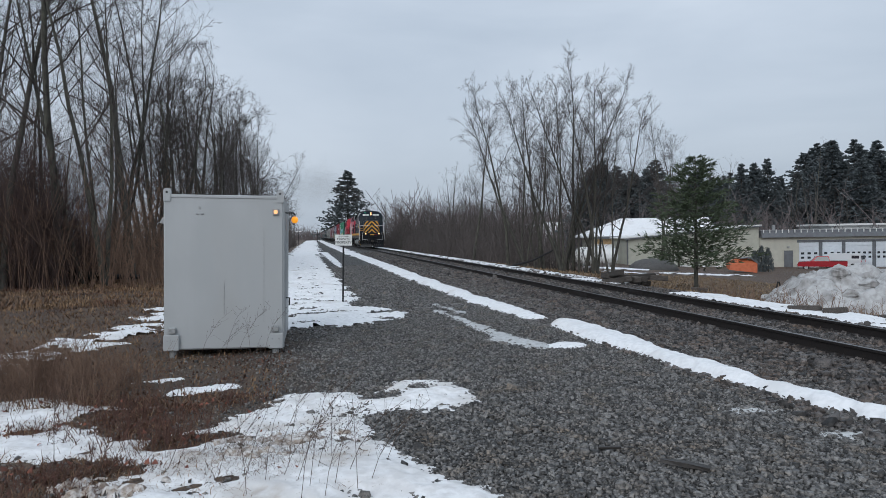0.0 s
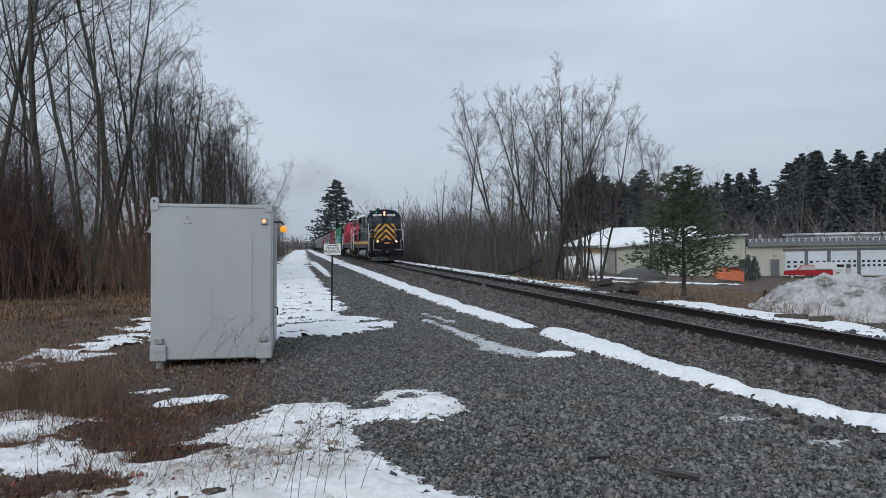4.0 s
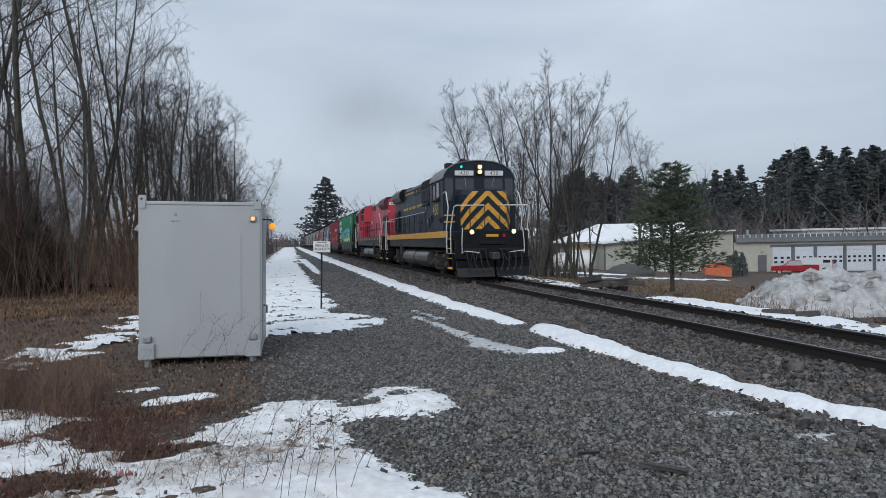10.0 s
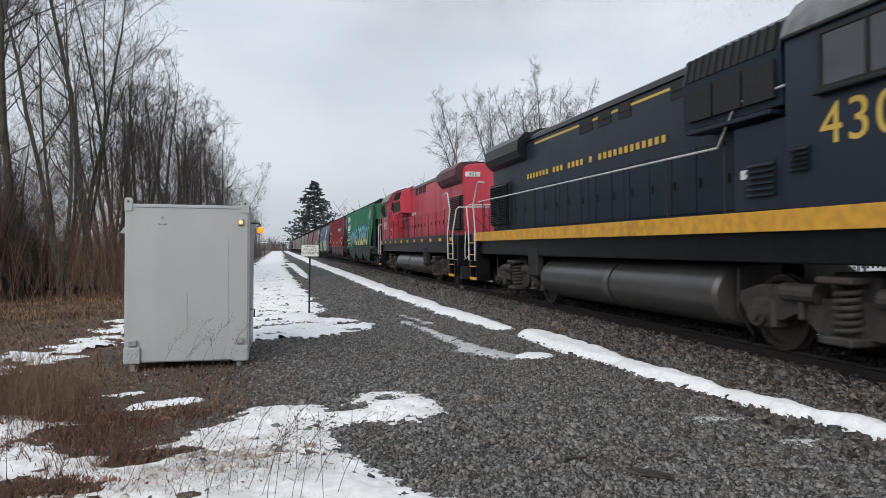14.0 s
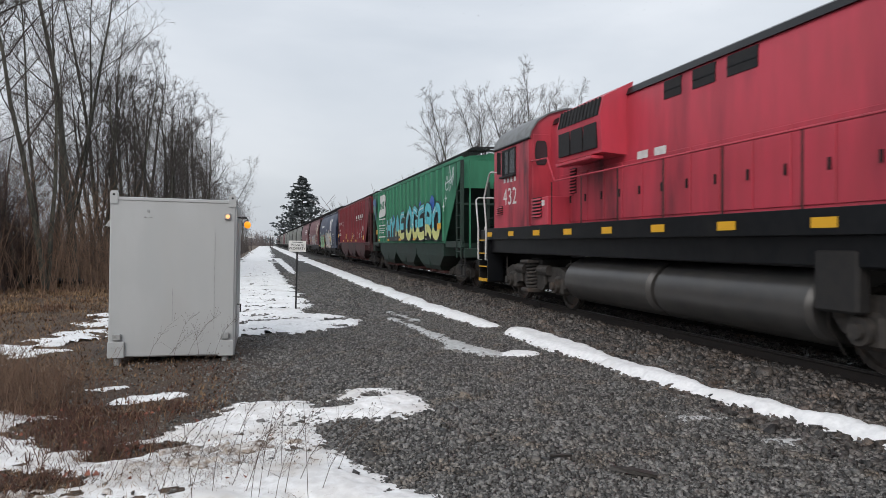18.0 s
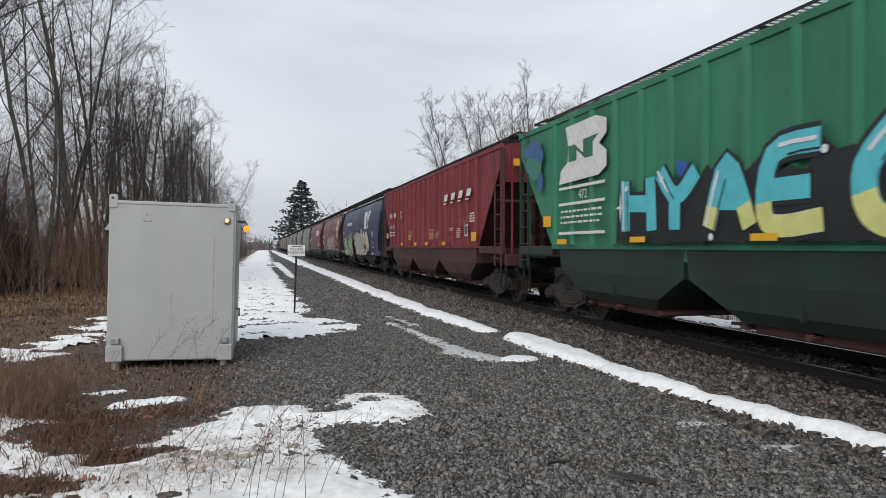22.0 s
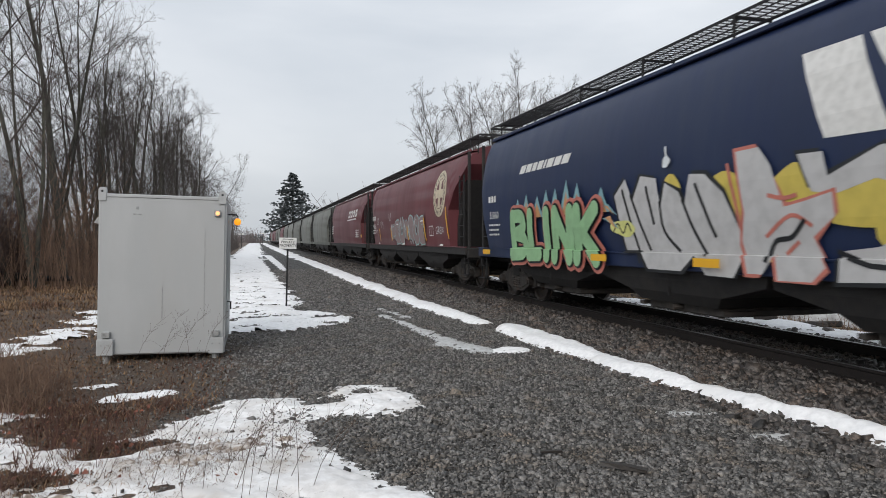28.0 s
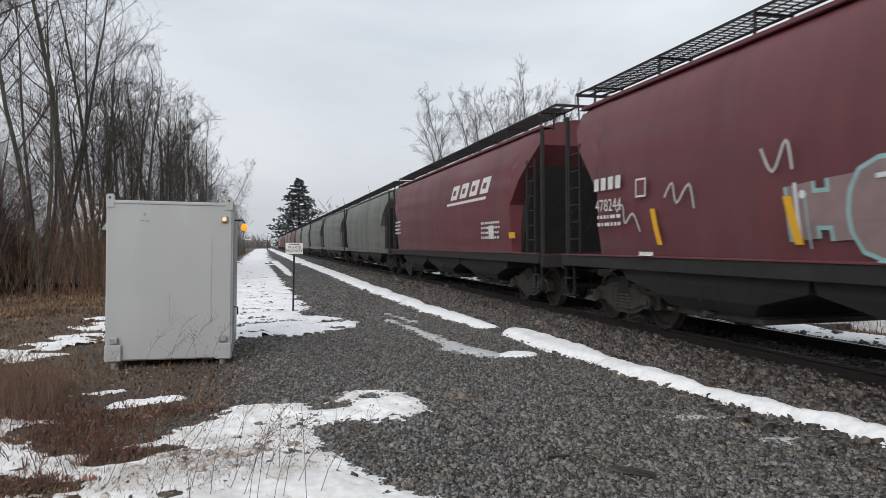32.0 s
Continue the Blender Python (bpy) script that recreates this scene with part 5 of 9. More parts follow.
        for j in range(3):
            ya = y0 + 0.1 + (y1 - y0 - 0.2) * j / 3
            louv.box(sx * 1.475 - 0.03, sx * 1.475 + 0.012, ya, ya + (y1 - y0 - 0.3) / 3 - 0.02, 3.26, 3.74)
        part("grille", louv, M_DARK, ib)
        part("upper_grille", Shape().prism([(sx * 1.47, 3.86), (sx * 1.49, 3.86), (sx * 1.42, 4.18), (sx * 1.38, 4.18)][:: sx], y0 + 0.08, y1 - 0.08), M_DARK, ib)
        for j in range(12):
            ya = y0 + 0.12 + (y1 - y0 - 0.24) * j / 11
            part("grille_bar", Shape().prism([(sx * 1.475, 3.85), (sx * 1.51, 3.85), (sx * 1.435, 4.2), (sx * 1.4, 4.2)][:: sx], ya - 0.015, ya + 0.015), M_DARK, ib)
        part("drip_ledge", Shape().box(min(sx * 1.3, sx * 1.56), max(sx * 1.3, sx * 1.56), y0 + 0.1, y1 - 0.2, 3.06, 3.12, 0.01), paint, ib)
        cb = part("electrical_cabinet", Shape().box(min(sx * 0.9, sx * 1.47), max(sx * 0.9, sx * 1.47), 4.12, 5.1, 1.86, 3.0 if lead else 2.5, 0.02), paint, c, "side cabinet behind the cab")
        part("cabinet_notice", Shape().box(sx * 1.476 - 0.004, sx * 1.476 + 0.004, 4.75, 4.95, 2.3, 2.42), M_WHITE, cb, "small white notice")
        part("radiator_hood", Shape().prism([(sx * 0.9, 3.72), (sx * 1.08, 3.84), (sx * 1.2, 4.02), (sx * 1.18, 4.3), (sx * 0.98, 4.5), (sx * 0.3, 4.54)][:: sx], 14.2, 17.08), M_BLACK if lead else M_SOOT_RED, c, "black overhanging radiator hood" if lead else "sooty red overhanging radiator hood")
        part("grille_frame", Shape().box(min(sx * 0.9, sx * 1.0), max(sx * 0.9, sx * 1.0), 15.45, 17.1, 2.05, 3.3, 0.01), M_DARK, c)
        louvre(c, sx * 1.03, 15.5, 17.05, 2.1, 3.26, M_BLACK if lead else M_SOOT_RED, 18)
        louvre(c, sx * 1.475, 4.3, 4.8, 2.05, 2.5, paint, 6)
        if lead:
            louvre(c, sx * 1.505, 3.72, 4.0, 2.3, 2.6, paint, 5)
        else:
            # rear cab door with its rounded window, louvres on the hood beside it
            rd = part("cab_door", Shape().box(min(sx * 0.97, sx * 1.42), max(sx * 0.97, sx * 1.42), 4.1, 4.125, 2.5, 4.02, 0.01), paint, c, "red rear cab door")
            pane = [(sx * (1.2 + 0.14 * math.cos(a)), 3.58 + 0.3 * max(-0.85, min(0.85, math.sin(a) * 1.2))) for a in [2 * math.pi * i / 20 for i in range(20)]]
            part("door_window", Shape().prism([(sx * 1.2 + (x - sx * 1.2) * 1.15, 3.58 + (z - 3.58) * 1.12) for x, z in pane], 4.12, 4.132), M_DARK, rd, "dark rounded window gasket")
            part("door_glass", Shape().prism(pane, 4.125, 4.138), M_GLASS, rd)
            for za, zb in ((2.55, 3.1), (3.3, 3.95)):
                louvre(c, sx * 0.945, 5.15, 5.45, za, zb, paint, 8)
    part("roof_hatch", Shape().box(-0.5, 0.5, 7.2, 12.4, 4.47, 4.55, 0.03), M_DARK, c)
    part("exhaust_stack", Shape().box(-0.22, 0.22, 8.6, 9.3, 4.5, 4.68, 0.03), M_DARK, c)
    part("radiator_fan_guard", Shape().disc((0, 14.4, 4.55), "z", 0.6, 0.1, 20).disc((0, 15.8, 4.55), "z", 0.6, 0.1, 20), M_DARK, c)
    part("horn", Shape().tube([(-0.5, 2.9, 4.75), (-0.5, 2.4, 4.75)], 0.03, 8, 0.09).tube([(-0.35, 2.9, 4.75), (-0.35, 2.5, 4.75)], 0.03, 8, 0.08).box(-0.55, -0.3, 2.85, 2.95, 4.55, 4.78), M_DARK, c)
    part("roof_vent", Shape().box(-1.25, -0.95, 2.1, 2.45, 4.42, 4.62, 0.03), M_DARK, c)
    # fuel tank and reservoirs
    for sx in (-1, 1):
        for y0, y1 in ((5.7, 8.9), (9.05, 12.3)):
            ring = lambda y, k: [(sx * (0.75 + 0.62 * k * math.sin(a)) , y, 0.7 + 0.48 * k * math.cos(a)) for a in [math.pi * i / 12 for i in range(13)]] + [(sx * 0.2, y, 0.7 - 0.48 * k), (sx * 0.2, y, 0.7 + 0.48 * k)]
            part("fuel_tank", Shape().loft([ring(y0, 0.9), ring(y0 + 0.06, 1), ring(y1 - 0.06, 1), ring(y1, 0.9)]), M_TANK, c, "grimy round-sided fuel tank", 40)
        part("air_reservoir", Shape().tube([(sx * 1.15, 5.8, 1.36), (sx * 1.15, 12.2, 1.36)], 0.13, 12), M_UNDER, c)
        part("cable_duct", Shape().tube([(sx * 1.3, 4.9, 1.25), (sx * 1.3, 13.2, 1.22)], 0.04, 6), M_UNDER, c)
        part("side_box", Shape().box(sx * 1.3 - 0.1, sx * 1.3 + 0.1, 12.4, 13.0, 0.7, 1.4, 0.03), M_UNDER, c)
    for k, y in enumerate((3.54, 14.3)):
        loco_truck(c, y, turning, 1 if lead else -1)
    # ends: pilots, plough, steps, rails, hoses
    for e, (y0, sg) in enumerate(((0.0, 1), (18.2, -1))):
        f = lambda d: y0 + sg * d
        b2 = lambda a, b: (min(f(a), f(b)), max(f(a), f(b)))
        part("end_platform", Shape().box(-1.46, 1.46, *b2(0.15, 1.1), 1.5, 1.84, 0.02), M_BLACK, c)
        part("pilot", Shape().box(-1.44, 1.44, *b2(0.02, 0.16), 0.75, 1.84, 0.03), M_BLACK, c, "black pilot plate")
        part("coupler", Shape().box(-0.16, 0.16, *b2(-0.45, 0.1), 0.74, 1.02, 0.04), M_TRUCK, c)
        for sx in (-1, 1):
            if e == 0 and lead:
                pl = Shape().loft([[(sx * 0.05, f(-0.42), 0.12), (sx * 1.4, f(-0.18), 0.12), (sx * 1.4, f(-0.1), 0.12), (sx * 0.05, f(-0.3), 0.12)],
                                   [(sx * 0.05, f(-0.3), 0.45), (sx * 1.42, f(-0.06), 0.45), (sx * 1.42, f(0.0), 0.45), (sx * 0.05, f(-0.2), 0.45)],
                                   [(sx * 0.05, f(-0.34), 0.72), (sx * 1.44, f(-0.08), 0.72), (sx * 1.44, f(0.02), 0.72), (sx * 0.05, f(-0.24), 0.72)]])
                part("snow_plough", pl, M_BLACK, c, "dark pilot plough blade")
                for hx in (0.28, 0.52, 0.78, 1.02):
                    part("control_hose", Shape().tube([(sx * hx, f(-0.02), 1.12), (sx * (hx + 0.05), f(-0.22), 0.98), (sx * (hx + 0.02), f(-0.36), 0.62), (sx * (hx - 0.06), f(-0.4), 0.4)], 0.022, 6), M_TYRE_BLACK, c, smooth=50)
                    part("hose_fitting", Shape().tube([(sx * (hx - 0.055), f(-0.4), 0.44), (sx * (hx - 0.075), f(-0.41), 0.34)], 0.032, 8), M_TRUCK, c)
                part("pilot_bracket", Shape().box(min(sx * 0.24, sx * 1.2), max(sx * 0.24, sx * 1.2), *b2(-0.05, 0.03), 1.08, 1.16, 0.01), M_DARK, c)
            else:
                part("foot_board", Shape().box(min(sx * 0.6, sx * 1.35), max(sx * 0.6, sx * 1.35), *b2(-0.05, 0.1), 0.3, 0.75, 0.02), M_DARK, c)
            part("buffer_hose", Shape().tube([(sx * 0.45, f(0.0), 0.95), (sx * 0.5, f(-0.18), 0.7), (sx * 0.42, f(-0.2), 0.42)], 0.03, 6).tube([(sx * 0.62, f(0.0), 0.95), (sx * 0.7, f(-0.16), 0.7), (sx * 0.62, f(-0.2), 0.45)], 0.025, 6)
                 .tube([(sx * 0.8, f(0.0), 0.95), (sx * 0.9, f(-0.14), 0.7), (sx * 0.84, f(-0.18), 0.45)], 0.025, 6), M_DARK, c)
            # corner steps
            st = part("step_well", Shape().box(min(sx * 1.05, sx * 1.1), max(sx * 1.05, sx * 1.1), *b2(0.35, 1.05), 0.45, 1.84), M_BLACK, c)
            for da, db in ((0.33, 0.37), (1.03, 1.07)):
                part("side_plate", Shape().box(min(sx * 1.05, sx * 1.48), max(sx * 1.05, sx * 1.48), *b2(da, db), 0.4, 1.84), M_BLACK, st)
            for k in range(4):
                z = 0.42 + 0.37 * k
                if k == 0:
                    part("step", Shape().box(min(sx * 1.08, sx * 1.5), max(sx * 1.08, sx * 1.5), *b2(0.37, 1.03), z, z + 0.03).box(sx * 1.5 - 0.012, sx * 1.5 + 0.012, *b2(0.36, 1.04), z - 0.03, z + 0.055), M_YELLOW, st, "yellow lowest step tray")
                else:
                    tread = part("step", Shape().box(min(sx * 1.08, sx * 1.49), max(sx * 1.08, sx * 1.49), *b2(0.37, 1.03), z, z + 0.03), M_BLACK, st, "black step tread")
                    part("step_edge", Shape().box(sx * 1.5 - 0.01, sx * 1.5 + 0.01, *b2(0.38, 1.02), z + 0.004, z + 0.032), M_YELLOW, tread, "yellow step edge")
            pipe_rail(c, [(sx * 1.38, f(1.0), 0.98), (sx * 1.53, f(1.02), 1.0), (sx * 1.53, f(1.07), 1.92), (sx * 1.5, f(0.8), 2.75), (sx * 1.48, f(1.2), 3.36), (sx * 1.48, f(1.35), 3.4), (sx * 1.48, f(1.9), 3.34)], 0.024, label="white vertical grab rail")
            pipe_rail(c, [(sx * 1.36, f(0.34), 0.98), (sx * 1.53, f(0.36), 1.0), (sx * 1.53, f(0.36), 1.9), (sx * 1.48, f(0.0), 2.72), (sx * 1.4, f(-0.02), 2.79), (sx * 0.3, f(-0.02), 2.79)], 0.024, label="white vertical grab rail")
            for x in (0.3, 0.86):
                pipe_rail(c, [(sx * x, f(-0.02), 1.84), (sx * x, f(-0.02), 2.8)], 0.016, M_DARK, "rail_stanchion")
            pipe_rail(c, [(sx * 0.86, f(-0.02), 2.5), (sx * 0.3, f(-0.02), 1.9)], 0.012, M_DARK, "safety_chain")
            pipe_rail(c, [(sx * 1.22, f(-0.04), 0.98), (sx * 1.22, f(-0.12), 1.02), (sx * 1.22, f(-0.12), 1.4), (sx * 1.18, f(-0.08), 1.95)], 0.018)
            pipe_rail(c, [(sx * 1.16, f(-0.06), 1.02), (sx * 1.16, f(-0.26), 1.08), (sx * 0.6, f(-0.28), 1.02), (sx * 0.6, f(-0.06), 0.98)], 0.016, name="uncoupling_lever")
            if e == 0 or not lead:
                dl = part("ditch_light", Shape().disc((sx * 0.82, f(-0.03), 1.79), "y", 0.11, 0.12, 16), M_DARK, c)
                part("lens", Shape().disc((sx * 0.82, f(-0.1), 1.79), "y", 0.085, 0.03, 16), HEADLIGHT if (lead and e == 0) else M_GALV, dl, "lit round ditch light" if (lead and e == 0) else "unlit lens")
        part("anticlimber", Shape().box(-0.5, 0.5, *b2(-0.06, 0.04), 1.3, 1.42, 0.02), M_BLACK, c)
        part("marker_plate", Shape().box(-0.24, 0.24, *b2(0.0, 0.02), 1.6, 1.7), M_GOLD, c, "gold plate on the pilot")
        part("marker_light", Shape().disc((0.45, f(-0.01), 1.64), "y", 0.07, 0.05, 12), material("red_marker", (0.3, 0.01, 0.03), 0.2), c, "dark red marker light")
    # long handrail along the walkway with posts
    for sx in (-1, 1):
        pipe_rail(c, [(sx * 1.46, 4.15, 3.38), (sx * 1.46, 5.05, 3.34), (sx * 1.46, 5.45, 2.8), (sx * 1.46, 17.0, 2.8)], 0.018, M_RAILING if lead else M_RED, label="" if lead else "red walkway handrail")
        for k in range(9):
            y = 5.3 + 1.4 * k
            part("rail_post", Shape().tube([(sx * 1.46, y, zd), (sx * 1.46, y, 2.79)], 0.016, 5), M_DARK if lead else M_SHADE_GRIME_RED, c)
    # numerals on the cab side
    mat = M_LETTER if gold_number else M_WHITE
    for sx in (-1, 1):
        tx = part("cab_numerals", text_mesh("cab_numerals", number, 0.66 if lead else 0.6, mat, space=1.1), None, c, "large road number")
        tx.matrix_basis = Matrix.Translation((sx * 1.504, 3.05 if lead else 2.85, 2.76 if lead else 2.62)) @ pose(0, 0, 0, 90, 0, 90 * sx)
    # company name as plain bars
    if lead:
        bar = {sx: Shape().box(sx * 0.945 - 0.004, sx * 0.945 + 0.004, 0, 0.12, 3.22, 3.35).data("name_bar", M_LETTER) for sx in (-1, 1)}
        y = 7.55
        for n in (12, 1, 4, 3, 7):
            for k in range(n):
                for sx in (-1, 1):
                    part("name_bar", bar[sx], None, c).location = (0, y, 0)
                y += 0.215
            y += 0.22
        part("upper_stripe", Shape().box(-0.935, -0.93, 6.3, 13.6, 4.08, 4.13), M_LETTER, c, "thin yellow line")
        part("nose_stripe", Shape().box(-1.47, -1.02, 1.66, 1.676, 2.2, 2.26).box(-1.47, -1.02, 1.66, 1.676, 2.46, 2.52), M_GOLD, c)
    else:
        for k in range(4):
            part("name_bar", Shape().box(1.5, 1.505, 2.42 + 0.24 * k, 2.54 + 0.24 * k, 3.0, 3.14), M_WHITE, c, "white company initial")
        for k in range(2):
            part("notice_plate", Shape().box(0.95, 0.954, 7.9 + 0.55 * k, 8.25 + 0.55 * k, 2.98, 3.12), M_WHITE, c, "small white notice")
    return c


def clip_poly(pts, lo, hi):
    """Cuts an (x, z) outline to a band of heights."""
    for level, sign in ((lo, 1), (hi, -1)):
        out = []
        for i, p in enumerate(pts):
            q = pts[(i + 1) % len(pts)]
            a, b = sign * (p[1] - level), sign * (q[1] - level)
            if a >= 0:
                out.append(p)
            if (a >= 0) != (b >= 0):
                t = a / (a - b)
                out.append((p[0] + t * (q[0] - p[0]), level))
        pts = out
        if not pts:
            break
    return pts


HEADLIGHT = glow("headlight_glow", (1.0, 0.58, 0.26), 2.0)

lead_loco = locomotive("lead_locomotive", "dark navy diesel locomotive with gold chevrons on its nose", M_LOCO, M_GOLD, "430", True, 1)
second_loco = locomotive("trailing_locomotive", "faded red diesel locomotive running hood first", M_RED, M_GOLD, "432", False, -1)
TRAIN_THINGS += [(lead_loco, 0.0, 0), (second_loco, 37.7, 180)]
COUPLINGS = [38.3, 56.8, 75.2, 93.5, 111.5, 129.9]
green_car = ribbed_hopper("green_hopper_car", "green ribbed covered hopper car with turquoise and yellow graffiti", 18.5, M_GREEN, True, shade_grime=M_SHADE_GRIME_GREEN)
red_car = ribbed_hopper("red_hopper_car", "oxide red ribbed covered hopper car with white lettering", 18.4, M_OXIDE, True, shade_grime=M_SHADE_GRIME_RED)
blue_car = flow_hopper("blue_hopper_car", "navy blue smooth-sided covered hopper with green and silver graffiti", 18.3, M_BLUE, True, ends=[(0.78, 0.95, 3.3, 4.05), (0.95, 0.985, 2.7, 4.1), (1.15, 1.0, 2.0, 4.13), (1.35, 1.0, 1.5, 4.13), (1.4, 1.0, 1.22, 4.13)])
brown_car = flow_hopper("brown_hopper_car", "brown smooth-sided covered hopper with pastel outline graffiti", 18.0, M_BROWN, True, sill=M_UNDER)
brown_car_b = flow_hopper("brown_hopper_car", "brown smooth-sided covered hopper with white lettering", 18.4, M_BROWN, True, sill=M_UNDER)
for ob, u in zip((green_car, red_car, blue_car, brown_car, brown_car_b), COUPLINGS):
    TRAIN_THINGS.append((ob, u, 0))
grey_car = flow_hopper("grey_hopper_car", "weathered grey smooth-sided covered hopper car", 18.0, M_CARGREY, False, detail=False)
dark_car = flow_hopper("dark_hopper_car", "dark brown smooth-sided covered hopper car", 18.0, M_BROWN, False, detail=False)
TRAIN_THINGS.append((grey_car, 129.9, 0))
for k in range(1, 11):
    TRAIN_THINGS.append((copy_thing(grey_car if k not in (5, 8, 9) else dark_car, pose(0, 0, 0)), 129.9 + 18.0 * k, 0))
TRAIN_THINGS.append((dark_car, 129.9 + 18.0 * 11, 0))

# ---- trees and plants ----
def tree_meshes(seed, height, r0, limbs=11, spread=0.55, lean=0.05, stems=1, first=0.35, fine=5, bark=None, droop=0.0, fork=(0.55, 1.1), up=0.065):
    """A bare tree: tapered trunk, limbs, branches and twigs, as two meshes."""
    rng = random.Random(seed)
    trunk, crown = Shape(), Shape()

    def limb(shape, p, d, r, length, segs, n, wig, up, tip=0.25):
        pts = [Vector(p)]
        d = Vector(d).normalized()
        for k in range(segs):
            d = (d + Vector((rng.gauss(0, wig), rng.gauss(0, wig), rng.gauss(0, wig * 0.6) + up))).normalized()
            pts.append(pts[-1] + d * (length / segs))
        shape.tube(pts, r, n, max(r * tip, 0.003), caps=False)
        return pts, d

    def out_from(d, angle):
        d = Vector(d).normalized()
        side = d.orthogonal().normalized()
        side.rotate(Matrix.Rotation(rng.uniform(0, 6.283), 3, d))
        return (d * math.cos(angle) + side * math.sin(angle)).normalized()

    for s in range(stems):
        base = Vector((rng.uniform(-0.25, 0.25), rng.uniform(-0.25, 0.25), -0.25)) * (stems > 1) + Vector((0, 0, -0.2))
        d0 = Vector((rng.gauss(0, lean) + (rng.uniform(-0.13, 0.13) if stems > 1 else 0), rng.gauss(0, lean) + (rng.uniform(-0.13, 0.13) if stems > 1 else 0), 1))
        h = height * (1 if s == 0 else rng.uniform(0.7, 0.98))
        r = r0 * (1 if s == 0 else rng.uniform(0.6, 0.9))
        pts, _ = limb(trunk, base, d0, r, h, 9, 8, 0.05, 0.025, 0.07)
        at = lambda t: pts[int(t * 9)].lerp(pts[min(int(t * 9) + 1, 9)], t * 9 - int(t * 9))
        for k in range(limbs):
            t = first + (0.99 - first) * ((k + rng.random()) / limbs) ** 0.85
            t = min(t, 0.985)
            p = at(t)
            dd = (pts[min(int(t * 9) + 1, 9)] - pts[int(t * 9)]).normalized()
            a = out_from(dd, rng.uniform(*fork) * (1.2 - 0.5 * t))
            ln = h * (0.21 * (1.12 - t) + 0.07) * rng.uniform(0.6, 1.35) * (0.6 + spread)
            rr = max(r * (1 - 0.9 * t) * rng.uniform(0.3, 0.5), 0.012)
            q, _ = limb(crown, p, a, rr, ln, 5, 5, 0.2, up - droop)
            for j in range(rng.randint(4, 6)):
                u = rng.uniform(0.2, 1.0)
                i = min(int(u * 5), 4)
                b = out_from(q[i + 1] - q[i], rng.uniform(0.35, 0.8))
                b.z += 0.1
                l2 = ln * rng.uniform(0.3, 0.55) * (1.15 - 0.5 * u)
                q2, _ = limb(crown, q[i].lerp(q[i + 1], u * 5 - i), b, max(rr * 0.36, 0.007), l2, 3, 3, 0.24, 0.05 - droop)
                for m in range(fine):
                    u2 = rng.uniform(0.15, 1.0)
                    i2 = min(int(u2 * 3), 2)
                    b2 = out_from(q2[i2 + 1] - q2[i2], rng.uniform(0.35, 0.85))
                    l3 = l2 * rng.uniform(0.35, 0.7)
                    q3, _ = limb(crown, q2[i2].lerp(q2[i2 + 1], u2 * 3 - i2), b2, 0.004, l3, 2, 3, 0.3, 0.02 - droop)
                    for w in range(2):
                        b3 = out_from(q3[1] - q3[0], rng.uniform(0.3, 0.8))
                        limb(crown, q3[1], b3, 0.0028, l3 * rng.uniform(0.4, 0.8), 1, 3, 0.1, 0)
    return trunk.data("trunk", bark or M_BARK, 60), crown.data("crown", M_TWIG)


def bare_tree(meshes, x, y, turn, k, label, group):
    t = thing("bare_tree", label, "tree", Matrix.Translation((x, y, gz(x, y))) @ Matrix.Rotation(radians(turn), 4, "Z") @ Matrix.Scale(k, 4), group)
    part("trunk", meshes[0], None, t)
    part("crown", meshes[1], None, t, "bare branches and fine twigs")
    return t


TALL = [tree_meshes(11, 16.5, 0.13, 15, 0.5, 0.05, 2, 0.3, 5), tree_meshes(12, 18, 0.15, 19, 0.5, 0.05, 1, 0.28, 5), tree_meshes(13, 16, 0.11, 14, 0.5, 0.06, 2, 0.32, 5),
        tree_meshes(14, 17, 0.14, 18, 0.55, 0.07, 1, 0.28, 5), tree_meshes(15, 15, 0.1, 14, 0.5, 0.07, 2, 0.32, 5)]
FAR = [tree_meshes(41, 15, 0.14, 10, 0.5, 0.07, 1, 0.28, 2), tree_meshes(42, 16, 0.15, 9, 0.5, 0.06, 2, 0.32, 2), tree_meshes(43, 14, 0.13, 11, 0.55, 0.1, 1, 0.26, 2)]
MEDIUM = [tree_meshes(21, 9, 0.1, 13, 0.75, 0.08, 2, 0.2, 4, fork=(0.45, 0.9)), tree_meshes(22, 10, 0.11, 13, 0.8, 0.06, 3, 0.2, 4, fork=(0.45, 0.9)), tree_meshes(23, 8, 0.1, 14, 0.95, 0.1, 1, 0.18, 5, fork=(0.45, 0.95))]
WISPY = [tree_meshes(31, 13.4, 0.13, 17, 0.5, 0.08, 2, 0.32, 5, fork=(0.4, 0.85), up=0.08), tree_meshes(32, 12.2, 0.12, 16, 0.5, 0.1, 3, 0.3, 5, fork=(0.4, 0.9), up=0.08),
         tree_meshes(33, 10.8, 0.1, 17, 0.4, 0.05, 1, 0.34, 5, fork=(0.5, 1.0), up=0.05)]


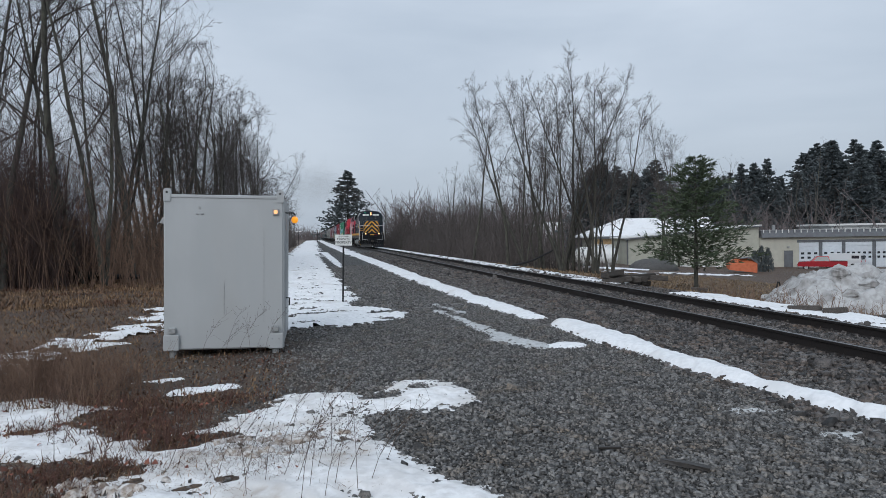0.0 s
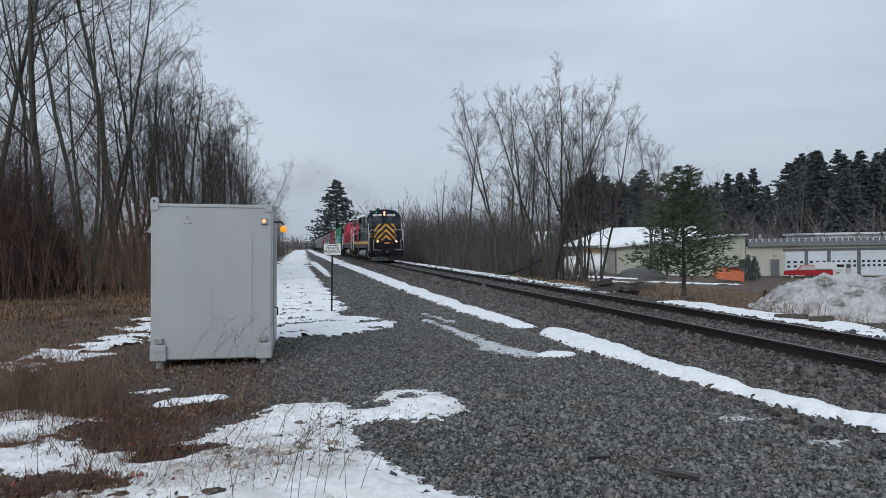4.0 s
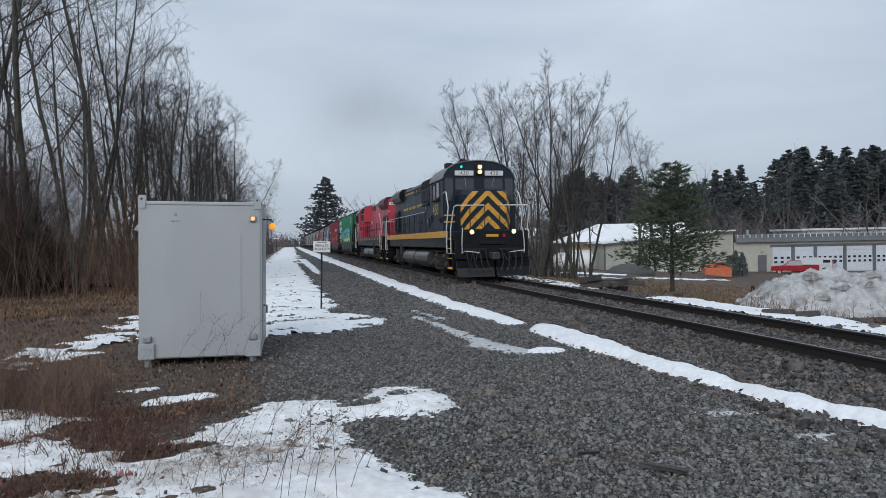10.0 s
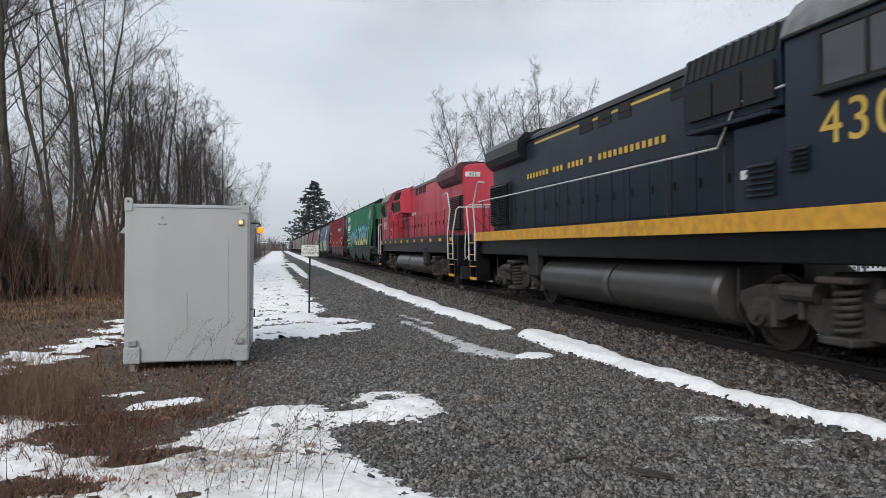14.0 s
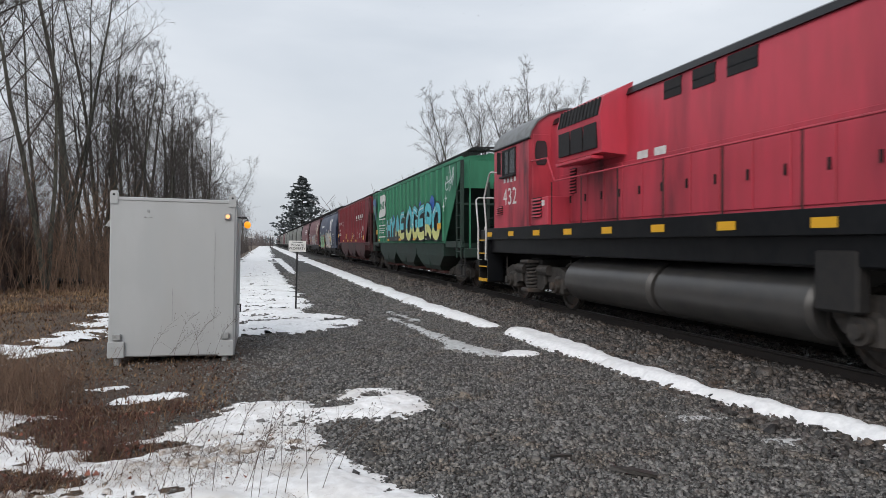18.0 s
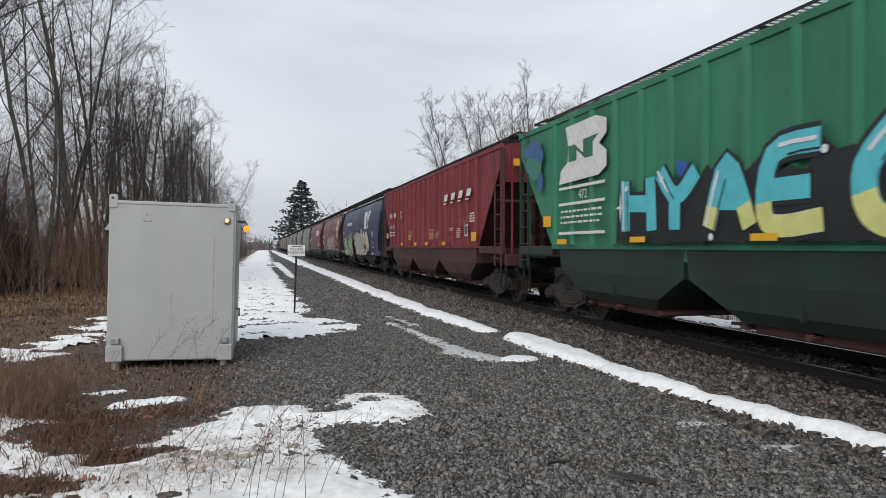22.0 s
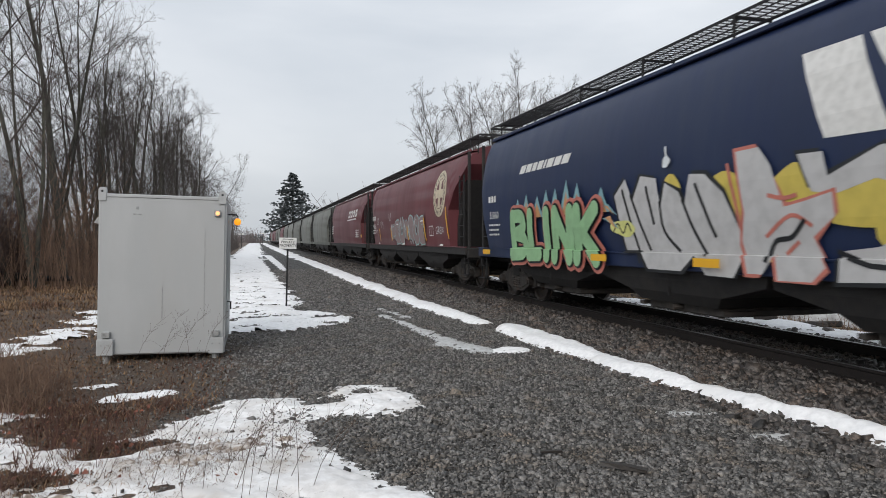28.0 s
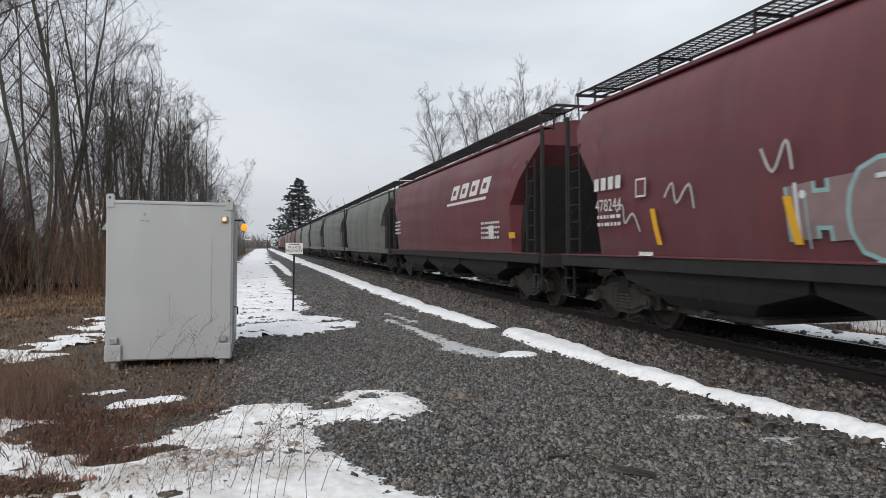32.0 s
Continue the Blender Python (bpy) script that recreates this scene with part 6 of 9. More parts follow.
def make_left_wood():
    rng = random.Random(5)
    near = [(-10.4, 25.5, 3), (-8.9, 26.5, 1), (-8.0, 27.4, 4), (-7.2, 26.2, 2), (-12.4, 27.5, 0), (-7.9, 30.5, 0), (-6.6, 33, 4), (-7.0, 28.6, 1), (-11.2, 31, 4)]
    for x, y, k in near:
        bare_tree(TALL[k], x, y, rng.uniform(0, 360), rng.uniform(0.9, 1.05), "tall bare deciduous tree in a trackside wood", "trees of the left wood")
    for i in range(13):
        y = 36 + 36 * rng.random()
        x = -7.0 - 0.42 * y * rng.random() - (y - 38) * 0.02
        bare_tree(TALL[rng.randrange(5)], x, y, rng.uniform(0, 360), rng.uniform(0.6, 0.9), "bare deciduous tree deeper in the wood", "trees of the left wood")
    for i in range(13):
        y = 42 + 14 * i + rng.uniform(-4, 4)
        for x in (-4.6 - rng.uniform(0, 1.2), -8.0 - rng.uniform(0, 3)):
            bare_tree((MEDIUM + TALL)[rng.randrange(8)] if i % 2 else MEDIUM[rng.randrange(3)], x, y, rng.uniform(0, 360), rng.uniform(0.72, 0.85) if i % 2 else rng.uniform(1.05, 1.3), "bare tree along the track", "trees of the left wood")
    for x, y, k, s in ((-6.4, 35, 1, 1.1), (-5.7, 39.5, 0, 1.15), (-6.2, 43, 1, 1.25), (-4.9, 47, 2, 1.3), (-5.8, 54, 1, 1.2), (-4.7, 62, 0, 1.2), (-5.2, 73, 1, 1.2)):
        bare_tree(MEDIUM[k], x, y, rng.uniform(0, 360), s, "spreading bare tree along the track", "trees of the left wood")
    for x, y, k, s in ((-7.4, 33.5, 0, 1.15), (-7.0, 37, 2, 1.35), (-6.6, 41, 0, 1.3), (-7.6, 45, 1, 1.35), (-6.2, 50, 2, 1.5), (-5.6, 58, 1, 1.3), (-5.4, 67, 2, 1.5), (-6.4, 64, 0, 1.4)):
        bare_tree(MEDIUM[k], x, y, rng.uniform(0, 360), s, "spreading bare tree along the track", "trees of the left wood")
    for i in range(8):
        bare_tree(MEDIUM[rng.randrange(3)], rng.uniform(-16, -5.2), rng.uniform(26, 38), rng.uniform(0, 360), rng.uniform(0.5, 0.85), "bare sapling at the edge of the wood", "trees of the left wood")


make_left_wood()


def brush(name, n, rect, h0, h1, mat, label, seed, r=0.008, edge=None, uneven=0.6):
    """A thicket of thin upright stems with side twigs, as one mesh."""
    rng = random.Random(seed)
    s = Shape()
    x0, x1, y0, y1 = rect
    made = 0
    while made < n:
        x, y = rng.uniform(x0, x1), rng.uniform(y0, y1)
        if edge is not None and not edge(x, y, rng):
            continue
        made += 1
        h = (h0 + (h1 - h0) * rng.random() ** 1.4) * (0.8 + 0.45 * float(ripple(x, y, uneven)))
        z = gz(x, y) - 0.05
        a, b = rng.gauss(0, 0.3) * h, rng.gauss(0, 0.3) * h
        p = [(x, y, z), (x + a * 0.4, y + b * 0.4, z + h * 0.55), (x + a, y + b, z + h)]
        s.tube(p, r * rng.uniform(0.7, 1.6), 3, r * 0.4, caps=False)
        for k in range(3):
            t = rng.uniform(0.3, 0.9)
            q = Vector(p[0]).lerp(Vector(p[2]), t)
            l = h * rng.uniform(0.2, 0.45)
            s.tube([q, q + Vector((rng.gauss(0, 0.6), rng.gauss(0, 0.6), rng.uniform(0.3, 1))).normalized() * l], r * 0.6, 3, r * 0.3, caps=False)
    return tagged(part(name, s, mat, None), label, "brush", kind="stuff")


SCRUB = [(-1.56, 6.48), (-1.2, 5.98), (-1.54, 5.42), (-1.85, 5.3), (-1.8, 6.97), (-1.35, 7.2), (-1.9, 4.9), (-2.1, 7.4), (-1.0, 7.35), (-2.5, 6.6)]
brush("undergrowth", 3600, (-24, -4.8, 24.5, 36), 0.9, 4.4, M_BRUSH, "dense brown leafless undergrowth at the wood's edge", 41, 0.009, lambda x, y, r: x < -5.0 - 0.05 * (y - 24) + r.gauss(0, 0.5))
brush("thicket", 5200, (-15, -8.3, 25.2, 30), 1.2, 6.2, M_THICKET, "dense dark red-brown thicket at the wood's edge", 40, 0.008, lambda x, y, r: r.random() < 1.25 - 0.12 * (x + 15) + 0.25 * float(ripple(x, y, 0.8)), 0.7)
brush("undergrowth", 2600, (-30, -5.5, 36, 60), 1.5, 4.2, M_TWIG, "dense leafless undergrowth inside the wood", 42, 0.014)
brush("undergrowth", 2600, (-9, -2.9, 34, 150), 0.8, 3.4, M_TWIG, "leafless brush along the track", 43, 0.018)
brush("undergrowth", 2600, (11.0, 19, 40, 110), 0.8, 3.6, M_TWIG, "leafless brush beyond the track", 44, 0.02)
brush("bramble_patch", 1300, (-4.6, -1.6, 6.9, 10.8), 0.15, 0.7, M_BRUSH, "thin brown brambles", 45, 0.0034, lambda x, y, r: r.random() < max(math.exp(-((x + 3.2) ** 2 / 0.6 + (y - 8.6) ** 2 / 1.0)), math.exp(-((x + 2.35) ** 2 / 0.2 + (y - 7.9) ** 2 / 0.3))))
brush("weed_clump", 1500, (-2.9, -0.3, 4.5, 7.9), 0.04, 0.26, M_SCRUB, "dark red-brown twiggy weeds in melting snow", 58, 0.0024, lambda x, y, r: r.random() < max(math.exp(-(((x - a) / 0.3) ** 2 + ((y - b) / 0.22) ** 2)) for a, b in SCRUB), 2.0)
brush("weed_clump", 260, (-2.8, -0.4, 5.3, 7.6), 0.08, 0.3, M_LEAF, "low red-brown dead weeds", 46, 0.004, lambda x, y, r: r.random() < math.exp(-((x + 1.55) ** 2 / 0.4 + (y - 6.5) ** 2 / 0.5)))
brush("weed_clump", 240, (10.4, 15.5, 9.5, 18), 0.15, 0.8, M_BRUSH, "brown weeds at the foot of a snow bank", 47, 0.006, lambda x, y, r: abs(x - 11.4 - 0.05 * (y - 12)) < 0.5 + 0.3 * r.random())


# brown spots where the snow has melted away in the foreground
LITTER = [(-1.56, 6.48), (-1.35, 7.25), (-1.2, 5.98), (-1.54, 5.42), (-1.85, 5.3), (-1.8, 6.97), (-1.9, 4.9), (-2.5, 6.62), (-2.8, 5.7), (-1.9, 7.5), (-2.3, 7.8), (-0.9, 7.5)]


def grass(name, n, rect, h0, h1, label, seed, mask=None, mat=None, wide=0.006, flat=1.0):
    """Dry grass blades as one mesh."""
    rng = np.random.default_rng(seed)
    x0, x1, y0, y1 = rect
    x, y = rng.uniform(x0, x1, n), y0 + (y1 - y0) * rng.random(n) ** 1.3
    if mask is not None:
        ok = rng.random(n) < mask(x, y)
        x, y = x[ok], y[ok]
    n = len(x)
    z = ground_z(x, y) - 0.01
    h, a = rng.uniform(h0, h1, n), rng.uniform(0, 6.28, n)
    bend = rng.uniform(0.15, 1.1, n) * h * flat
    w = wide * rng.uniform(0.6, 1.6, n) * (1 + y / 25)
    b = a + 1.57
    dx, dy = np.cos(a), np.sin(a)
    ex, ey = np.cos(b) * w, np.sin(b) * w
    v = np.stack([np.stack([x - ex, y - ey, z], -1), np.stack([x + ex, y + ey, z], -1), np.stack([x + dx * bend * 0.3 + ex * 0.7, y + dy * bend * 0.3 + ey * 0.7, z + h * 0.6], -1),
                  np.stack([x + dx * bend, y + dy * bend, z + h], -1), np.stack([x + dx * bend * 0.3 - ex * 0.7, y + dy * bend * 0.3 - ey * 0.7, z + h * 0.6], -1)], 1)
    f1 = np.array([(0, 1, 2, 4)])[None] + (np.arange(n) * 5)[:, None, None]
    f2 = np.array([(4, 2, 3, 3)])[None] + (np.arange(n) * 5)[:, None, None]
    tri = np.concatenate([f1.reshape(-1, 4)[:, [0, 1, 2]], f1.reshape(-1, 4)[:, [0, 2, 3]], f2.reshape(-1, 4)[:, :3]])
    return tagged(new(name, array_mesh(name, v.reshape(-1, 3), tri, mat or M_GRASS)), label, "grass", kind="stuff")


grass("dry_grass", 90000, (-16, -0.3, 7.4, 30), 0.02, 0.08, "matted brown winter grass", 51, lambda x, y: 0.3 * (y < 11) + 0.7 * smoothstep((-1.7 - x + 0.6 * ripple(x, y, 0.8)) / 1.5), flat=1.8)
grass("dry_grass", 9000, (-12, -3.2, 18, 31), 0.05, 0.17, "taller dry grass by the wood", 52, lambda x, y: 0.25 + 0.75 * (ripple(x, y, 0.5) > 0.1), wide=0.008)
grass("dry_grass", 34000, (10.2, 30, 8, 48), 0.03, 0.13, "tan dry grass beyond the track", 53, lambda x, y: smoothstep((x - 10.8 + 0.5 * ripple(x, y, 0.9)) / 0.8), M_TAN, 0.006, 1.6)
grass("leaf_litter", 16000, (-3.4, -0.3, 5.2, 10.4), 0.01, 0.06, "red-brown leaf litter and dead stems", 54, lambda x, y: np.maximum.reduce([0.8 * np.exp(-(((x - a) / 0.42) ** 2 + ((y - b) / 0.3) ** 2)) for a, b in LITTER]) + 0.12 * smoothstep((y - 7.2) / 0.6), M_LEAF, 0.007)
grass("dry_grass", 5200, (-1.35, 0.5, 4.6, 6.1), 0.05, 0.11, "brown grass poking through snow", 55, lambda x, y: np.exp(-((x + 0.4) ** 2 / 0.3 + (y - 5.5) ** 2 / 0.1)), M_WEED, wide=0.0015, flat=2.4)


grass("dry_grass", 15000, (-3.2, -0.2, 4.6, 7.9), 0.02, 0.09, "flattened brown grass tufts in melting snow", 56, lambda x, y: np.maximum.reduce([np.exp(-(((x - a) / 0.38) ** 2 + ((y - b) / 0.26) ** 2)) for a, b in LITTER]), wide=0.0028, flat=2.6)


grass("dry_grass", 9000, (-3.0, 0.45, 4.5, 7.2), 0.012, 0.04, "thin dead stems flattened on snow", 57, lambda x, y: 0.12 + 0.75 * np.exp(-(((x + 0.6) / 0.8) ** 2 + ((y - 5.35) / 0.5) ** 2)), wide=0.0013, flat=5.0).location.z = 0.045


grass("fallen_leaf", 900, (-3.0, 0.2, 4.5, 7.9), 0.006, 0.03, "scattered red-brown fallen leaves", 60, lambda x, y: 0.06 + 0.94 * np.maximum.reduce([np.exp(-(((x - a) / 0.3) ** 2 + ((y - b) / 0.22) ** 2)) for a, b in SCRUB]), M_REDLEAF, 0.013, 3.0).location.z = 0.04


def make_weeds():
    """Tall dead weed stalks that stand in the snow."""
    rng = random.Random(9)
    spots = [(-0.35, 4.75), (-0.25, 4.85), (-0.15, 4.7), (0.0, 4.95), (-0.5, 5.1), (-0.62, 5.4), (0.12, 5.2), (-0.9, 5.6), (-1.25, 6.0), (-2.2, 6.1), (-2.5, 5.7), (-0.3, 5.6), (-1.0, 6.3), (-1.9, 5.4), (0.35, 4.6), (-0.45, 4.6), (-0.05, 4.55), (0.2, 4.8), (-0.7, 4.9), (-1.1, 5.3), (-0.2, 5.05), (-1.35, 9.7), (-0.85, 9.75), (-1.55, 5.2), (-1.1, 9.95), (-1.6, 9.9), (-0.72, 9.98), (-1.22, 9.6), (0.05, 4.45), (0.12, 4.62), (-0.1, 4.42), (0.28, 4.5), (0.5, 5.0)]
    for x, y in spots:
        t = thing("dead_weed", "tall thin dead weed stalk with dry seed heads", "plant", pose(x, y, gz(x, y) + 0.0), group="weeds in the snow")
        h = rng.uniform(0.4, 0.85)
        ax, ay = rng.uniform(-0.15, 0.75), rng.uniform(-0.2, 0.2)
        s, hd = Shape(), Shape()
        p = [Vector((0, 0, -0.03)), Vector((ax * h * 0.3, ay * h * 0.3, h * 0.42)), Vector((ax * h * 0.7, ay * h * 0.8, h * 0.78)), Vector((ax * h * 1.15, ay * h, h))]
        s.tube(p, 0.003, 4, 0.001, caps=False)
        for k in range(rng.randint(9, 18)):
            u = rng.uniform(0.3, 1.0) * 3
            q = p[min(int(u), 2)].lerp(p[min(int(u), 2) + 1], u - min(int(u), 2))
            e = q + Vector((rng.gauss(0.03, 0.06), rng.gauss(0, 0.05), rng.uniform(0.02, 0.13)))
            s.tube([q, q.lerp(e, 0.5) + Vector((rng.gauss(0, 0.008), 0, -0.006)), e], 0.0013, 3, 0.0007, caps=False)
            hd.ball(e, 0.004, 0.004, 0.006, 5, 4)
        part("stalk", s, M_WEED, t)
        tagged(part("seed_head", hd, M_WEED, t), "tiny dry seed heads", kind="stuff")


make_weeds()


def conifer_meshes(seed, h, r, whorls, per, mat, droop=0.25, start=0.08, blade=0.16, clumps=6, fat=0.26, power=0.8, side=0.35, rise=0.35, sprays=5):
    """A conifer: trunk, and whorls of boughs with side shoots that carry many small needle sprays."""
    rng = random.Random(seed)
    trunk, crown = Shape(), Shape()
    trunk.tube([(0, 0, -0.3), (0.02 * h * 0.1, 0, h * 0.5), (0, 0, h * 0.98)], h * 0.018, 8, h * 0.003)
    verts, faces = [], []
    for w in range(whorls):
        for b in range(per):
            t = start + (1 - start) * (w + rng.random() * 1.3) / (whorls + 0.4)
            ln0 = r * (1 - t) ** power * min(1, 0.55 + t * 3.2) + 0.025 * r
            a = 6.283 * (b + rng.uniform(-0.4, 0.4)) / per + w * 1.9
            ln = ln0 * rng.uniform(0.6, 1.25)
            z0 = h * t
            tip = Vector((math.cos(a) * ln, math.sin(a) * ln, z0 + ln * (rise - droop * 2.2 * (1 - t)) + rng.gauss(0, 0.03) * h * 0.1))
            root = Vector((0, 0, z0))
            along = (tip - root).normalized()
            trunk.tube([root, root.lerp(tip, 0.9)], h * 0.003 * (1.3 - t), 3, h * 0.001, caps=False)
            across = Vector((-math.sin(a), math.cos(a), 0))
            n = int(4 + clumps * 2.4 * ln / r)
            for k in range(n):
                u = 0.2 + 0.82 * (k + rng.random()) / n
                c = root.lerp(tip, u) + across * rng.uniform(-1, 1) * side * ln * (1.05 - 0.7 * u) + Vector((0, 0, rng.gauss(0, 0.05) * ln0))
                for j in range(sprays):
                    d = along + across * rng.gauss(0, 0.6) + Vector((rng.gauss(0, 0.45), rng.gauss(0, 0.45), rng.gauss(0, 0.45) + 0.15))
                    d.normalize()
                    l = blade * h / 5 * rng.uniform(0.6, 1.5)
                    s = d.orthogonal().normalized()
                    s.rotate(Matrix.Rotation(rng.uniform(0, 6.28), 3, d))
                    s *= l * fat
                    i = len(verts)
                    verts += [c - d * l * 0.3, c + s + d * l * 0.2, c + d * l, c - s + d * l * 0.2]
                    faces.append((i, i + 1, i + 2, i + 3))
    crown.add(verts, faces)
    return trunk.data("trunk", M_BARK, 60), crown.data("crown", mat)


def conifer(meshes, x, y, k, label, name="spruce_tree", group="", kz=1.0, dz=0.0):
    t = thing(name, label, "tree", Matrix.Translation((x, y, gz(x, y) + dz)) @ Matrix.Diagonal((k, k, k * kz, 1)) @ Matrix.Rotation(x * 1.7, 4, "Z"), group)
    part("trunk", meshes[0], None, t)
    part("crown", meshes[1], None, t, "dense evergreen needles")
    return t


PINE = conifer_meshes(61, 5.1, 2.35, 17, 9, M_NEEDLE, droop=0.02, rise=0.25, start=0.15, blade=0.17, clumps=10, fat=0.09, power=0.62, side=0.34)
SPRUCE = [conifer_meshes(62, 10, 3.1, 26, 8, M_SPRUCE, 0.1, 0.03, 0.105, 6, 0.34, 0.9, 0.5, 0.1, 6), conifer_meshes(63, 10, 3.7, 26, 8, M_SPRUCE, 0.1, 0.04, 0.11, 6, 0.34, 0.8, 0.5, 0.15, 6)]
conifer(PINE, 14.4, 23.2, 1.0, "young green pine tree on brown grass beside the track", "pine_tree")


def make_right_wood():
    rng = random.Random(8)
    for x, y, k, s in ((11.0, 45, 2, 1.0), (12.0, 40, 2, 1.05), (12.6, 38.5, 1, 0.85), (14.0, 39, 2, 1.15), (14.8, 38, 1, 1.0), (15.8, 39.5, 0, 0.98), (16.5, 37.5, 2, 1.05), (17.2, 38.4, 1, 1.0), (15.2, 39.4, 1, 0.95), (16.1, 38.3, 0, 0.88), (13.4, 38.8, 1, 0.8), (17.6, 37.6, 1, 0.85)):
        bare_tree(WISPY[k], x, y, rng.uniform(0, 360), s, "tall wispy bare tree in a clump beyond the track", "clump of bare trees")
    for i in range(26):
        y = rng.uniform(60, 150)
        x = 11.5 + rng.random() ** 1.3 * 0.32 * y
        bare_tree(MEDIUM[rng.randrange(3)], x, y, rng.uniform(0, 360), rng.uniform(0.5, 0.95), "low bare tree beyond the track", "trees beyond the track")
    # hillside wood behind the buildings
    for i in range(85):
        a = radians(rng.uniform(10, 49))
        d = rng.uniform(104, 170)
        x, y = d * math.sin(a), d * math.cos(a)
        bare_tree(FAR[rng.randrange(3)], x, y, rng.uniform(0, 360), rng.uniform(0.75, 1.1), "bare tree on the distant hillside", "hillside trees")
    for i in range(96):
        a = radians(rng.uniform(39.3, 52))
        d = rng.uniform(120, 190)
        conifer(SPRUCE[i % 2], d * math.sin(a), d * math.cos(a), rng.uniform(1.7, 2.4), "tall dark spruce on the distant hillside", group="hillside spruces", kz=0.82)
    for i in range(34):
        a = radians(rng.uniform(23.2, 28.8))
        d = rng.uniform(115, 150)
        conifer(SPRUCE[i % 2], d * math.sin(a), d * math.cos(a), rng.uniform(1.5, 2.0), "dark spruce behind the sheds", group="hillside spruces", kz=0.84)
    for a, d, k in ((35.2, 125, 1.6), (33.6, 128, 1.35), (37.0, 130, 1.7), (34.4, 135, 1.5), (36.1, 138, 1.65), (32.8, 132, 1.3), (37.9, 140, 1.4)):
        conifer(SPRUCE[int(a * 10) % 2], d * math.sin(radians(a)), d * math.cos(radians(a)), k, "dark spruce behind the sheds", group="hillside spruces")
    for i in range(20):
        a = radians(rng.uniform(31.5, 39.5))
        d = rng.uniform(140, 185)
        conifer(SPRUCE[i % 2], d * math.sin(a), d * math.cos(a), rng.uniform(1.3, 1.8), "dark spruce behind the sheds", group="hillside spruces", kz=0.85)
    bare_tree(TALL[3], 38, 68, 40, 1.0, "bare tree behind the pine", "trees beyond the track")
    bare_tree(TALL[0], 37.0, 66, 200, 0.85, "bare tree behind the pine", "trees beyond the track")
    bare_tree(TALL[2], 40.5, 70, 290, 1.0, "bare tree behind the pine", "trees beyond the track")
    bare_tree(TALL[1], 42.5, 72, 140, 0.9, "bare tree behind the pine", "trees beyond the track")
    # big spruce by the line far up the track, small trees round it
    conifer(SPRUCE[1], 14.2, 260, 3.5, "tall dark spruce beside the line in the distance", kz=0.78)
    for x, y, k in ((23, 250, 1.2), (20, 240, 0.8), (9.8, 300, 1.0), (12, 340, 1.2), (26, 230, 0.9)):
        bare_tree(TALL[2], x, y, x * 40, k, "bare tree beside the distant line", "trees beyond the track")


make_right_wood()

brush("hillside_wood", 4600, (10, 190, 60, 185), 6.0, 14.0, M_FARWOOD, "dense bare woods on the distant rise", 50, 0.11, lambda x, y, r: 165 < math.hypot(x, y) < 195 and x > 0.12 * y, 0.07)
brush("hillside_wood", 5200, (14, 140, 62, 150), 3.0, 9.5, M_FARWOOD, "dense bare woods on the distant hillside", 48, 0.06, lambda x, y, r: 100 < math.hypot(x, y) < 165 and x > 0.2 * y)
# Haze-coloured stems close the far end of the line, where mist hangs.
brush("far_thicket", 700, (-45, 5, 360, 420), 4.0, 10.0, M_FARWOOD, "bare woods at the far end of the line", 59, 0.12, None, 0.05)
brush("far_thicket", 4200, (12, 36, 58, 130), 1.5, 6.5, M_TWIG, "dense bare thicket beyond the track", 49, 0.03, lambda x, y, r: x < 0.34 * y)

# ---- beyond the track: pile, buildings, vehicles ----
def make_snow_pile():
    t = thing("snow_pile", "long bank of dirty grey ploughed snow", "snow bank", pose(16.4, 15.2, gz(16.4, 15.2) - 0.25, 0, 0, -42))
    xs, ys = np.linspace(-5.2, 6.5, 150), np.linspace(-2.6, 2.6, 80)
    gx, gy = np.meshgrid(xs, ys)
    env = np.minimum(smoothstep((gx + 5.2) / 2.6), smoothstep((6.5 - gx) / 3.0)) * np.sqrt(np.clip(1 - (gy / 2.6) ** 2, 0, 1))
    h = env * (1.38 + 0.24 * ripple(gx, gy, 0.9) + 0.22 * np.abs(ripple(gx + 5, gy, 1.7)) + 0.14 * ripple(gx, gy + 2, 3.7) + 0.09 * np.abs(ripple(gx, gy, 7.0))) + 0.02
    v = np.stack([gx, gy, h], -1).reshape(-1, 3)
    ny, nx = gx.shape
    i = (np.arange(ny - 1)[:, None] * nx + np.arange(nx - 1)[None]).ravel()
    me = array_mesh("bank", v, np.stack([i, i + 1, i + 1 + nx, i + nx], 1), M_DIRTY_SNOW)
    me.polygons.foreach_set("use_smooth", [True] * len(me.polygons))
    part("bank", me, None, t)
    rng = random.Random(31)
    for k in range(26):
        x, y = rng.uniform(-4.0, 4.5), rng.uniform(-2.3, 0.6)
        i, j = int((x + 5.2) / 11.7 * 149), int((y + 2.6) / 5.2 * 79)
        r = rng.uniform(0.07, 0.24)
        part("snow_lump", Shape().ball((0, 0, 0), r * 1.2, r, r * 0.7, 9, 6, 0.25, rng), M_DIRTY_SNOW, t).location = (x, y, float(h[j, i]) + r * 0.15)


make_snow_pile()

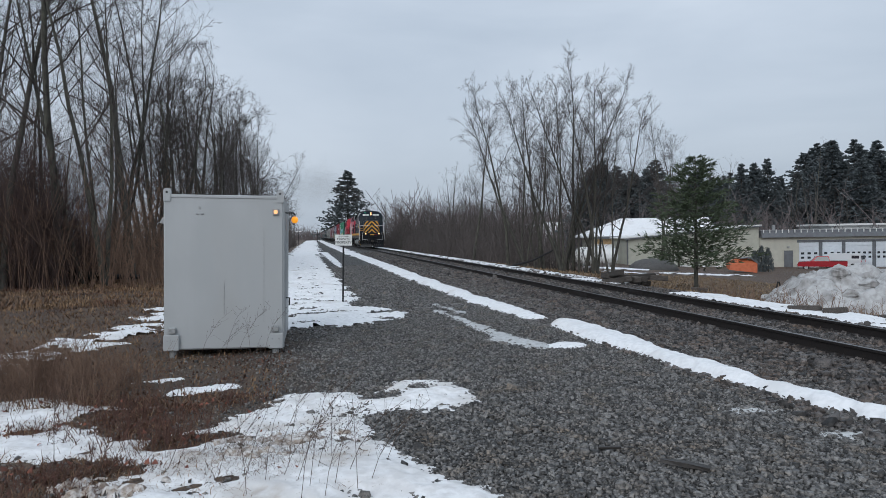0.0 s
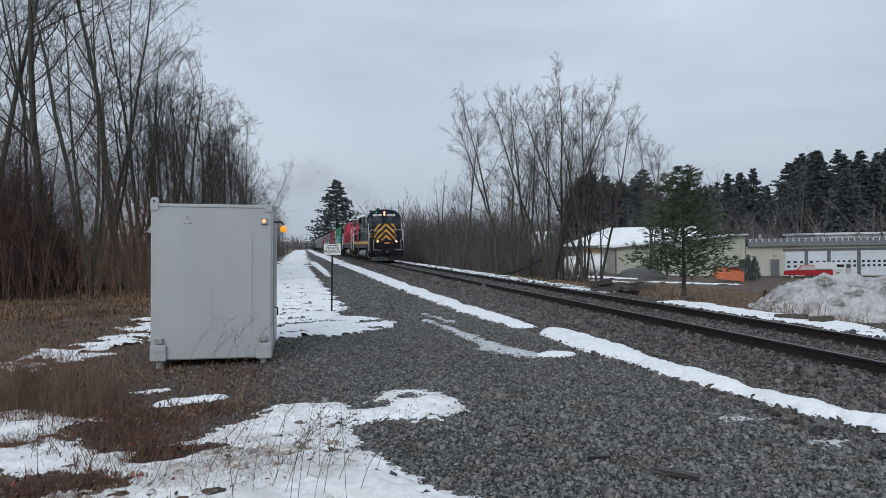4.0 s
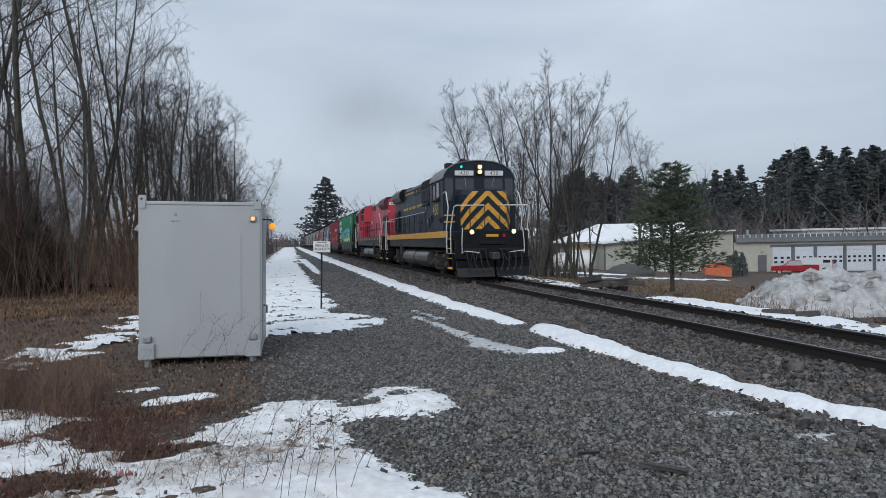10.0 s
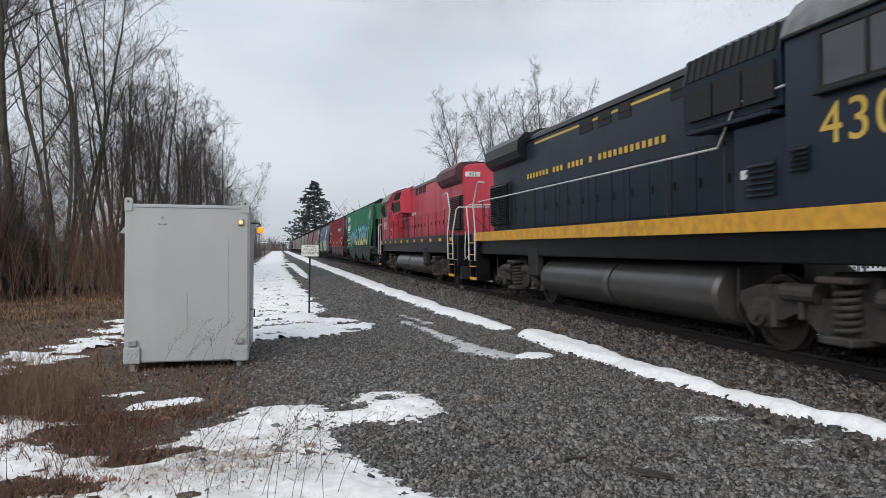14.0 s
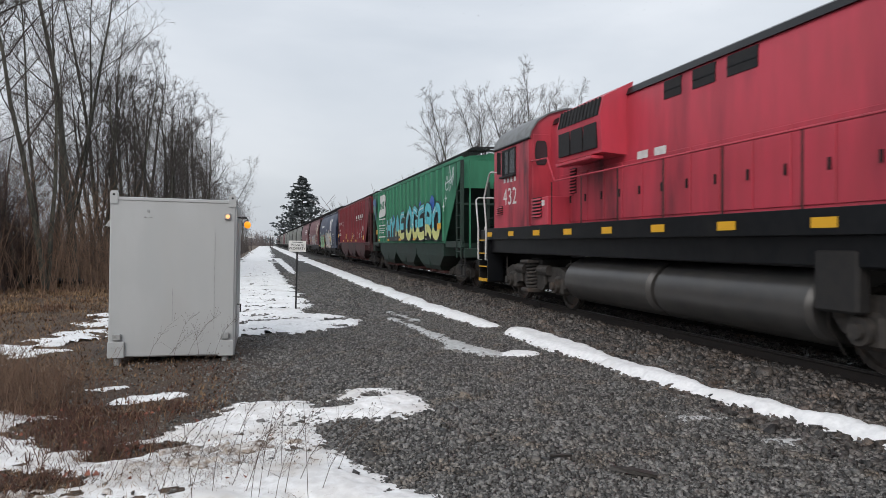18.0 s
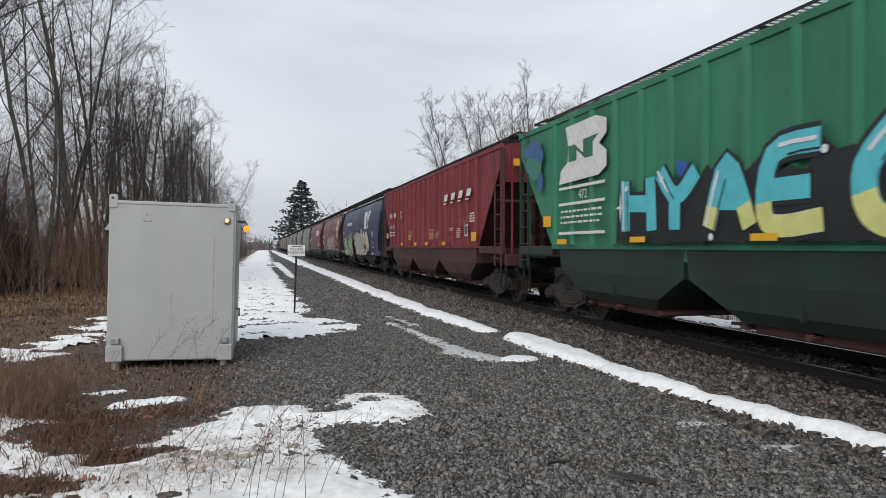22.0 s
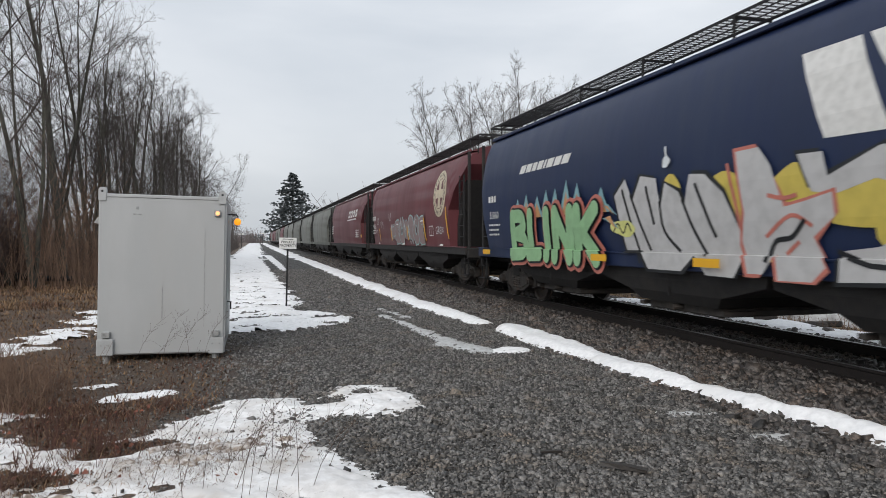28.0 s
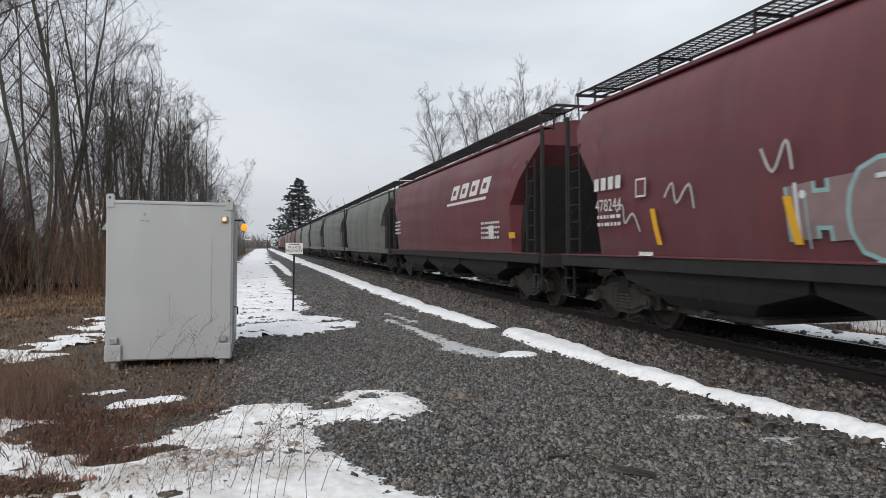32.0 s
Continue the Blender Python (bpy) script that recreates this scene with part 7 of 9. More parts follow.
M_CREAM = material("cream_wall_panels", (0.47, 0.46, 0.39), 0.6, grain=(0.42, 0.41, 0.35), grain_scale=2, stain=(0.36, 0.35, 0.3), stain_scale=0.5, stain_at=(0.55, 0.8))
M_OLIVE = material("beige_metal_siding", (0.44, 0.44, 0.37), 0.55, grain=(0.39, 0.39, 0.33), grain_scale=2, stain=(0.26, 0.25, 0.21), stain_scale=0.5, stain_at=(0.55, 0.8))
M_ROOFGREY = material("grey_roof_edge", (0.13, 0.14, 0.15), 0.6, grain=(0.1, 0.1, 0.11), grain_scale=2)
M_DOORWHITE = material("white_garage_door", (0.62, 0.66, 0.7), 0.5, grain=(0.56, 0.6, 0.64), grain_scale=3)
M_HEAP = material("wet_grey_gravel", (0.06, 0.058, 0.056), 0.7, grain=(0.1, 0.097, 0.092), grain_scale=9, bump=0.8, bump_scale=12)
M_WETWOOD = material("wet_dark_wood", (0.017, 0.014, 0.012), 0.5, grain=(0.035, 0.029, 0.024), grain_scale=30, stretch=(0.3, 2, 2))
M_CARRED = material("red_car_paint", (0.3, 0.012, 0.02), 0.25)
M_CARWHITE = material("white_car_paint", (0.62, 0.63, 0.64), 0.3)
M_TYRE = material("tyre_rubber", (0.02, 0.02, 0.02), 0.8)
M_ORANGE = material("faded_orange_tarpaulin", (0.5, 0.13, 0.05), 0.6, grain=(0.4, 0.09, 0.03), grain_scale=4)
YARD = -2.95


def make_buildings():
    # garage row: local x runs along the front, towards the viewer's right
    t = thing("garage_building", "long low cream garage with a row of white overhead doors", "building", pose(53.4, 72.3, YARD, 0, 0, -12))
    L = 32
    part("wall", Shape().box(0, L, 0, 14, -0.5, 3.75, 0.02), M_CREAM, t)
    part("roof", Shape().loft([[(0.1, -0.5, 3.75), (L, -0.5, 3.75), (L, 14, 3.75), (0.1, 14, 3.75)], [(0.1, -0.1, 4.6), (L, -0.1, 4.6), (L, 14, 4.6), (0.1, 14, 4.6)]]), M_ROOFGREY, t, "grey sloping roof edge")
    for k in range(42):
        x = 0.3 + k * 0.75
        part("snow_guard", Shape().box(x, x + 0.1, -0.34, -0.26, 4.3, 4.72), M_WHITE, t)
    part("guard_rail", Shape().box(0, L, -0.32, -0.28, 4.62, 4.68), M_GALV, t)
    dr = part("man_door", Shape().box(2.9, 4.0, -0.06, 0.02, 0.0, 2.15, 0.02), M_ROOFGREY, t, "grey steel door")
    part("door_frame", Shape().box(2.8, 2.9, -0.08, 0.02, 0, 2.25).box(4.0, 4.1, -0.08, 0.02, 0, 2.25).box(2.8, 4.1, -0.08, 0.02, 2.15, 2.25), M_CREAM, dr)
    wl = part("wall_lamp", Shape().box(3.3, 3.6, -0.15, 0.0, 2.5, 2.65), M_GALV, t)
    x = 4.75
    for k in range(7):
        w = 2.35 if k < 2 else 3.25
        d = part("overhead_door", Shape().box(x, x + w, -0.03, 0.02, 0, 3.1, 0.01), M_DOORWHITE, t, "white overhead door with small windows")
        for r in range(6):
            part("door_panel", Shape().box(x + 0.04, x + w - 0.04, -0.06, -0.028, 0.04 + r * 0.515, 0.515 + r * 0.515, 0.02), M_DOORWHITE, d)
        for r in (1.12, 1.64):
            n = 3 if k < 2 else 5
            for j in range(n):
                a = x + (j + 0.25) * w / n
                part("door_window", Shape().box(a, a + w / n * 0.5, -0.075, -0.055, r, r + 0.26), M_GLASS, d)
        part("door_jamb", Shape().box(x + w + 0.02, x + w + 0.4, -0.1, 0.02, 0, 3.3), M_ROOFGREY, t)
        x += w + 0.42
    part("lintel", Shape().box(4.5, L, -0.1, 0.02, 3.1, 3.4), M_ROOFGREY, t)
    part("roof_pipe", Shape().tube([(2.4, 1.5, 4.5), (2.4, 1.5, 5.3)], 0.2, 10), M_GALV, t)
    part("upper_roof", Shape().box(12, L, 6, 14, 4.5, 5.2).box(11.5, L, 5.5, 14, 5.1, 5.35), M_WHITE, t, "snow-covered higher roof")
    # beige barn with a mono-pitch roof
    b = thing("beige_barn", "beige metal barn with a snow-dusted sloping roof", "building", pose(37.8, 75.7, YARD, 0, 0, -12))
    front = [(0, -0.5), (0, 3.9), (15.9, 5.2), (15.9, -0.5)]
    part("wall", Shape().prism(front, 0, 12), M_OLIVE, b)
    part("roof", Shape().prism([(-0.4, 3.88), (-0.4, 4.0), (16.1, 5.34), (16.1, 5.22)], -0.4, 12), M_WHITE, b, "thin snow on a sloping roof")
    part("roof_edge", Shape().prism([(-0.4, 3.74), (-0.4, 3.9), (16.1, 5.24), (16.1, 5.08)], -0.46, -0.3), M_ROOFGREY, b)
    for k in range(26):
        part("siding_rib", Shape().box(0.3 + k * 0.6, 0.36 + k * 0.6, -0.03, 0.02, 0, 3.8 + 0.048 * k), M_OLIVE, b)
    part("corner_trim", Shape().box(-0.06, 0.1, -0.06, 0.1, 0, 3.95), M_ROOFGREY, b)
    part("wall_vent", Shape().box(9.9, 10.4, -0.05, 0.02, 2.2, 2.7), M_WHITE, b)
    # gabled shed with a white roof
    g = thing("gabled_shed", "tan shed with a snow-covered gable roof", "building", pose(37.0, 84.2, YARD, 0, 0, -12))
    part("wall", Shape().box(0.4, 16, 0, 9, -0.5, 3.9), M_CREAM, g)
    part("roof", Shape().loft([[(-0.6, -0.6, 4.0), (17, -0.6, 4.0), (17, 10, 4.0), (-0.6, 10, 4.0)], [(-0.6, -0.6, 4.2), (17, -0.6, 4.2), (17, 10, 4.2), (-0.6, 10, 4.2)], [(5.0, 4.2, 6.6), (17, 4.2, 6.6), (17, 5.2, 6.6), (5.0, 5.2, 6.6)]]), M_SNOW, g, "roof under fresh snow")
    part("fascia", Shape().box(-0.62, 17, -0.66, -0.58, 3.85, 4.15), M_ROOFGREY, g)
    tan = material("tan_boards", (0.42, 0.3, 0.16), 0.7, grain=(0.35, 0.24, 0.13), grain_scale=3)
    part("gable_panel", Shape().box(0.3, 5.5, -0.06, 0.02, 2.6, 3.8), tan, g, "tan upper wall boards")
    for k in range(3):
        part("lean_to_post", Shape().box(0.5 + 2 * k, 0.7 + 2 * k, -1.8, -1.6, -0.5, 2.7), M_OLIVE, g)
    part("lean_to_roof", Shape().loft([[(0.2, -2.0, 2.7), (6, -2.0, 2.7), (6, 0, 3.0), (0.2, 0, 3.0)], [(0.2, -2.0, 2.8), (6, -2.0, 2.8), (6, 0, 3.1), (0.2, 0, 3.1)]]), M_SNOW, g)
    # white house on the far right
    h = thing("white_house", "white gabled house among distant trees", "house", pose(82, 74, gz(82, 74), 0, 0, -45) @ Matrix.Scale(0.6, 4))
    part("wall", Shape().box(-5, 5, -4, 4, -1, 6.5), M_DOORWHITE, h)
    part("roof", Shape().prism([(-4.6, 6.3), (4.6, 6.3), (0, 10.6)], -5.4, 5.4, "x"), M_ROOFGREY, h)
    for k in range(3):
        w = part("window", Shape().box(-3.6 + 2.8 * k, -2.4 + 2.8 * k, -4.05, -3.98, 3.6, 5.2), M_GLASS, h)
        part("window_frame", Shape().box(-3.7 + 2.8 * k, -2.3 + 2.8 * k, -4.08, -4.04, 5.2, 5.32), M_WHITE, w)
    for x, y, a in ((62, 122, -30), (88, 112, -45), (50, 135, -20)):
        f = thing("hillside_house", "pale house half hidden by hillside trees", "house", pose(x, y, gz(x, y) - 0.5, 0, 0, a))
        part("wall", Shape().box(-5, 5, -3.5, 3.5, -1, 4.0), M_DOORWHITE, f)
        part("roof", Shape().prism([(-4, 3.9), (4, 3.9), (0, 7)], -5.4, 5.4, "x"), M_SNOW, f, "snowy roof")
        for k in range(3):
            part("window", Shape().box(-3.6 + 2.8 * k, -2.6 + 2.8 * k, -3.56, -3.48, 1.6, 2.9), M_GLASS, f)


make_buildings()


def make_tank():
    t = thing("propane_tank", "white horizontal propane tank on saddles", "tank", pose(28.9, 64.9, gz(28.9, 64.9) - 0.2, 0, 0, -26) @ Matrix.Scale(0.88, 4))
    n = 24
    prof = [(-2.5, 0.05), (-2.46, 0.45), (-2.3, 0.8), (-2.0, 1.02), (-1.7, 1.08), (1.7, 1.08), (2.0, 1.02), (2.3, 0.8), (2.46, 0.45), (2.5, 0.05)]
    part("vessel", Shape().loft([[(x, r * math.cos(2 * math.pi * i / n), 1.45 + r * math.sin(2 * math.pi * i / n)) for i in range(n)] for x, r in prof]), M_WHITE, t, "rounded white vessel", 40)
    for x in (-1.4, 1.4):
        part("saddle", Shape().box(x - 0.15, x + 0.15, -0.8, 0.8, 0, 0.6), M_GALV, t)
    part("valve_dome", Shape().tube([(0, 0, 2.5), (0, 0, 2.75)], 0.2, 12), M_WHITE, t)
    g = thing("gravel_heap", "low grey heap of gravel", "heap", pose(33.5, 61.5, gz(33.5, 61.5)))
    part("mound", Shape().ball((0, 0, 0), 2.5, 1.9, 1.15, 20, 8, 0.06, random.Random(2)), M_HEAP, g, smooth=60)


make_tank()


def vehicle_wheels(t, xs, half, r):
    for x in xs:
        for s in (-1, 1):
            w = part("wheel", Shape().disc((x, s * half, r), "y", r, 0.24, 18), M_TYRE, t, "black tyre")
            part("rim", Shape().disc((x, s * (half + 0.115), r), "y", r * 0.58, 0.03, 14), M_GALV, w)


def make_vehicles():
    # pickup: local x from nose (negative) to tail
    p = thing("pickup_truck", "red crew-cab pickup truck parked in a yard", "car", Matrix.Translation((56.9, 66.3, YARD + 0.02)) @ pose(0, 0, 0, 0, 0, -38) @ Matrix.Scale(0.86, 4))
    vehicle_wheels(p, (-1.85, 1.75), 0.82, 0.38)
    body = [(-2.85, 0.5), (-2.85, 0.95), (-2.6, 1.1), (-1.35, 1.2), (0.9, 1.2), (2.85, 1.2), (2.85, 0.5)]
    part("body", Shape().prism(body, -0.95, 0.95), M_CARRED, p)
    part("cab", Shape().loft([[(x, y, z) for x, y, z in ((-1.35, -0.9, 1.18), (0.95, -0.9, 1.18), (0.95, 0.9, 1.18), (-1.35, 0.9, 1.18))], [(-0.6, -0.76, 1.86), (0.75, -0.76, 1.86), (0.75, 0.76, 1.86), (-0.6, 0.76, 1.86)]]), M_CARRED, p)
    for s in (-1, 1):
        part("side_glass", Shape().loft([[(-1.0, s * 0.9, 1.24), (0.85, s * 0.9, 1.24), (0.85, s * 0.86, 1.24), (-1.0, s * 0.86, 1.24)], [(-0.52, s * 0.79, 1.78), (0.68, s * 0.79, 1.78), (0.68, s * 0.74, 1.78), (-0.52, s * 0.74, 1.78)]]), M_GLASS, p)
        part("headlight", Shape().box(-2.87, -2.8, s * 0.7 - 0.18, s * 0.7 + 0.18, 0.82, 0.98), M_WHITE, p)
        part("tail_light", Shape().box(2.8, 2.87, s * 0.85 - 0.08, s * 0.85 + 0.08, 0.75, 1.15), M_RED, p)
    part("bumper", Shape().box(-2.95, -2.83, -0.9, 0.9, 0.45, 0.7, 0.03), M_GALV, p)
    part("bed_cap", Shape().box(0.98, 2.8, -0.9, 0.9, 1.19, 1.24), M_DARK, p)
    v = thing("cargo_van", "white van with dark rear windows parked beside a pickup", "car", pose(61.9, 68.7, YARD, 0, 0, -60) @ Matrix.Scale(0.86, 4))
    vehicle_wheels(v, (-1.6, 1.5), 0.88, 0.36)
    part("body", Shape().loft([[(x, y, 0.4) for x, y in ((-2.5, -0.95), (2.4, -0.95), (2.4, 0.95), (-2.5, 0.95))], [(x, y, 1.2) for x, y in ((-2.5, -0.98), (2.45, -0.98), (2.45, 0.98), (-2.5, 0.98))], [(x, y, 2.05) for x, y in ((-1.5, -0.85), (2.3, -0.85), (2.3, 0.85), (-1.5, 0.85))]]), M_CARWHITE, v)
    part("rear_glass", Shape().box(2.38, 2.46, -0.72, 0.72, 1.25, 1.8, 0.02), M_GLASS, v)
    for s in (-1, 1):
        part("side_glass", Shape().box(1.3, 2.2, s * 0.93 - 0.02, s * 0.93 + 0.02, 1.25, 1.8, 0.01), M_GLASS, v)
        part("tail_light", Shape().box(2.42, 2.47, s * 0.88 - 0.06, s * 0.88 + 0.06, 0.9, 1.25), M_RED, v)


make_vehicles()


def make_clutter():
    rng = random.Random(17)
    # orange tarpaulin tent with a dark roof and a dark slot, beside clipped evergreens
    o = thing("orange_canoe_shelter", "faded orange tarpaulin shelter with a dark ridge", "tarpaulin", Matrix.Translation((41.2, 58.5, gz(41.2, 58.5))) @ Matrix.Rotation(radians(-20), 4, "Z") @ Matrix.Scale(0.62, 4))
    part("cover", Shape().loft([[(-2.1, -1.2, 0.5), (2.0, -1.2, 0.0), (2.0, 1.2, 0.0), (-2.1, 1.2, 0.9)], [(-1.9, -1.0, 1.4), (2.1, -1.0, 1.5), (2.1, 1.0, 1.5), (-1.9, 1.0, 1.6)], [(-0.8, -0.3, 2.3), (1.2, -0.3, 2.2), (1.2, 0.3, 2.2), (-0.8, 0.3, 2.3)]]), M_ORANGE, o)
    part("ridge", Shape().prism([(-0.5, 2.2), (1.0, 2.5), (2.5, 1.4), (2.3, 1.3), (1.0, 2.3)], -1.1, 0.2), M_ROOFGREY, o)
    for k, (x, y, h) in enumerate(((44.2, 60.6, 2.0), (44.9, 60.5, 2.5), (45.6, 60.4, 2.3))):
        c = thing("columnar_evergreen", "narrow dark green columnar evergreen shrub", "shrub", pose(x, y, gz(x, y)), group="row of evergreens")
        s = Shape()
        for j in range(420):
            z = rng.random() * h
            r = 0.55 * (1 - (z / h) ** 1.6) ** 0.7 * rng.uniform(0.6, 1.05)
            a = rng.uniform(0, 6.283)
            p = Vector((math.cos(a) * r, math.sin(a) * r, z))
            d = Vector((math.cos(a) * 0.5, math.sin(a) * 0.5, 1)).normalized() * 0.28
            q = Vector((-math.sin(a), math.cos(a), 0)) * 0.07
            s.add([p - q, p + q, p + d], [(0, 1, 2)])
        part("foliage", s, M_SPRUCE, c)
        part("stem", Shape().tube([(0, 0, -0.1), (0, 0, h * 0.8)], 0.06, 6), M_BARK, c)
    # old ties and timbers beside the track
    for k in range(9):
        x, y = 10.6 + rng.uniform(-0.9, 1.1), 21.6 + rng.uniform(-0.8, 0.7)
        t = thing("discarded_tie", "discarded dark timber tie in a rough heap", "railway tie", pose(x, y, gz(x, y) + 0.02 + 0.1 * (k % 3), rng.uniform(-8, 8), rng.uniform(-8, 8), rng.uniform(0, 180)), group="heap of old ties")
        part("timber", Shape().box(-0.7, 0.7, -0.11, 0.11, 0, 0.18, 0.015), M_TIE, t)
    for x, y, a, l in ((10.05, 12.2, 100, 0.7), (10.35, 11.7, 140, 0.45), (11.2, 11.2, 130, 0.9), (10.9, 10.9, 60, 0.6), (12.9, 20.6, 40, 1.2), (13.4, 21.2, 60, 0.9)):
        t = thing("broken_tie", "broken weathered piece of timber on snow", "railway tie", pose(x, y, gz(x, y) + 0.05, 4, 5, a))
        part("timber", Shape().box(-l / 2, l / 2, -0.1, 0.1, -0.02, 0.1, 0.02), M_TIE, t)
    t = thing("wood_stick", "dark broken wooden plank lying on gravel", "plank", pose(2.63, 4.4, 0.03, 0, 2, -38))
    part("plank", Shape().loft([[(-0.17, -0.02, 0), (-0.17, 0.03, 0), (-0.17, 0.03, 0.02), (-0.17, -0.01, 0.025)], [(0.0, -0.035, 0), (0.0, 0.04, 0), (0.0, 0.035, 0.03), (0.0, -0.03, 0.03)], [(0.17, -0.03, 0), (0.17, 0.03, 0), (0.17, 0.02, 0.025), (0.17, -0.03, 0.02)]]), M_WETWOOD, t)
    t = thing("wood_chip", "small dark splinter of wood on gravel", "plank", pose(2.28, 4.9, 0.025, 0, 0, -10))
    part("plank", Shape().box(-0.09, 0.09, -0.015, 0.015, 0, 0.02, 0.004), M_WETWOOD, t)
    # dark heap of old timber by the wood
    for k in range(7):
        x, y = -9.3 + rng.uniform(-1.6, 1.6), 27.6 + rng.uniform(-0.5, 0.5)
        t = thing("fallen_log", "dark fallen log in dry grass", "log", pose(x, y, gz(x, y) + 0.12 + 0.12 * (k % 3), 0, rng.uniform(-4, 4), rng.uniform(-20, 20)), group="heap of logs")
        part("log", Shape().tube([(-1.4, 0, 0), (-0.4, 0.05, 0.03), (0.5, -0.04, 0.02), (1.4, 0.02, 0)], 0.13, 8, 0.09), M_DARK, t)
    # small trestle of two posts, thin stakes in the snow bank
    t = thing("trestle", "small dark two-legged wooden trestle", "trestle", pose(14.4, 18.6, gz(14.4, 18.6)))
    for s in (-1, 1):
        part("leg", Shape().tube([(s * 0.2, 0, -0.05), (s * 0.02, 0, 0.62)], 0.025, 6), M_DARK, t)
    for x, y in ((17.9, 14.2), (19.0, 13.6)):
        t = thing("stake", "short dark stake in the snow bank", "stake", pose(x, y, gz(x, y) + 0.9))
        part("post", Shape().tube([(0, 0, -0.4), (0, 0, 0.55)], 0.03, 6), M_DARK, t)
    t = thing("leaning_trunk", "fallen trunk leaning among bare trees", "log", pose(12.2, 36.5, gz(12.2, 36.5)))
    part("log", Shape().tube([(-1.3, 0, 0.1), (0.2, 0, 0.45), (1.5, 0.2, 1.0)], 0.08, 7, 0.04), M_DARK, t)
    # snow-covered crossing and posts far up the line
    for x, y, h in ((-2.6, 150, 3.2), (2.2, 230, 4.0), (2.8, 232, 4.0)):
        t = thing("signal_post", "slim post beside the distant line", "post", pose(x, y, gz(x, y)))
        part("post", Shape().tube([(0, 0, -0.2), (0, 0, h)], 0.07, 6), M_DARK, t)
        part("crossbuck", Shape().box(-0.6, 0.6, -0.03, 0.03, h - 0.35, h - 0.15), M_WHITE, t)


make_clutter()

# ---- painted lettering and graffiti on the cars ----
def flat_paint(name):
    def make(color, rough=0.45):
        return material(name, color, rough, grain=tuple(k * 0.85 for k in color), grain_scale=5, local=True)
    return make


P_TURQ = flat_paint("turquoise_spray")((0.09, 0.52, 0.6))
P_LIME = flat_paint("yellow_green_spray")((0.66, 0.67, 0.24))
P_INK = flat_paint("black_spray")((0.012, 0.014, 0.016))
P_BLUE = flat_paint("blue_spray")((0.02, 0.1, 0.42))
P_BLUE_HAZE = flat_paint("thin_blue_spray")((0.03, 0.11, 0.26))
P_TEAL_HAZE = flat_paint("thin_teal_spray")((0.045, 0.2, 0.16))
P_PALE = flat_paint("white_spray")((0.72, 0.76, 0.78))
P_SILVER = flat_paint("silver_spray")((0.5, 0.5, 0.5))
P_MINT = flat_paint("mint_green_spray")((0.28, 0.5, 0.27))
P_CORAL = flat_paint("coral_spray")((0.52, 0.17, 0.13))
P_ORANGE = flat_paint("peach_spray")((0.55, 0.3, 0.14))
P_FADED = flat_paint("faded_pinkish_spray")((0.27, 0.19, 0.19))
P_TEAL = flat_paint("pale_teal_spray")((0.2, 0.38, 0.42))
P_YELLOW = flat_paint("yellow_spray")((0.6, 0.48, 0.1))
P_MAUVE = flat_paint("mauve_spray")((0.3, 0.16, 0.17))
P_AQUA = flat_paint("aqua_spray")((0.3, 0.5, 0.5))
P_CREAMY = flat_paint("cream_paint")((0.6, 0.52, 0.38))


def painted_half_width(z):
    return 1.583 if z < 1.275 else flow_half_width(z)


class Side:
    """Paint on the camera's side of a car; later coats lie over earlier ones."""

    def __init__(self, car, flow=False, half=1.572, label="graffiti"):
        self.car, self.flow, self.half, self.coat = car, flow, half, 0

    def add(self, name, poly, mat, label="", lift=None, parent=None):
        self.coat += 1
        out = 0.004 + 0.0006 * self.coat if lift is None else lift
        me = bpy.data.meshes.new(name)
        me.from_pydata([(0, y, z) for y, z in poly], [], [tuple(range(len(poly)))])
        me.materials.append(mat)
        if self.flow:
            drape(me, painted_half_width, (1.27, 1.28) + FLOW_CUTS, out)
        else:
            drape(me, lambda z: self.half, (), out)
        return part(name, me, None, parent or self.car, label)

    def text(self, body, y, z, size, mat, label="", slant=0.0, fat=0.0, sx=1.0):
        """Lettering that reads from the far end of the car to the near one; y, z is its middle."""
        self.coat += 1
        cu = bpy.data.curves.new("lettering", "FONT")
        cu.body, cu.size, cu.offset, cu.shear = body, size, fat, slant
        cu.align_x, cu.align_y = "CENTER", "CENTER"
        tmp = bpy.data.objects.new("lettering", cu)
        scene.collection.objects.link(tmp)
        me = bpy.data.meshes.new_from_object(tmp)
        bpy.data.objects.remove(tmp)
        bpy.data.curves.remove(cu)
        for v in me.vertices:
            v.co = (0, y - v.co.x * sx, z + v.co.y)
        me.materials.clear()
        me.materials.append(mat)
        out = 0.004 + 0.0006 * self.coat
        if self.flow:
            drape(me, painted_half_width, (1.27, 1.28) + FLOW_CUTS, out)
        else:
            drape(me, lambda q: self.half, (), out)
        return part("lettering", me, None, self.car, label)

    def bar(self, y0, y1, z0, z1, mat, name="paint_bar", label="", slant=0.0):
        return self.add(name, [(y0, z0), (y1, z0), (y1 - slant * (z1 - z0), z1), (y0 - slant * (z1 - z0), z1)], mat, label)

    def line(self, pts, w, mat, name="spray_line", label=""):
        """A sprayed line through points, as a chain of short overlapping pieces."""
        return self.add(name, stroke(smooth_line(pts), w), mat, label)


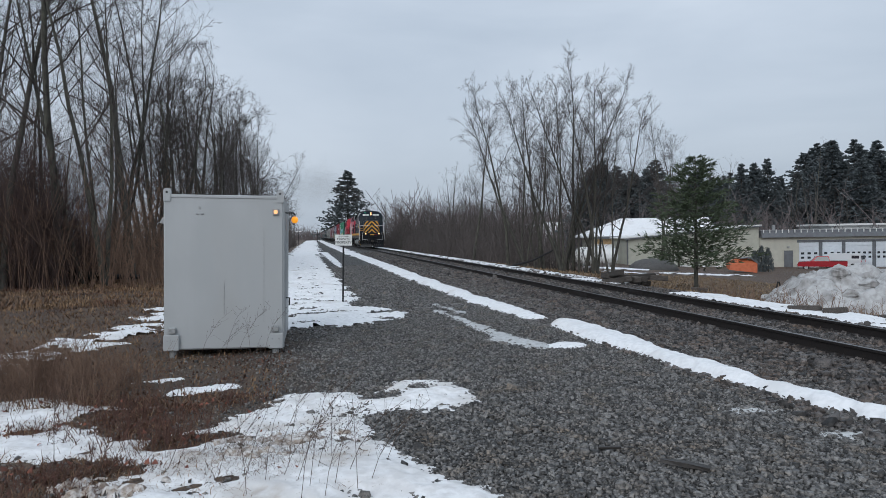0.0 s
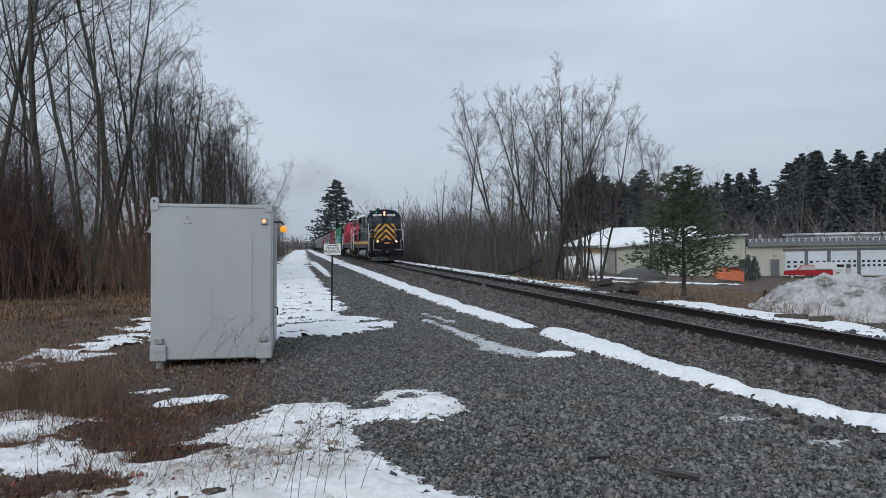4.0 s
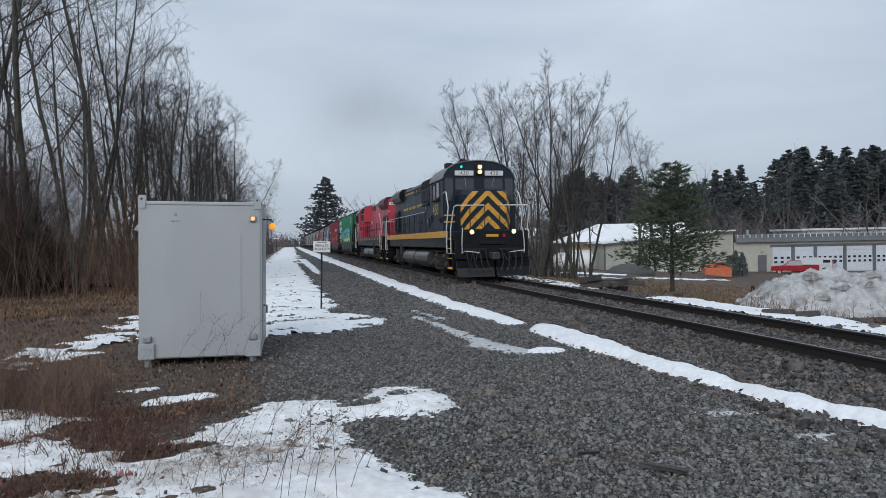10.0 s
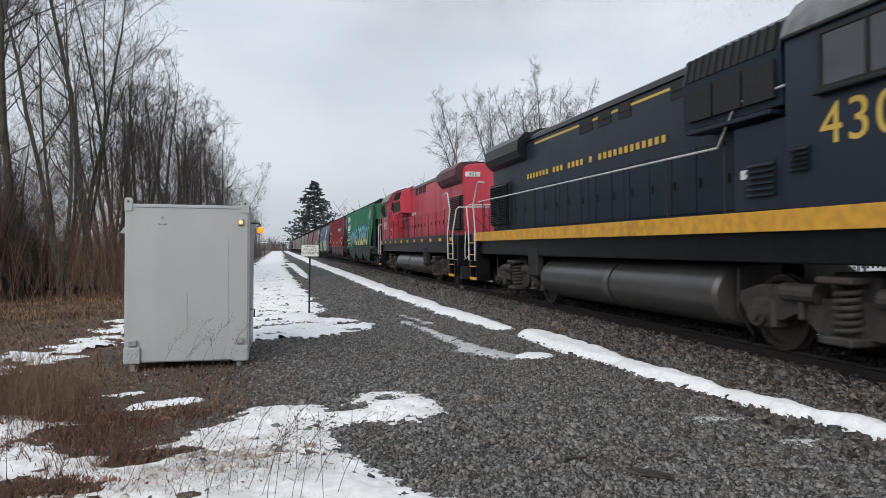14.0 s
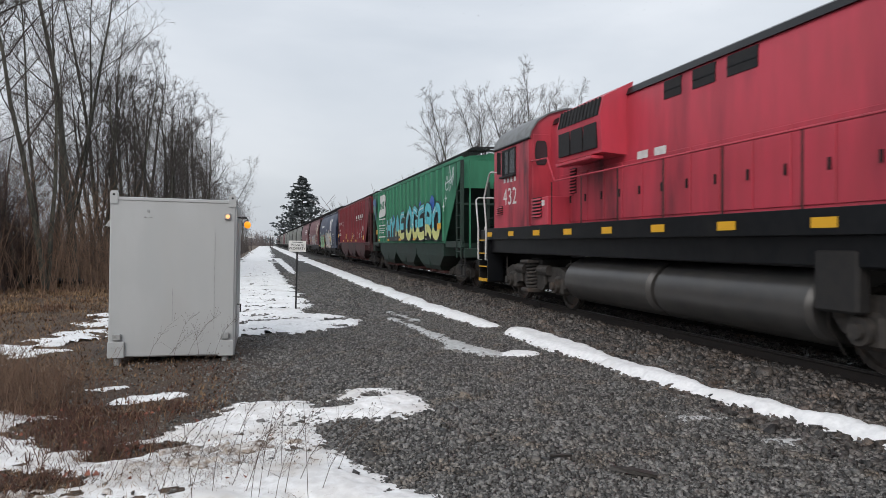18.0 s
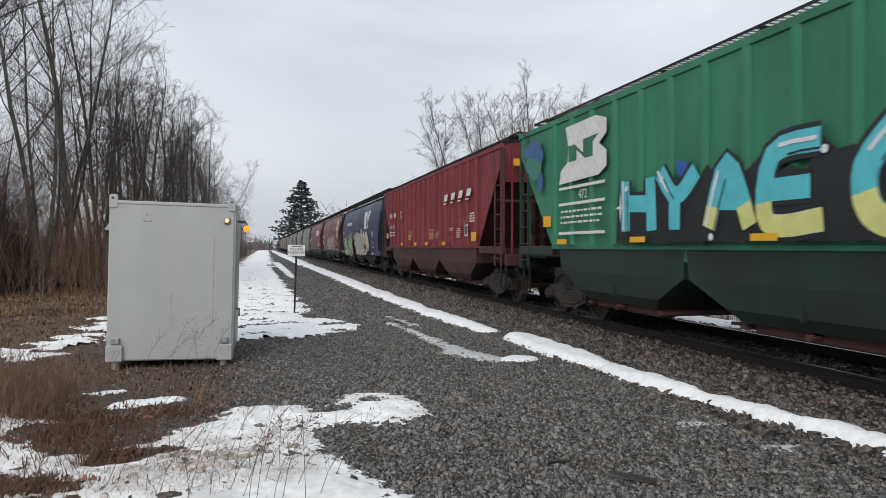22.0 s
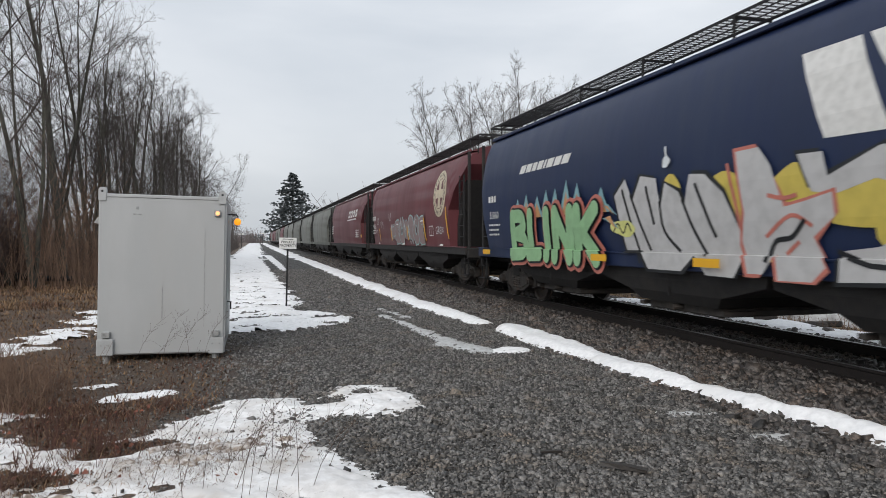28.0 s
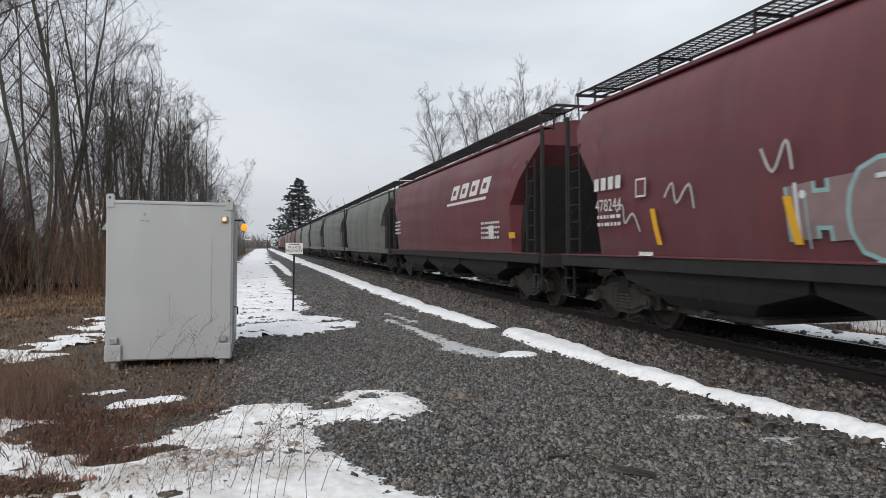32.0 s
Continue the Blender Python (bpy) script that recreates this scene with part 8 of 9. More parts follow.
def smooth_line(pts, n=4):
    if len(pts) < 3:
        return pts
    out = []
    for k in range(len(pts) - 1):
        p0, p1, p2, p3 = pts[max(k - 1, 0)], pts[k], pts[k + 1], pts[min(k + 2, len(pts) - 1)]
        for j in range(n):
            t = j / n
            out.append(tuple(0.5 * (2 * p1[i] + (p2[i] - p0[i]) * t + (2 * p0[i] - 5 * p1[i] + 4 * p2[i] - p3[i]) * t * t + (3 * p1[i] - p0[i] - 3 * p2[i] + p3[i]) * t ** 3) for i in (0, 1)))
    return out + [pts[-1]]


def ring_of(cy, cz, ry, rz, n=26):
    return [(cy + ry * math.cos(2 * math.pi * i / n), cz + rz * math.sin(2 * math.pi * i / n)) for i in range(n)]


# letter skeletons in a unit box, from the far edge (0) to the near edge (1)
BONES = [[[(0.1, 1), (0.15, 0)], [(0.85, 1), (0.9, 0)], [(0.1, 0.5), (0.9, 0.5)]], [[(0.05, 1), (0.45, 0.5), (0.9, 1)], [(0.45, 0.5), (0.4, 0)]],
         [[(0.1, 0), (0.45, 1), (0.9, 0)], [(0.25, 0.4), (0.8, 0.4)]], [[(0.9, 0.95), (0.15, 0.9), (0.12, 0.05), (0.9, 0.05)], [(0.15, 0.5), (0.75, 0.5)]],
         [[(0.5, 1), (0.08, 0.6), (0.15, 0.1), (0.6, 0.0), (0.92, 0.4), (0.85, 0.85), (0.5, 1)]], [[(0.9, 0.9), (0.35, 0.98), (0.08, 0.5), (0.35, 0.02), (0.9, 0.15), (0.88, 0.45), (0.55, 0.45)]],
         [[(0.12, 0), (0.12, 0.98), (0.75, 0.92), (0.75, 0.55), (0.2, 0.5), (0.92, 0.0)]], [[(0.9, 0.95), (0.3, 0.95), (0.15, 0.6), (0.8, 0.45), (0.75, 0.05), (0.1, 0.05)]]]


def throw_up(side, y_far, y_near, z0, z1, letters, fill, low, rim, shine, w=0.26, edge=0.14):
    """A row of bulging sprayed letters: dark rim, two-tone fill, bright streaks."""
    rng = random.Random(len(letters) * 7 + 3)
    step = (y_far - y_near) / len(letters)
    chars = []
    for i, b in enumerate(letters):
        far = y_far - i * step
        bones = []
        for bone in BONES[b]:
            bones.append([(far - x * step * 0.92 + rng.uniform(-0.03, 0.03), z0 + 0.13 + z * (z1 - z0 - 0.2) * rng.uniform(0.9, 1.08)) for x, z in bone])
        chars.append(bones)
    for bones in chars:
        for mat, k in ((rim, w + edge), (fill, w)):
            for pts in bones:
                side.line(pts, k, mat, "spray_line")
    if low is not None:
        for bones in chars:
            for pts in bones:
                cut = [p for p in smooth_line(pts, 6) if p[1] < z0 + 0.38 * (z1 - z0)]
                runs, cur = [], []
                for p in cut:
                    if cur and math.hypot(p[0] - cur[-1][0], p[1] - cur[-1][1]) > 0.45:
                        runs.append(cur)
                        cur = []
                    cur.append(p)
                runs.append(cur)
                for r in runs:
                    if len(r) >= 2:
                        side.add("spray_fade", stroke(r, w * 0.98), low)
    for bones in chars:
        for pts in bones[:1]:
            a = smooth_line(pts)[:4]
            if len(a) >= 2:
                side.add("spray_shine", stroke([(p[0] + 0.05, p[1] + 0.02) for p in a], 0.05), shine)
                side.add("spray_ink", stroke([(p[0] - 0.09, p[1] - 0.1) for p in a], 0.022), rim)
        if rng.random() < 0.7:
            c = bones[0][0]
            side.add("spray_dot", ring_of(c[0] - 0.06, c[1] - 0.12, 0.05, 0.05, 10), shine)


def text_rows(side, y0, y1, z, rows, mat, gap=0.11, h=0.04):
    """Small stencilled lines that cannot be read."""
    rng = random.Random(int(y0 * 10))
    for k in range(rows):
        y = y1
        while y > y0 + 0.08:
            w = rng.uniform(0.05, 0.2)
            side.bar(max(y - w, y0), y, z - k * gap, z - k * gap + h, mat, "stencil_line")
            y -= w + 0.045


def paint_green():
    s = Side(green_car, half=1.572 + 0.07)
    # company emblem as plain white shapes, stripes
    at = lambda u, v: (15.5 - 1.95 * u, 2.76 + 1.14 * v)
    s.add("emblem", [at(*p) for p in ((0, 0), (0.05, 0.25), (0.2, 0.36), (0.22, 0.62), (0.15, 0.98), (0.8, 1), (1, 0.9), (1, 0.68), (0.86, 0.54), (1, 0.4), (1, 0.15), (0.85, 0.04))], M_WHITE, "white painted emblem")
    s.add("emblem_gap", [at(*p) for p in ((0.22, 0.36), (0.22, 0.64), (0.36, 0.64), (0.54, 0.46), (0.54, 0.68), (0.86, 0.7), (0.74, 0.6), (0.74, 0.36), (0.58, 0.36), (0.4, 0.54), (0.4, 0.36))], M_GREEN)
    for z in (2.64, 2.32, 1.74):
        s.bar(13.6, 15.5, z, z + 0.055, M_WHITE, "stripe", "thin white stripe")
    s.text("472", 14.45, 2.5, 0.24, M_WHITE)
    text_rows(s, 13.65, 15.4, 2.18, 3, M_WHITE)
    s.bar(15.85, 16.25, 1.92, 2.15, M_YELLOW, "placard", "yellow patch")
    s.bar(15.1, 15.55, 1.55, 1.65, M_YELLOW, "reflector")
    for cy, cz, ry, rz, m in ((16.75, 3.35, 0.4, 0.4, P_TEAL_HAZE), (16.85, 3.66, 0.46, 0.2, P_BLUE_HAZE), (16.5, 3.5, 0.28, 0.14, P_BLUE_HAZE), (16.42, 2.9, 0.13, 0.24, P_BLUE_HAZE)):
        s.add("spray_cloud", blob(cy, cz, ry, rz, seed=int(cy * 7), wob=0.1), m)
    # graffiti
    s.add("spray_cloud", [(13.15, 1.56)] + [(13.1 - 10.3 * k / 48, 2.36 + 0.14 * math.sin(k * 1.3) + 0.1 * math.sin(k * 2.9) + 0.007 * k) for k in range(49)] + [(2.6, 1.56)], P_INK, "black sprayed background")
    for cy, cz, r in ((11.3, 2.62, 0.13), (9.3, 2.72, 0.14), (7.66, 2.84, 0.16), (5.85, 2.88, 0.18), (3.95, 2.85, 0.34)):
        s.add("spray_cloud", blob(cy, cz, r, r, seed=int(cy * 10)), P_BLUE)
    throw_up(s, 13.0, 8.6, 1.62, 2.72, (0, 1, 2, 3), P_TURQ, P_LIME, P_INK, P_PALE, 0.27, 0.12)
    throw_up(s, 8.3, 2.62, 1.6, 2.86, (4, 5, 3, 6, 4), P_TURQ, P_LIME, P_INK, P_PALE, 0.31, 0.12)
    s.bar(2.55, 3.05, 1.93, 2.14, M_YELLOW, "placard", "orange patch")
    for y in (12.2, 9.4, 6.5):
        s.bar(y, y + 0.45, 1.57, 1.66, M_YELLOW, "reflector", "yellow reflector")
    for cy, cz in ((12.95, 2.15), (6.95, 2.67), (7.05, 2.2), (1.9, 2.93), (2.17, 2.68)):
        s.add("spray_star", [(cy, cz + 0.25), (cy + 0.03, cz + 0.03), (cy + 0.16, cz), (cy + 0.03, cz - 0.03), (cy, cz - 0.25), (cy - 0.03, cz - 0.03), (cy - 0.16, cz), (cy - 0.03, cz + 0.03)], P_PALE)
    for pts in ([(1.95, 3.3), (1.75, 3.65), (1.6, 3.3), (1.85, 3.2), (1.95, 3.5)], [(1.5, 3.15), (1.45, 3.95), (1.25, 3.4), (1.5, 3.45)], [(1.35, 3.75), (1.1, 3.3), (1.05, 3.85)], [(1.2, 3.55), (0.95, 3.85), (1.0, 3.45)], [(1.95, 3.4), (1.3, 3.5), (0.95, 3.65)], [(1.4, 3.12), (1.3, 3.3)]):
        s.line(pts, 0.035, P_PALE)


def paint_red():
    s = Side(red_car, half=1.572 + 0.07)
    for k, y in enumerate((6.05, 5.2, 4.35, 3.5)):
        s.bar(y - 0.42, y, 3.0, 3.22, M_WHITE, "emblem", "slanted white letter shape", 0.5)
        s.bar(y - 0.3, y + 0.08, 2.9, 2.94, M_WHITE, "emblem", "", 0.5)
    s.bar(2.5, 2.97, 1.66, 1.92, M_YELLOW, "placard", "yellow patch")
    s.bar(3.3, 3.62, 1.82, 2.16, M_WHITE, "plate", "white-framed dark plate")
    s.bar(3.33, 3.59, 1.85, 2.13, P_INK, "plate")
    s.bar(3.45, 3.47, 1.85, 2.13, M_WHITE, "plate")
    text_rows(s, 2.6, 3.1, 2.45, 4, M_WHITE, 0.075, 0.04)
    text_rows(s, 4.0, 4.45, 2.05, 5, M_WHITE, 0.065, 0.03)
    text_rows(s, 4.85, 5.25, 2.08, 2, M_WHITE, 0.065, 0.03)
    for y in (5.75, 8.2, 10.05, 12.7):
        s.bar(y, y + 0.45, 1.55, 1.67, M_YELLOW, "reflector", "yellow reflector")
    for y in (11.2, 7.55):
        s.text("WARNING", y, 2.08, 0.13, M_LETTER)
        text_rows(s, y - 0.36, y + 0.36, 1.96, 4, M_LETTER, 0.065, 0.035)
    for y in (15.5, 15.2, 14.55, 14.28):
        s.bar(y - 0.16, y, 2.83, 3.02, M_WHITE, "emblem", "white letter shape")
    s.text("469 384", 14.95, 2.4, 0.25, M_WHITE, sx=1.25)
    text_rows(s, 14.3, 15.6, 2.12, 2, M_WHITE, 0.13, 0.06)
    s.bar(12.83, 13.1, 2.7, 3.02, M_WHITE, "plate")
    s.bar(12.86, 13.07, 2.73, 2.99, M_OXIDE, "plate")
    s.text("C", 12.965, 2.8, 0.12, M_WHITE)
    s.bar(15.9, 16.35, 1.9, 2.14, M_YELLOW, "placard", "yellow patch")
    s.line([(6.9, 1.7), (6.85, 2.05), (6.75, 1.75), (6.7, 2.1), (6.6, 1.8), (6.5, 2.0), (6.9, 1.85)], 0.022, P_SILVER)
    s.line([(5.2, 1.65), (5.15, 1.85), (5.0, 1.68), (4.9, 1.85), (4.8, 1.7)], 0.02, P_MAUVE)
    s.line([(3.65, 2.2), (3.55, 2.32), (3.45, 2.18), (3.3, 2.3)], 0.025, P_MAUVE)
    e = Shape().box(-1.3, -0.85, 0.61, 0.615, 3.6, 3.78)
    part("end_plate", e, M_YELLOW, red_car, "yellow plate on the car end")


def paint_blue():
    s = Side(blue_car, flow=True)
    s.add("emblem", [(6.5, 3.58), (5.72, 3.58), (5.27, 2.54), (6.06, 2.56)], M_WHITE, "big slanted white stripe")
    s.add("emblem", [(5.62, 3.58), (5.36, 3.58), (4.72, 2.58), (4.98, 2.57)], M_WHITE, "slanted white stripe")
    s.add("emblem", [(5.0, 3.58), (4.28, 3.58), (4.72, 2.98), (4.95, 3.15)], M_WHITE, "white pennant shape")
    y = 14.7
    for w in (0.3, 0.28, 0.22, 0.26, 0.1, 0.3, 0.3, 0.32):
        s.bar(y - w, y, 2.98, 3.16, M_WHITE, "emblem", "slanted white letter shape", 0.6)
        y -= w + 0.06
    for y, w in ((16.72, 0.16), (16.5, 0.15), (16.3, 0.12)):
        s.bar(y - w, y, 2.42, 2.58, M_WHITE, "emblem")
    s.text("51060", 16.3, 2.08, 0.25, M_WHITE)
    text_rows(s, 15.9, 16.7, 1.82, 3, M_WHITE, 0.12, 0.045)
    text_rows(s, 2.55, 3.3, 2.28, 3, M_WHITE, 0.13, 0.06)
    s.bar(2.55, 3.2, 1.45, 1.83, M_WHITE, "plate", "white-framed plate")
    s.bar(2.58, 3.17, 1.48, 1.8, P_INK, "plate")
    s.bar(2.86, 2.88, 1.48, 1.8, M_WHITE, "plate")
    # silver piece with yellow and coral behind it
    for k, (cy, cz, ry, rz, m) in enumerate(((7.6, 1.95, 0.35, 0.4, P_YELLOW), (6.4, 2.05, 0.4, 0.3, P_YELLOW), (6.55, 1.35, 0.35, 0.22, P_YELLOW), (5.5, 1.85, 0.5, 0.3, P_YELLOW), (8.75, 2.2, 0.25, 0.2, P_YELLOW), (4.9, 1.6, 0.5, 0.3, P_YELLOW))):
        s.add("spray_cloud", blob(cy, cz, ry, rz, seed=k + 70, wob=0.1), m)
    nun = [(10.34, 2.2), (10.02, 2.46), (9.78, 2.1), (9.56, 2.47), (9.14, 2.4), (9.02, 1.95), (8.91, 2.31), (8.58, 2.16), (8.45, 1.95), (8.33, 2.39), (8.0, 2.36), (7.64, 2.09), (7.2, 1.37), (7.45, 0.98), (8.0, 0.99), (8.25, 1.25), (8.55, 1.02), (9.37, 1.02), (9.6, 1.3), (10.05, 1.3)]
    kay = [(7.4, 2.58), (7.0, 2.59), (6.8, 2.35), (6.6, 1.85), (6.3, 1.9), (5.93, 1.98), (5.9, 1.72), (6.2, 1.5), (6.02, 1.17), (6.2, 1.0), (6.7, 0.99), (6.75, 1.3), (6.95, 1.05), (7.2, 1.05), (7.32, 1.45), (7.25, 1.8)]
    end = [(6.4, 2.43), (6.05, 2.42), (5.98, 2.15), (5.35, 2.4), (4.9, 2.35), (4.4, 2.05), (4.25, 1.55), (4.7, 1.25), (5.3, 1.05), (5.86, 1.02), (5.84, 1.35), (5.4, 1.4), (4.95, 1.6), (5.0, 1.95), (5.4, 2.08), (5.9, 1.95), (6.2, 2.0)]
    for poly, edge in ((end, P_INK), (nun, P_INK), (kay, P_CORAL)):
        cy, cz = sum(p[0] for p in poly) / len(poly), sum(p[1] for p in poly) / len(poly)
        s.add("spray_cloud", [(p[0] + 0.05 * (1 if p[0] > cy else -1), min(max(p[1] + 0.045 * (1 if p[1] > cz else -1), 0.975), 2.7)) for p in poly], edge)
        s.add("spray_letter", poly, P_SILVER, "silver sprayed letter shapes")
    for pts in ([(9.85, 2.2), (9.6, 1.75), (9.35, 1.3)], [(9.05, 2.05), (8.95, 1.6), (8.6, 1.3)], [(8.5, 2.05), (8.25, 1.6), (8.0, 1.25)], [(10.1, 2.3), (9.75, 1.5), (9.6, 1.1)], [(9.4, 2.3), (9.2, 1.7)], [(8.2, 2.25), (7.8, 1.5)], [(5.9, 1.35), (5.3, 1.2), (4.6, 1.5)]):
        s.line(pts, 0.055, P_INK)
    for pts in ([(7.55, 2.45), (7.4, 1.95), (7.32, 1.6)], [(6.85, 2.0), (6.6, 1.95), (6.4, 1.98)], [(6.9, 1.5), (6.5, 1.75), (6.2, 1.62)], [(6.6, 1.3), (6.4, 1.45)]):
        s.line(pts, 0.05, P_CORAL)
    s.line([(6.9, 1.2), (6.75, 1.45), (6.5, 1.5), (6.3, 1.7)], 0.06, P_INK)
    s.add("spray_cloud", blob(10.1, 1.66, 0.36, 0.14, seed=91), P_LIME, "yellow sprayed cloud")
    s.line([(10.4, 1.6), (10.25, 1.74), (10.1, 1.58), (9.95, 1.74), (9.85, 1.6)], 0.03, P_INK)
    s.add("spray_flare", blob(8.87, 2.62, 0.1, 0.08, seed=5), P_PALE)
    s.line([(8.87, 2.7), (8.9, 2.85)], 0.04, P_PALE)
    # green piece
    for k, (cy, cz) in enumerate(((14.6, 2.4), (14.1, 2.49), (13.5, 2.42), (13.05, 2.51), (12.12, 2.64), (11.66, 2.54), (10.75, 2.4), (10.5, 2.08), (10.45, 1.85), (12.6, 2.5))):
        for m, g in ((P_TEAL, 1.0), (P_ORANGE, 0.66)):
            s.add("spray_star", [(cy + 0.3 * g, 1.95 if cz > 2.2 else cz), (cy + 0.02, 1.95 + (cz - 1.95) * g), (cy - 0.26 * g, 1.95 if cz > 2.2 else cz - 0.2)], m)
    word = [[[(0.15, 0), (0.18, 1)], [(0.18, 0.98), (0.62, 0.98), (0.78, 0.86), (0.76, 0.66), (0.3, 0.52)], [(0.3, 0.52), (0.76, 0.46), (0.88, 0.26), (0.78, 0.06), (0.15, 0.02)]], [[(0.25, 1), (0.22, 0.02)], [(0.18, 0.03), (0.85, 0.05)]], [[(0.5, 1), (0.5, 0.02)]],
            [[(0.15, 0), (0.18, 1)], [(0.18, 0.98), (0.82, 0.04)], [(0.82, 0), (0.85, 1)]], [[(0.15, 1), (0.15, 0)], [(0.85, 1), (0.22, 0.48)], [(0.3, 0.55), (0.9, 0.0)]]]
    far, wide = 15.0, (0.98, 0.8, 0.5, 0.98, 0.98)
    rows = []
    for bones, w in zip(word, wide):
        rows += [[(far - x * w, 1.12 + z * 0.9) for x, z in bone] for bone in bones]
        far -= w
    for mat, w, lab in ((P_CORAL, 0.52, "coral sprayed glow"), (P_INK, 0.38, ""), (P_MINT, 0.3, "mint green sprayed letters")):
        for pts in rows:
            s.add("spray_letter", stroke(smooth_line(pts), w), mat, lab)
            for p in (pts[0], pts[-1]):
                s.add("spray_letter", ring_of(p[0], p[1], w / 2, w / 2, 12), mat)
    for y in (16.6, 10.75, 7.85, 4.8):
        s.bar(y - 0.25, y + 0.3, 1.1, 1.22, M_YELLOW, "reflector", "orange reflector")
    s.line([(2.6, 1.12), (2.2, 1.2), (2.4, 1.05), (1.9, 1.15)], 0.04, P_PALE)


def paint_brown():
    s = Side(brown_car, flow=True)
    s.add("emblem", ring_of(3.32, 2.99, 0.76, 0.77), P_CREAMY, "cream round emblem")
    for r, m in ((0.5, M_BROWN), (0.475, P_CREAMY)):
        s.add("emblem_ring", ring_of(3.32, 2.99, r, r * 1.02), m)
    for a in range(4):
        k = math.pi / 4 + a * math.pi / 2
        pts = [(3.32 + q * 0.44 * math.cos(k + d), 2.99 + q * 0.45 * math.sin(k + d)) for q, d in ((0.42, 0), (1, -0.45), (1, -0.15), (1, 0.15), (1, 0.45))]
        s.add("emblem_quarter", pts, M_BROWN)
    for k in range(22):
        a = 2 * math.pi * k / 22
        c, d = (3.32 + 0.625 * math.cos(a), 2.99 + 0.635 * math.sin(a)), 0.034
        s.add("emblem_letter", [(c[0] - d, c[1] - d * 1.6), (c[0] + d, c[1] - d * 1.6), (c[0] + d, c[1] + d * 1.6), (c[0] - d, c[1] + d * 1.6)], P_INK)
    s.bar(2.16, 2.27, 1.5, 2.52, M_YELLOW, "reflector", "tall yellow strip", -0.28)
    s.bar(4.02, 4.58, 1.6, 1.95, M_WHITE, "plate", "white-framed plate")
    s.bar(4.05, 4.55, 1.63, 1.92, M_BROWN, "plate")
    s.bar(4.29, 4.31, 1.63, 1.92, M_WHITE, "plate")
    throw_up(s, 11.1, 5.1, 1.36, 2.26, (0, 3, 4, 1, 6, 4, 3), P_FADED, None, P_AQUA, P_PALE, 0.36, 0.1)
    for y, h in ((13.75, 0.5), (11.0, 0.5), (7.75, 0.5), (4.95, 0.75)):
        s.bar(y, y + 0.13, 1.44, 1.5 + h, M_YELLOW, "reflector", "yellow strip", -0.25)
    for k, y in enumerate((15.8, 15.55, 15.3, 15.05)):
        s.bar(y - 0.17, y, 2.4, 2.62, M_WHITE, "emblem", "white letter shape")
    s.text("478244", 15.3, 2.12, 0.3, M_WHITE)
    text_rows(s, 14.9, 15.7, 1.9, 2, M_WHITE, 0.13, 0.06)
    s.bar(14.1, 14.4, 2.2, 2.5, M_WHITE, "plate")
    s.bar(14.13, 14.37, 2.23, 2.47, M_BROWN, "plate")
    for pts in ([(13.6, 2.15), (13.4, 2.35), (13.3, 2.05), (13.0, 2.3), (12.9, 1.95)], [(15.0, 2.0), (14.8, 2.1), (14.75, 1.8), (14.5, 1.95), (14.3, 1.65)], [(11.6, 2.6), (11.4, 2.3), (11.2, 2.65), (11.1, 2.3)]):
        s.line(pts, 0.04, P_SILVER)
    for pts in ([(3.3, 1.9), (3.5, 1.85), (3.48, 1.68), (3.32, 1.7), (3.36, 1.78)], [(3.22, 1.68), (3.2, 1.88), (3.08, 1.86), (3.18, 1.77), (3.06, 1.68)], [(2.86, 1.88), (2.98, 1.86), (2.97, 1.68), (2.84, 1.68)], [(2.96, 1.78), (2.86, 1.78)], [(2.78, 1.68), (2.76, 1.88), (2.66, 1.7), (2.62, 1.88)]):
        s.line(pts, 0.025, P_PALE)
    for y in (14.2, 8.7, 3.0):
        s.bar(y - 0.2, y + 0.2, 1.27, 1.33, M_WHITE, "stencil_line")
    b = Side(brown_car_b, flow=True)
    for k in range(4):
        y = 7.5 - 0.98 * k
        b.bar(y - 0.7, y, 2.85, 3.28, M_WHITE, "emblem", "slanted white letter shape", 0.5)
        b.bar(y - 0.5, y - 0.2, 2.98, 3.14, M_BROWN, "emblem", "", 0.5)
    b.bar(4.0, 7.9, 2.68, 2.76, M_WHITE, "emblem", "white underline", 0.5)
    b.bar(1.9, 2.3, 1.6, 1.75, M_YELLOW, "reflector")
    text_rows(b, 2.9, 4.4, 2.0, 4, M_WHITE, 0.13, 0.06)
    text_rows(b, 15.2, 16.4, 2.4, 4, M_WHITE, 0.16, 0.08)
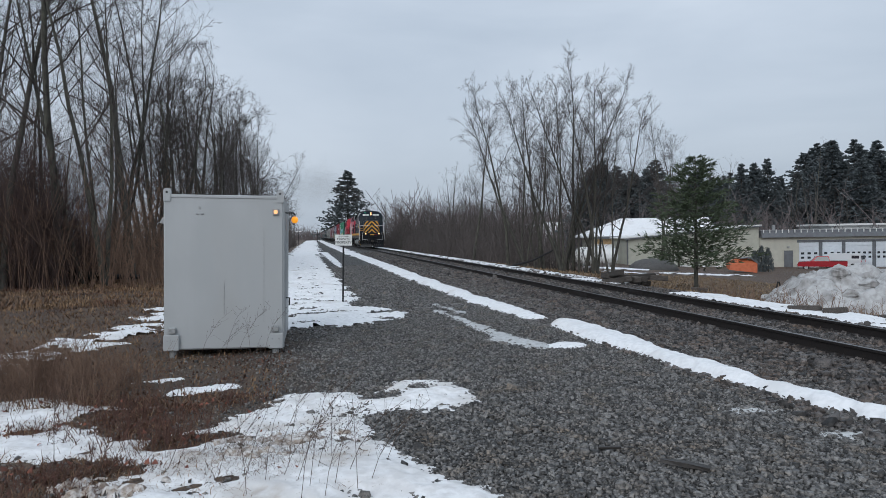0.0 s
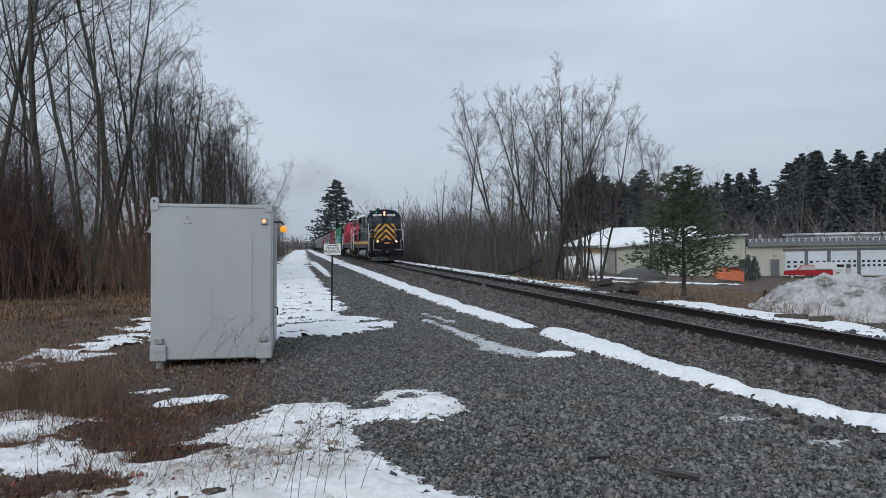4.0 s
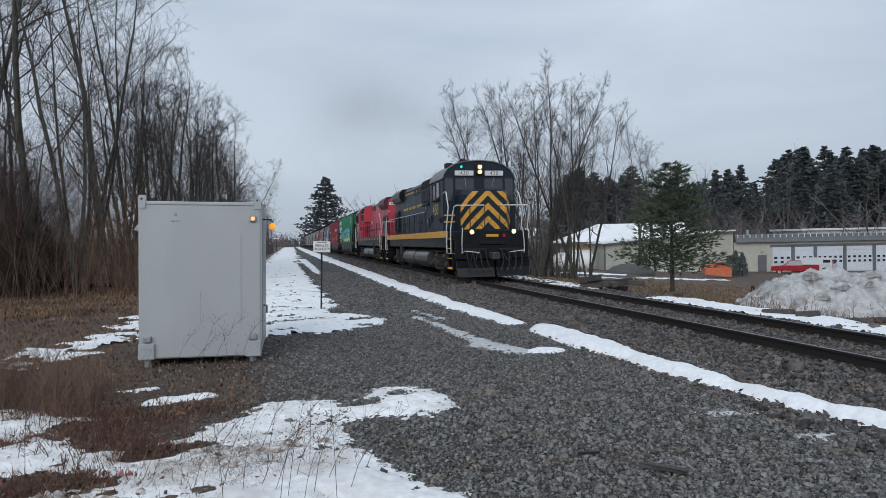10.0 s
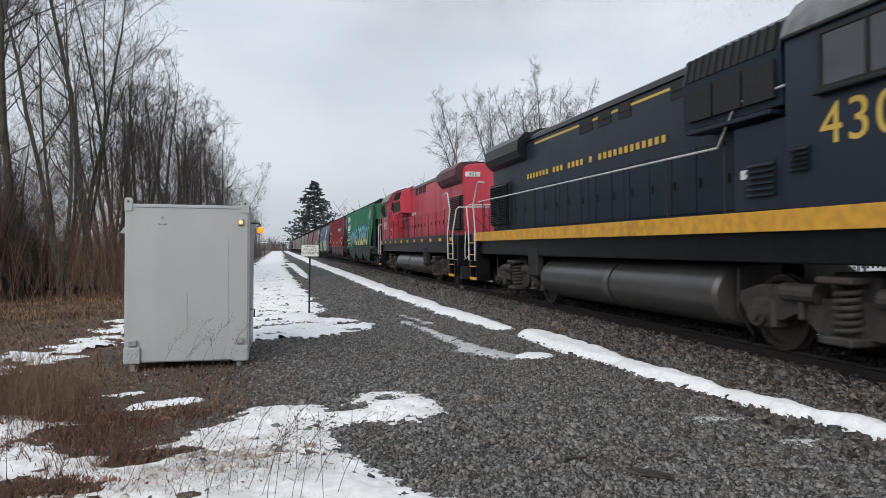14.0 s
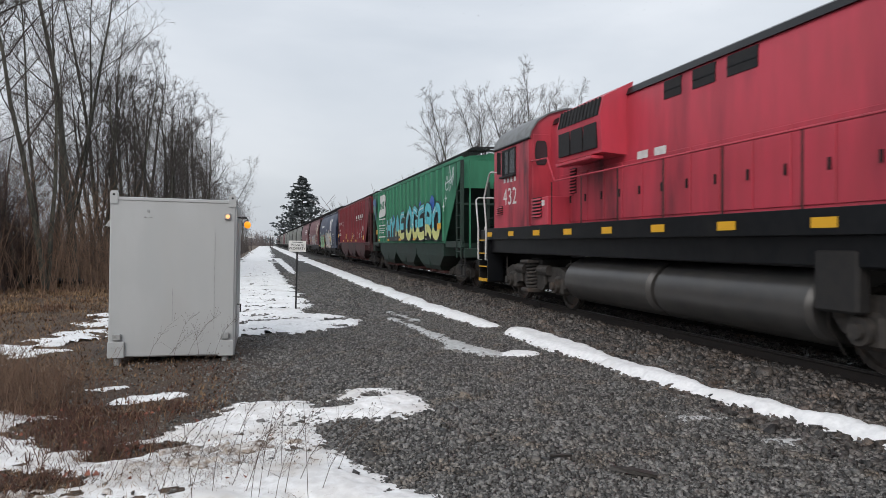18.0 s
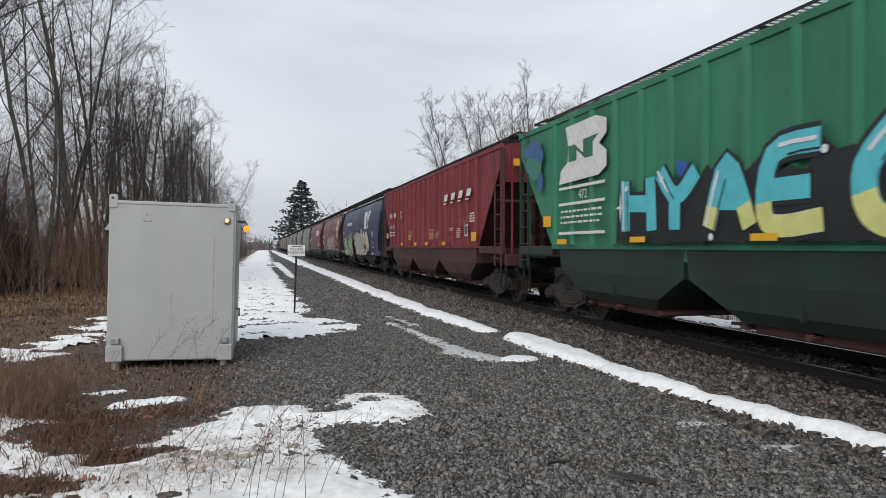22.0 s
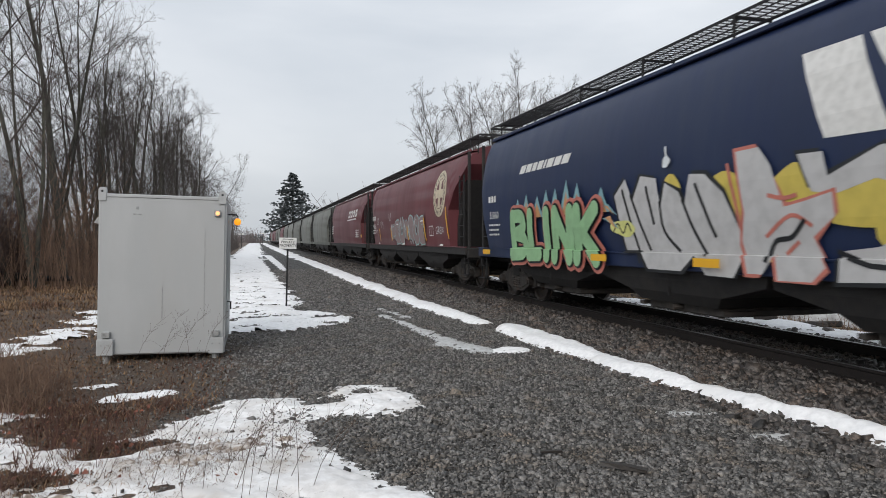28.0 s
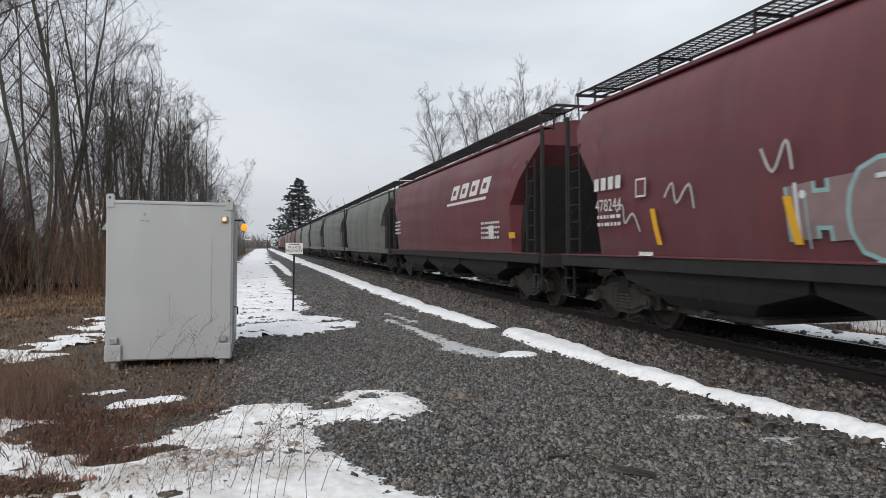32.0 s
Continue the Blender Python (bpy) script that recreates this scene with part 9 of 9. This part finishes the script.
    b.bar(3.3, 3.7, 1.6, 1.95, M_WHITE, "plate")


paint_green()
paint_red()
paint_blue()
paint_brown()


# ---- exhaust smoke: drifting soot specks that go with the locomotive ----
def make_smoke():
    m = material("soot", (0.13, 0.11, 0.095), 1.0, spec=0.0)
    t = thing("exhaust_smoke", "thin drifting grey-brown diesel exhaust smoke", "smoke")
    rng = np.random.default_rng(12)
    for x, y, z, r, k in ((0.0, 9.5, 5.6, 0.5, 9672), (-0.8, 12, 6.6, 0.8, 22568), (-2.2, 15, 7.6, 1.1, 48360), (-4.2, 18, 8.6, 1.5, 74152), (-6.2, 21, 9.0, 1.6, 90272), (-5.6, 24, 10.4, 1.7, 90272), (-8.0, 26, 10.6, 1.7, 74152), (-8.6, 28, 8.6, 1.8, 64480)):
        c = rng.normal(0, 1, (k, 3)) * np.array([r, r * 1.2, r * 0.75])
        c += 0.35 * r * np.sin(c[:, [1, 2, 0]] * 2.1 / r + 1.0)
        v = c[:, None] + rng.normal(0, 1, (k, 3, 3)) * rng.uniform(0.0026, 0.005, (k, 1, 1))
        p = part("puff", array_mesh("puff", v.reshape(-1, 3), np.arange(k * 3).reshape(-1, 3), m), None, t)
        p.location = (x, y, z)
    return t


exhaust = make_smoke()


def motions():
    for ob, u, turn in TRAIN_THINGS:
        walk(ob, [(t, pose(TRACK_X, s + u, RAIL_Z, 0, 0, turn)) for t, s in TRAIN])
    # the plume is blown left of the line at first, and later trails back over the cars
    drift = {t: 5.5 * float(smoothstep((t - 6) / 6)) for t, s in TRAIN}
    walk(exhaust, [(t, pose(TRACK_X + drift[t], s, RAIL_Z + 0.25 * drift[t])) for t, s in TRAIN])
    ts = np.array([t for t, s in TRAIN], float)
    ss = np.array([s for t, s in TRAIN], float)
    for w, place, r, sense in WHEELSETS:
        rows = []
        for k in range(321):
            t = k / 10
            run = ss[0] - float(np.interp(t, ts, ss))
            rows.append((t, pose(*place, math.degrees(run / r) % 360 * sense)))
        walk(w, rows)


motions()
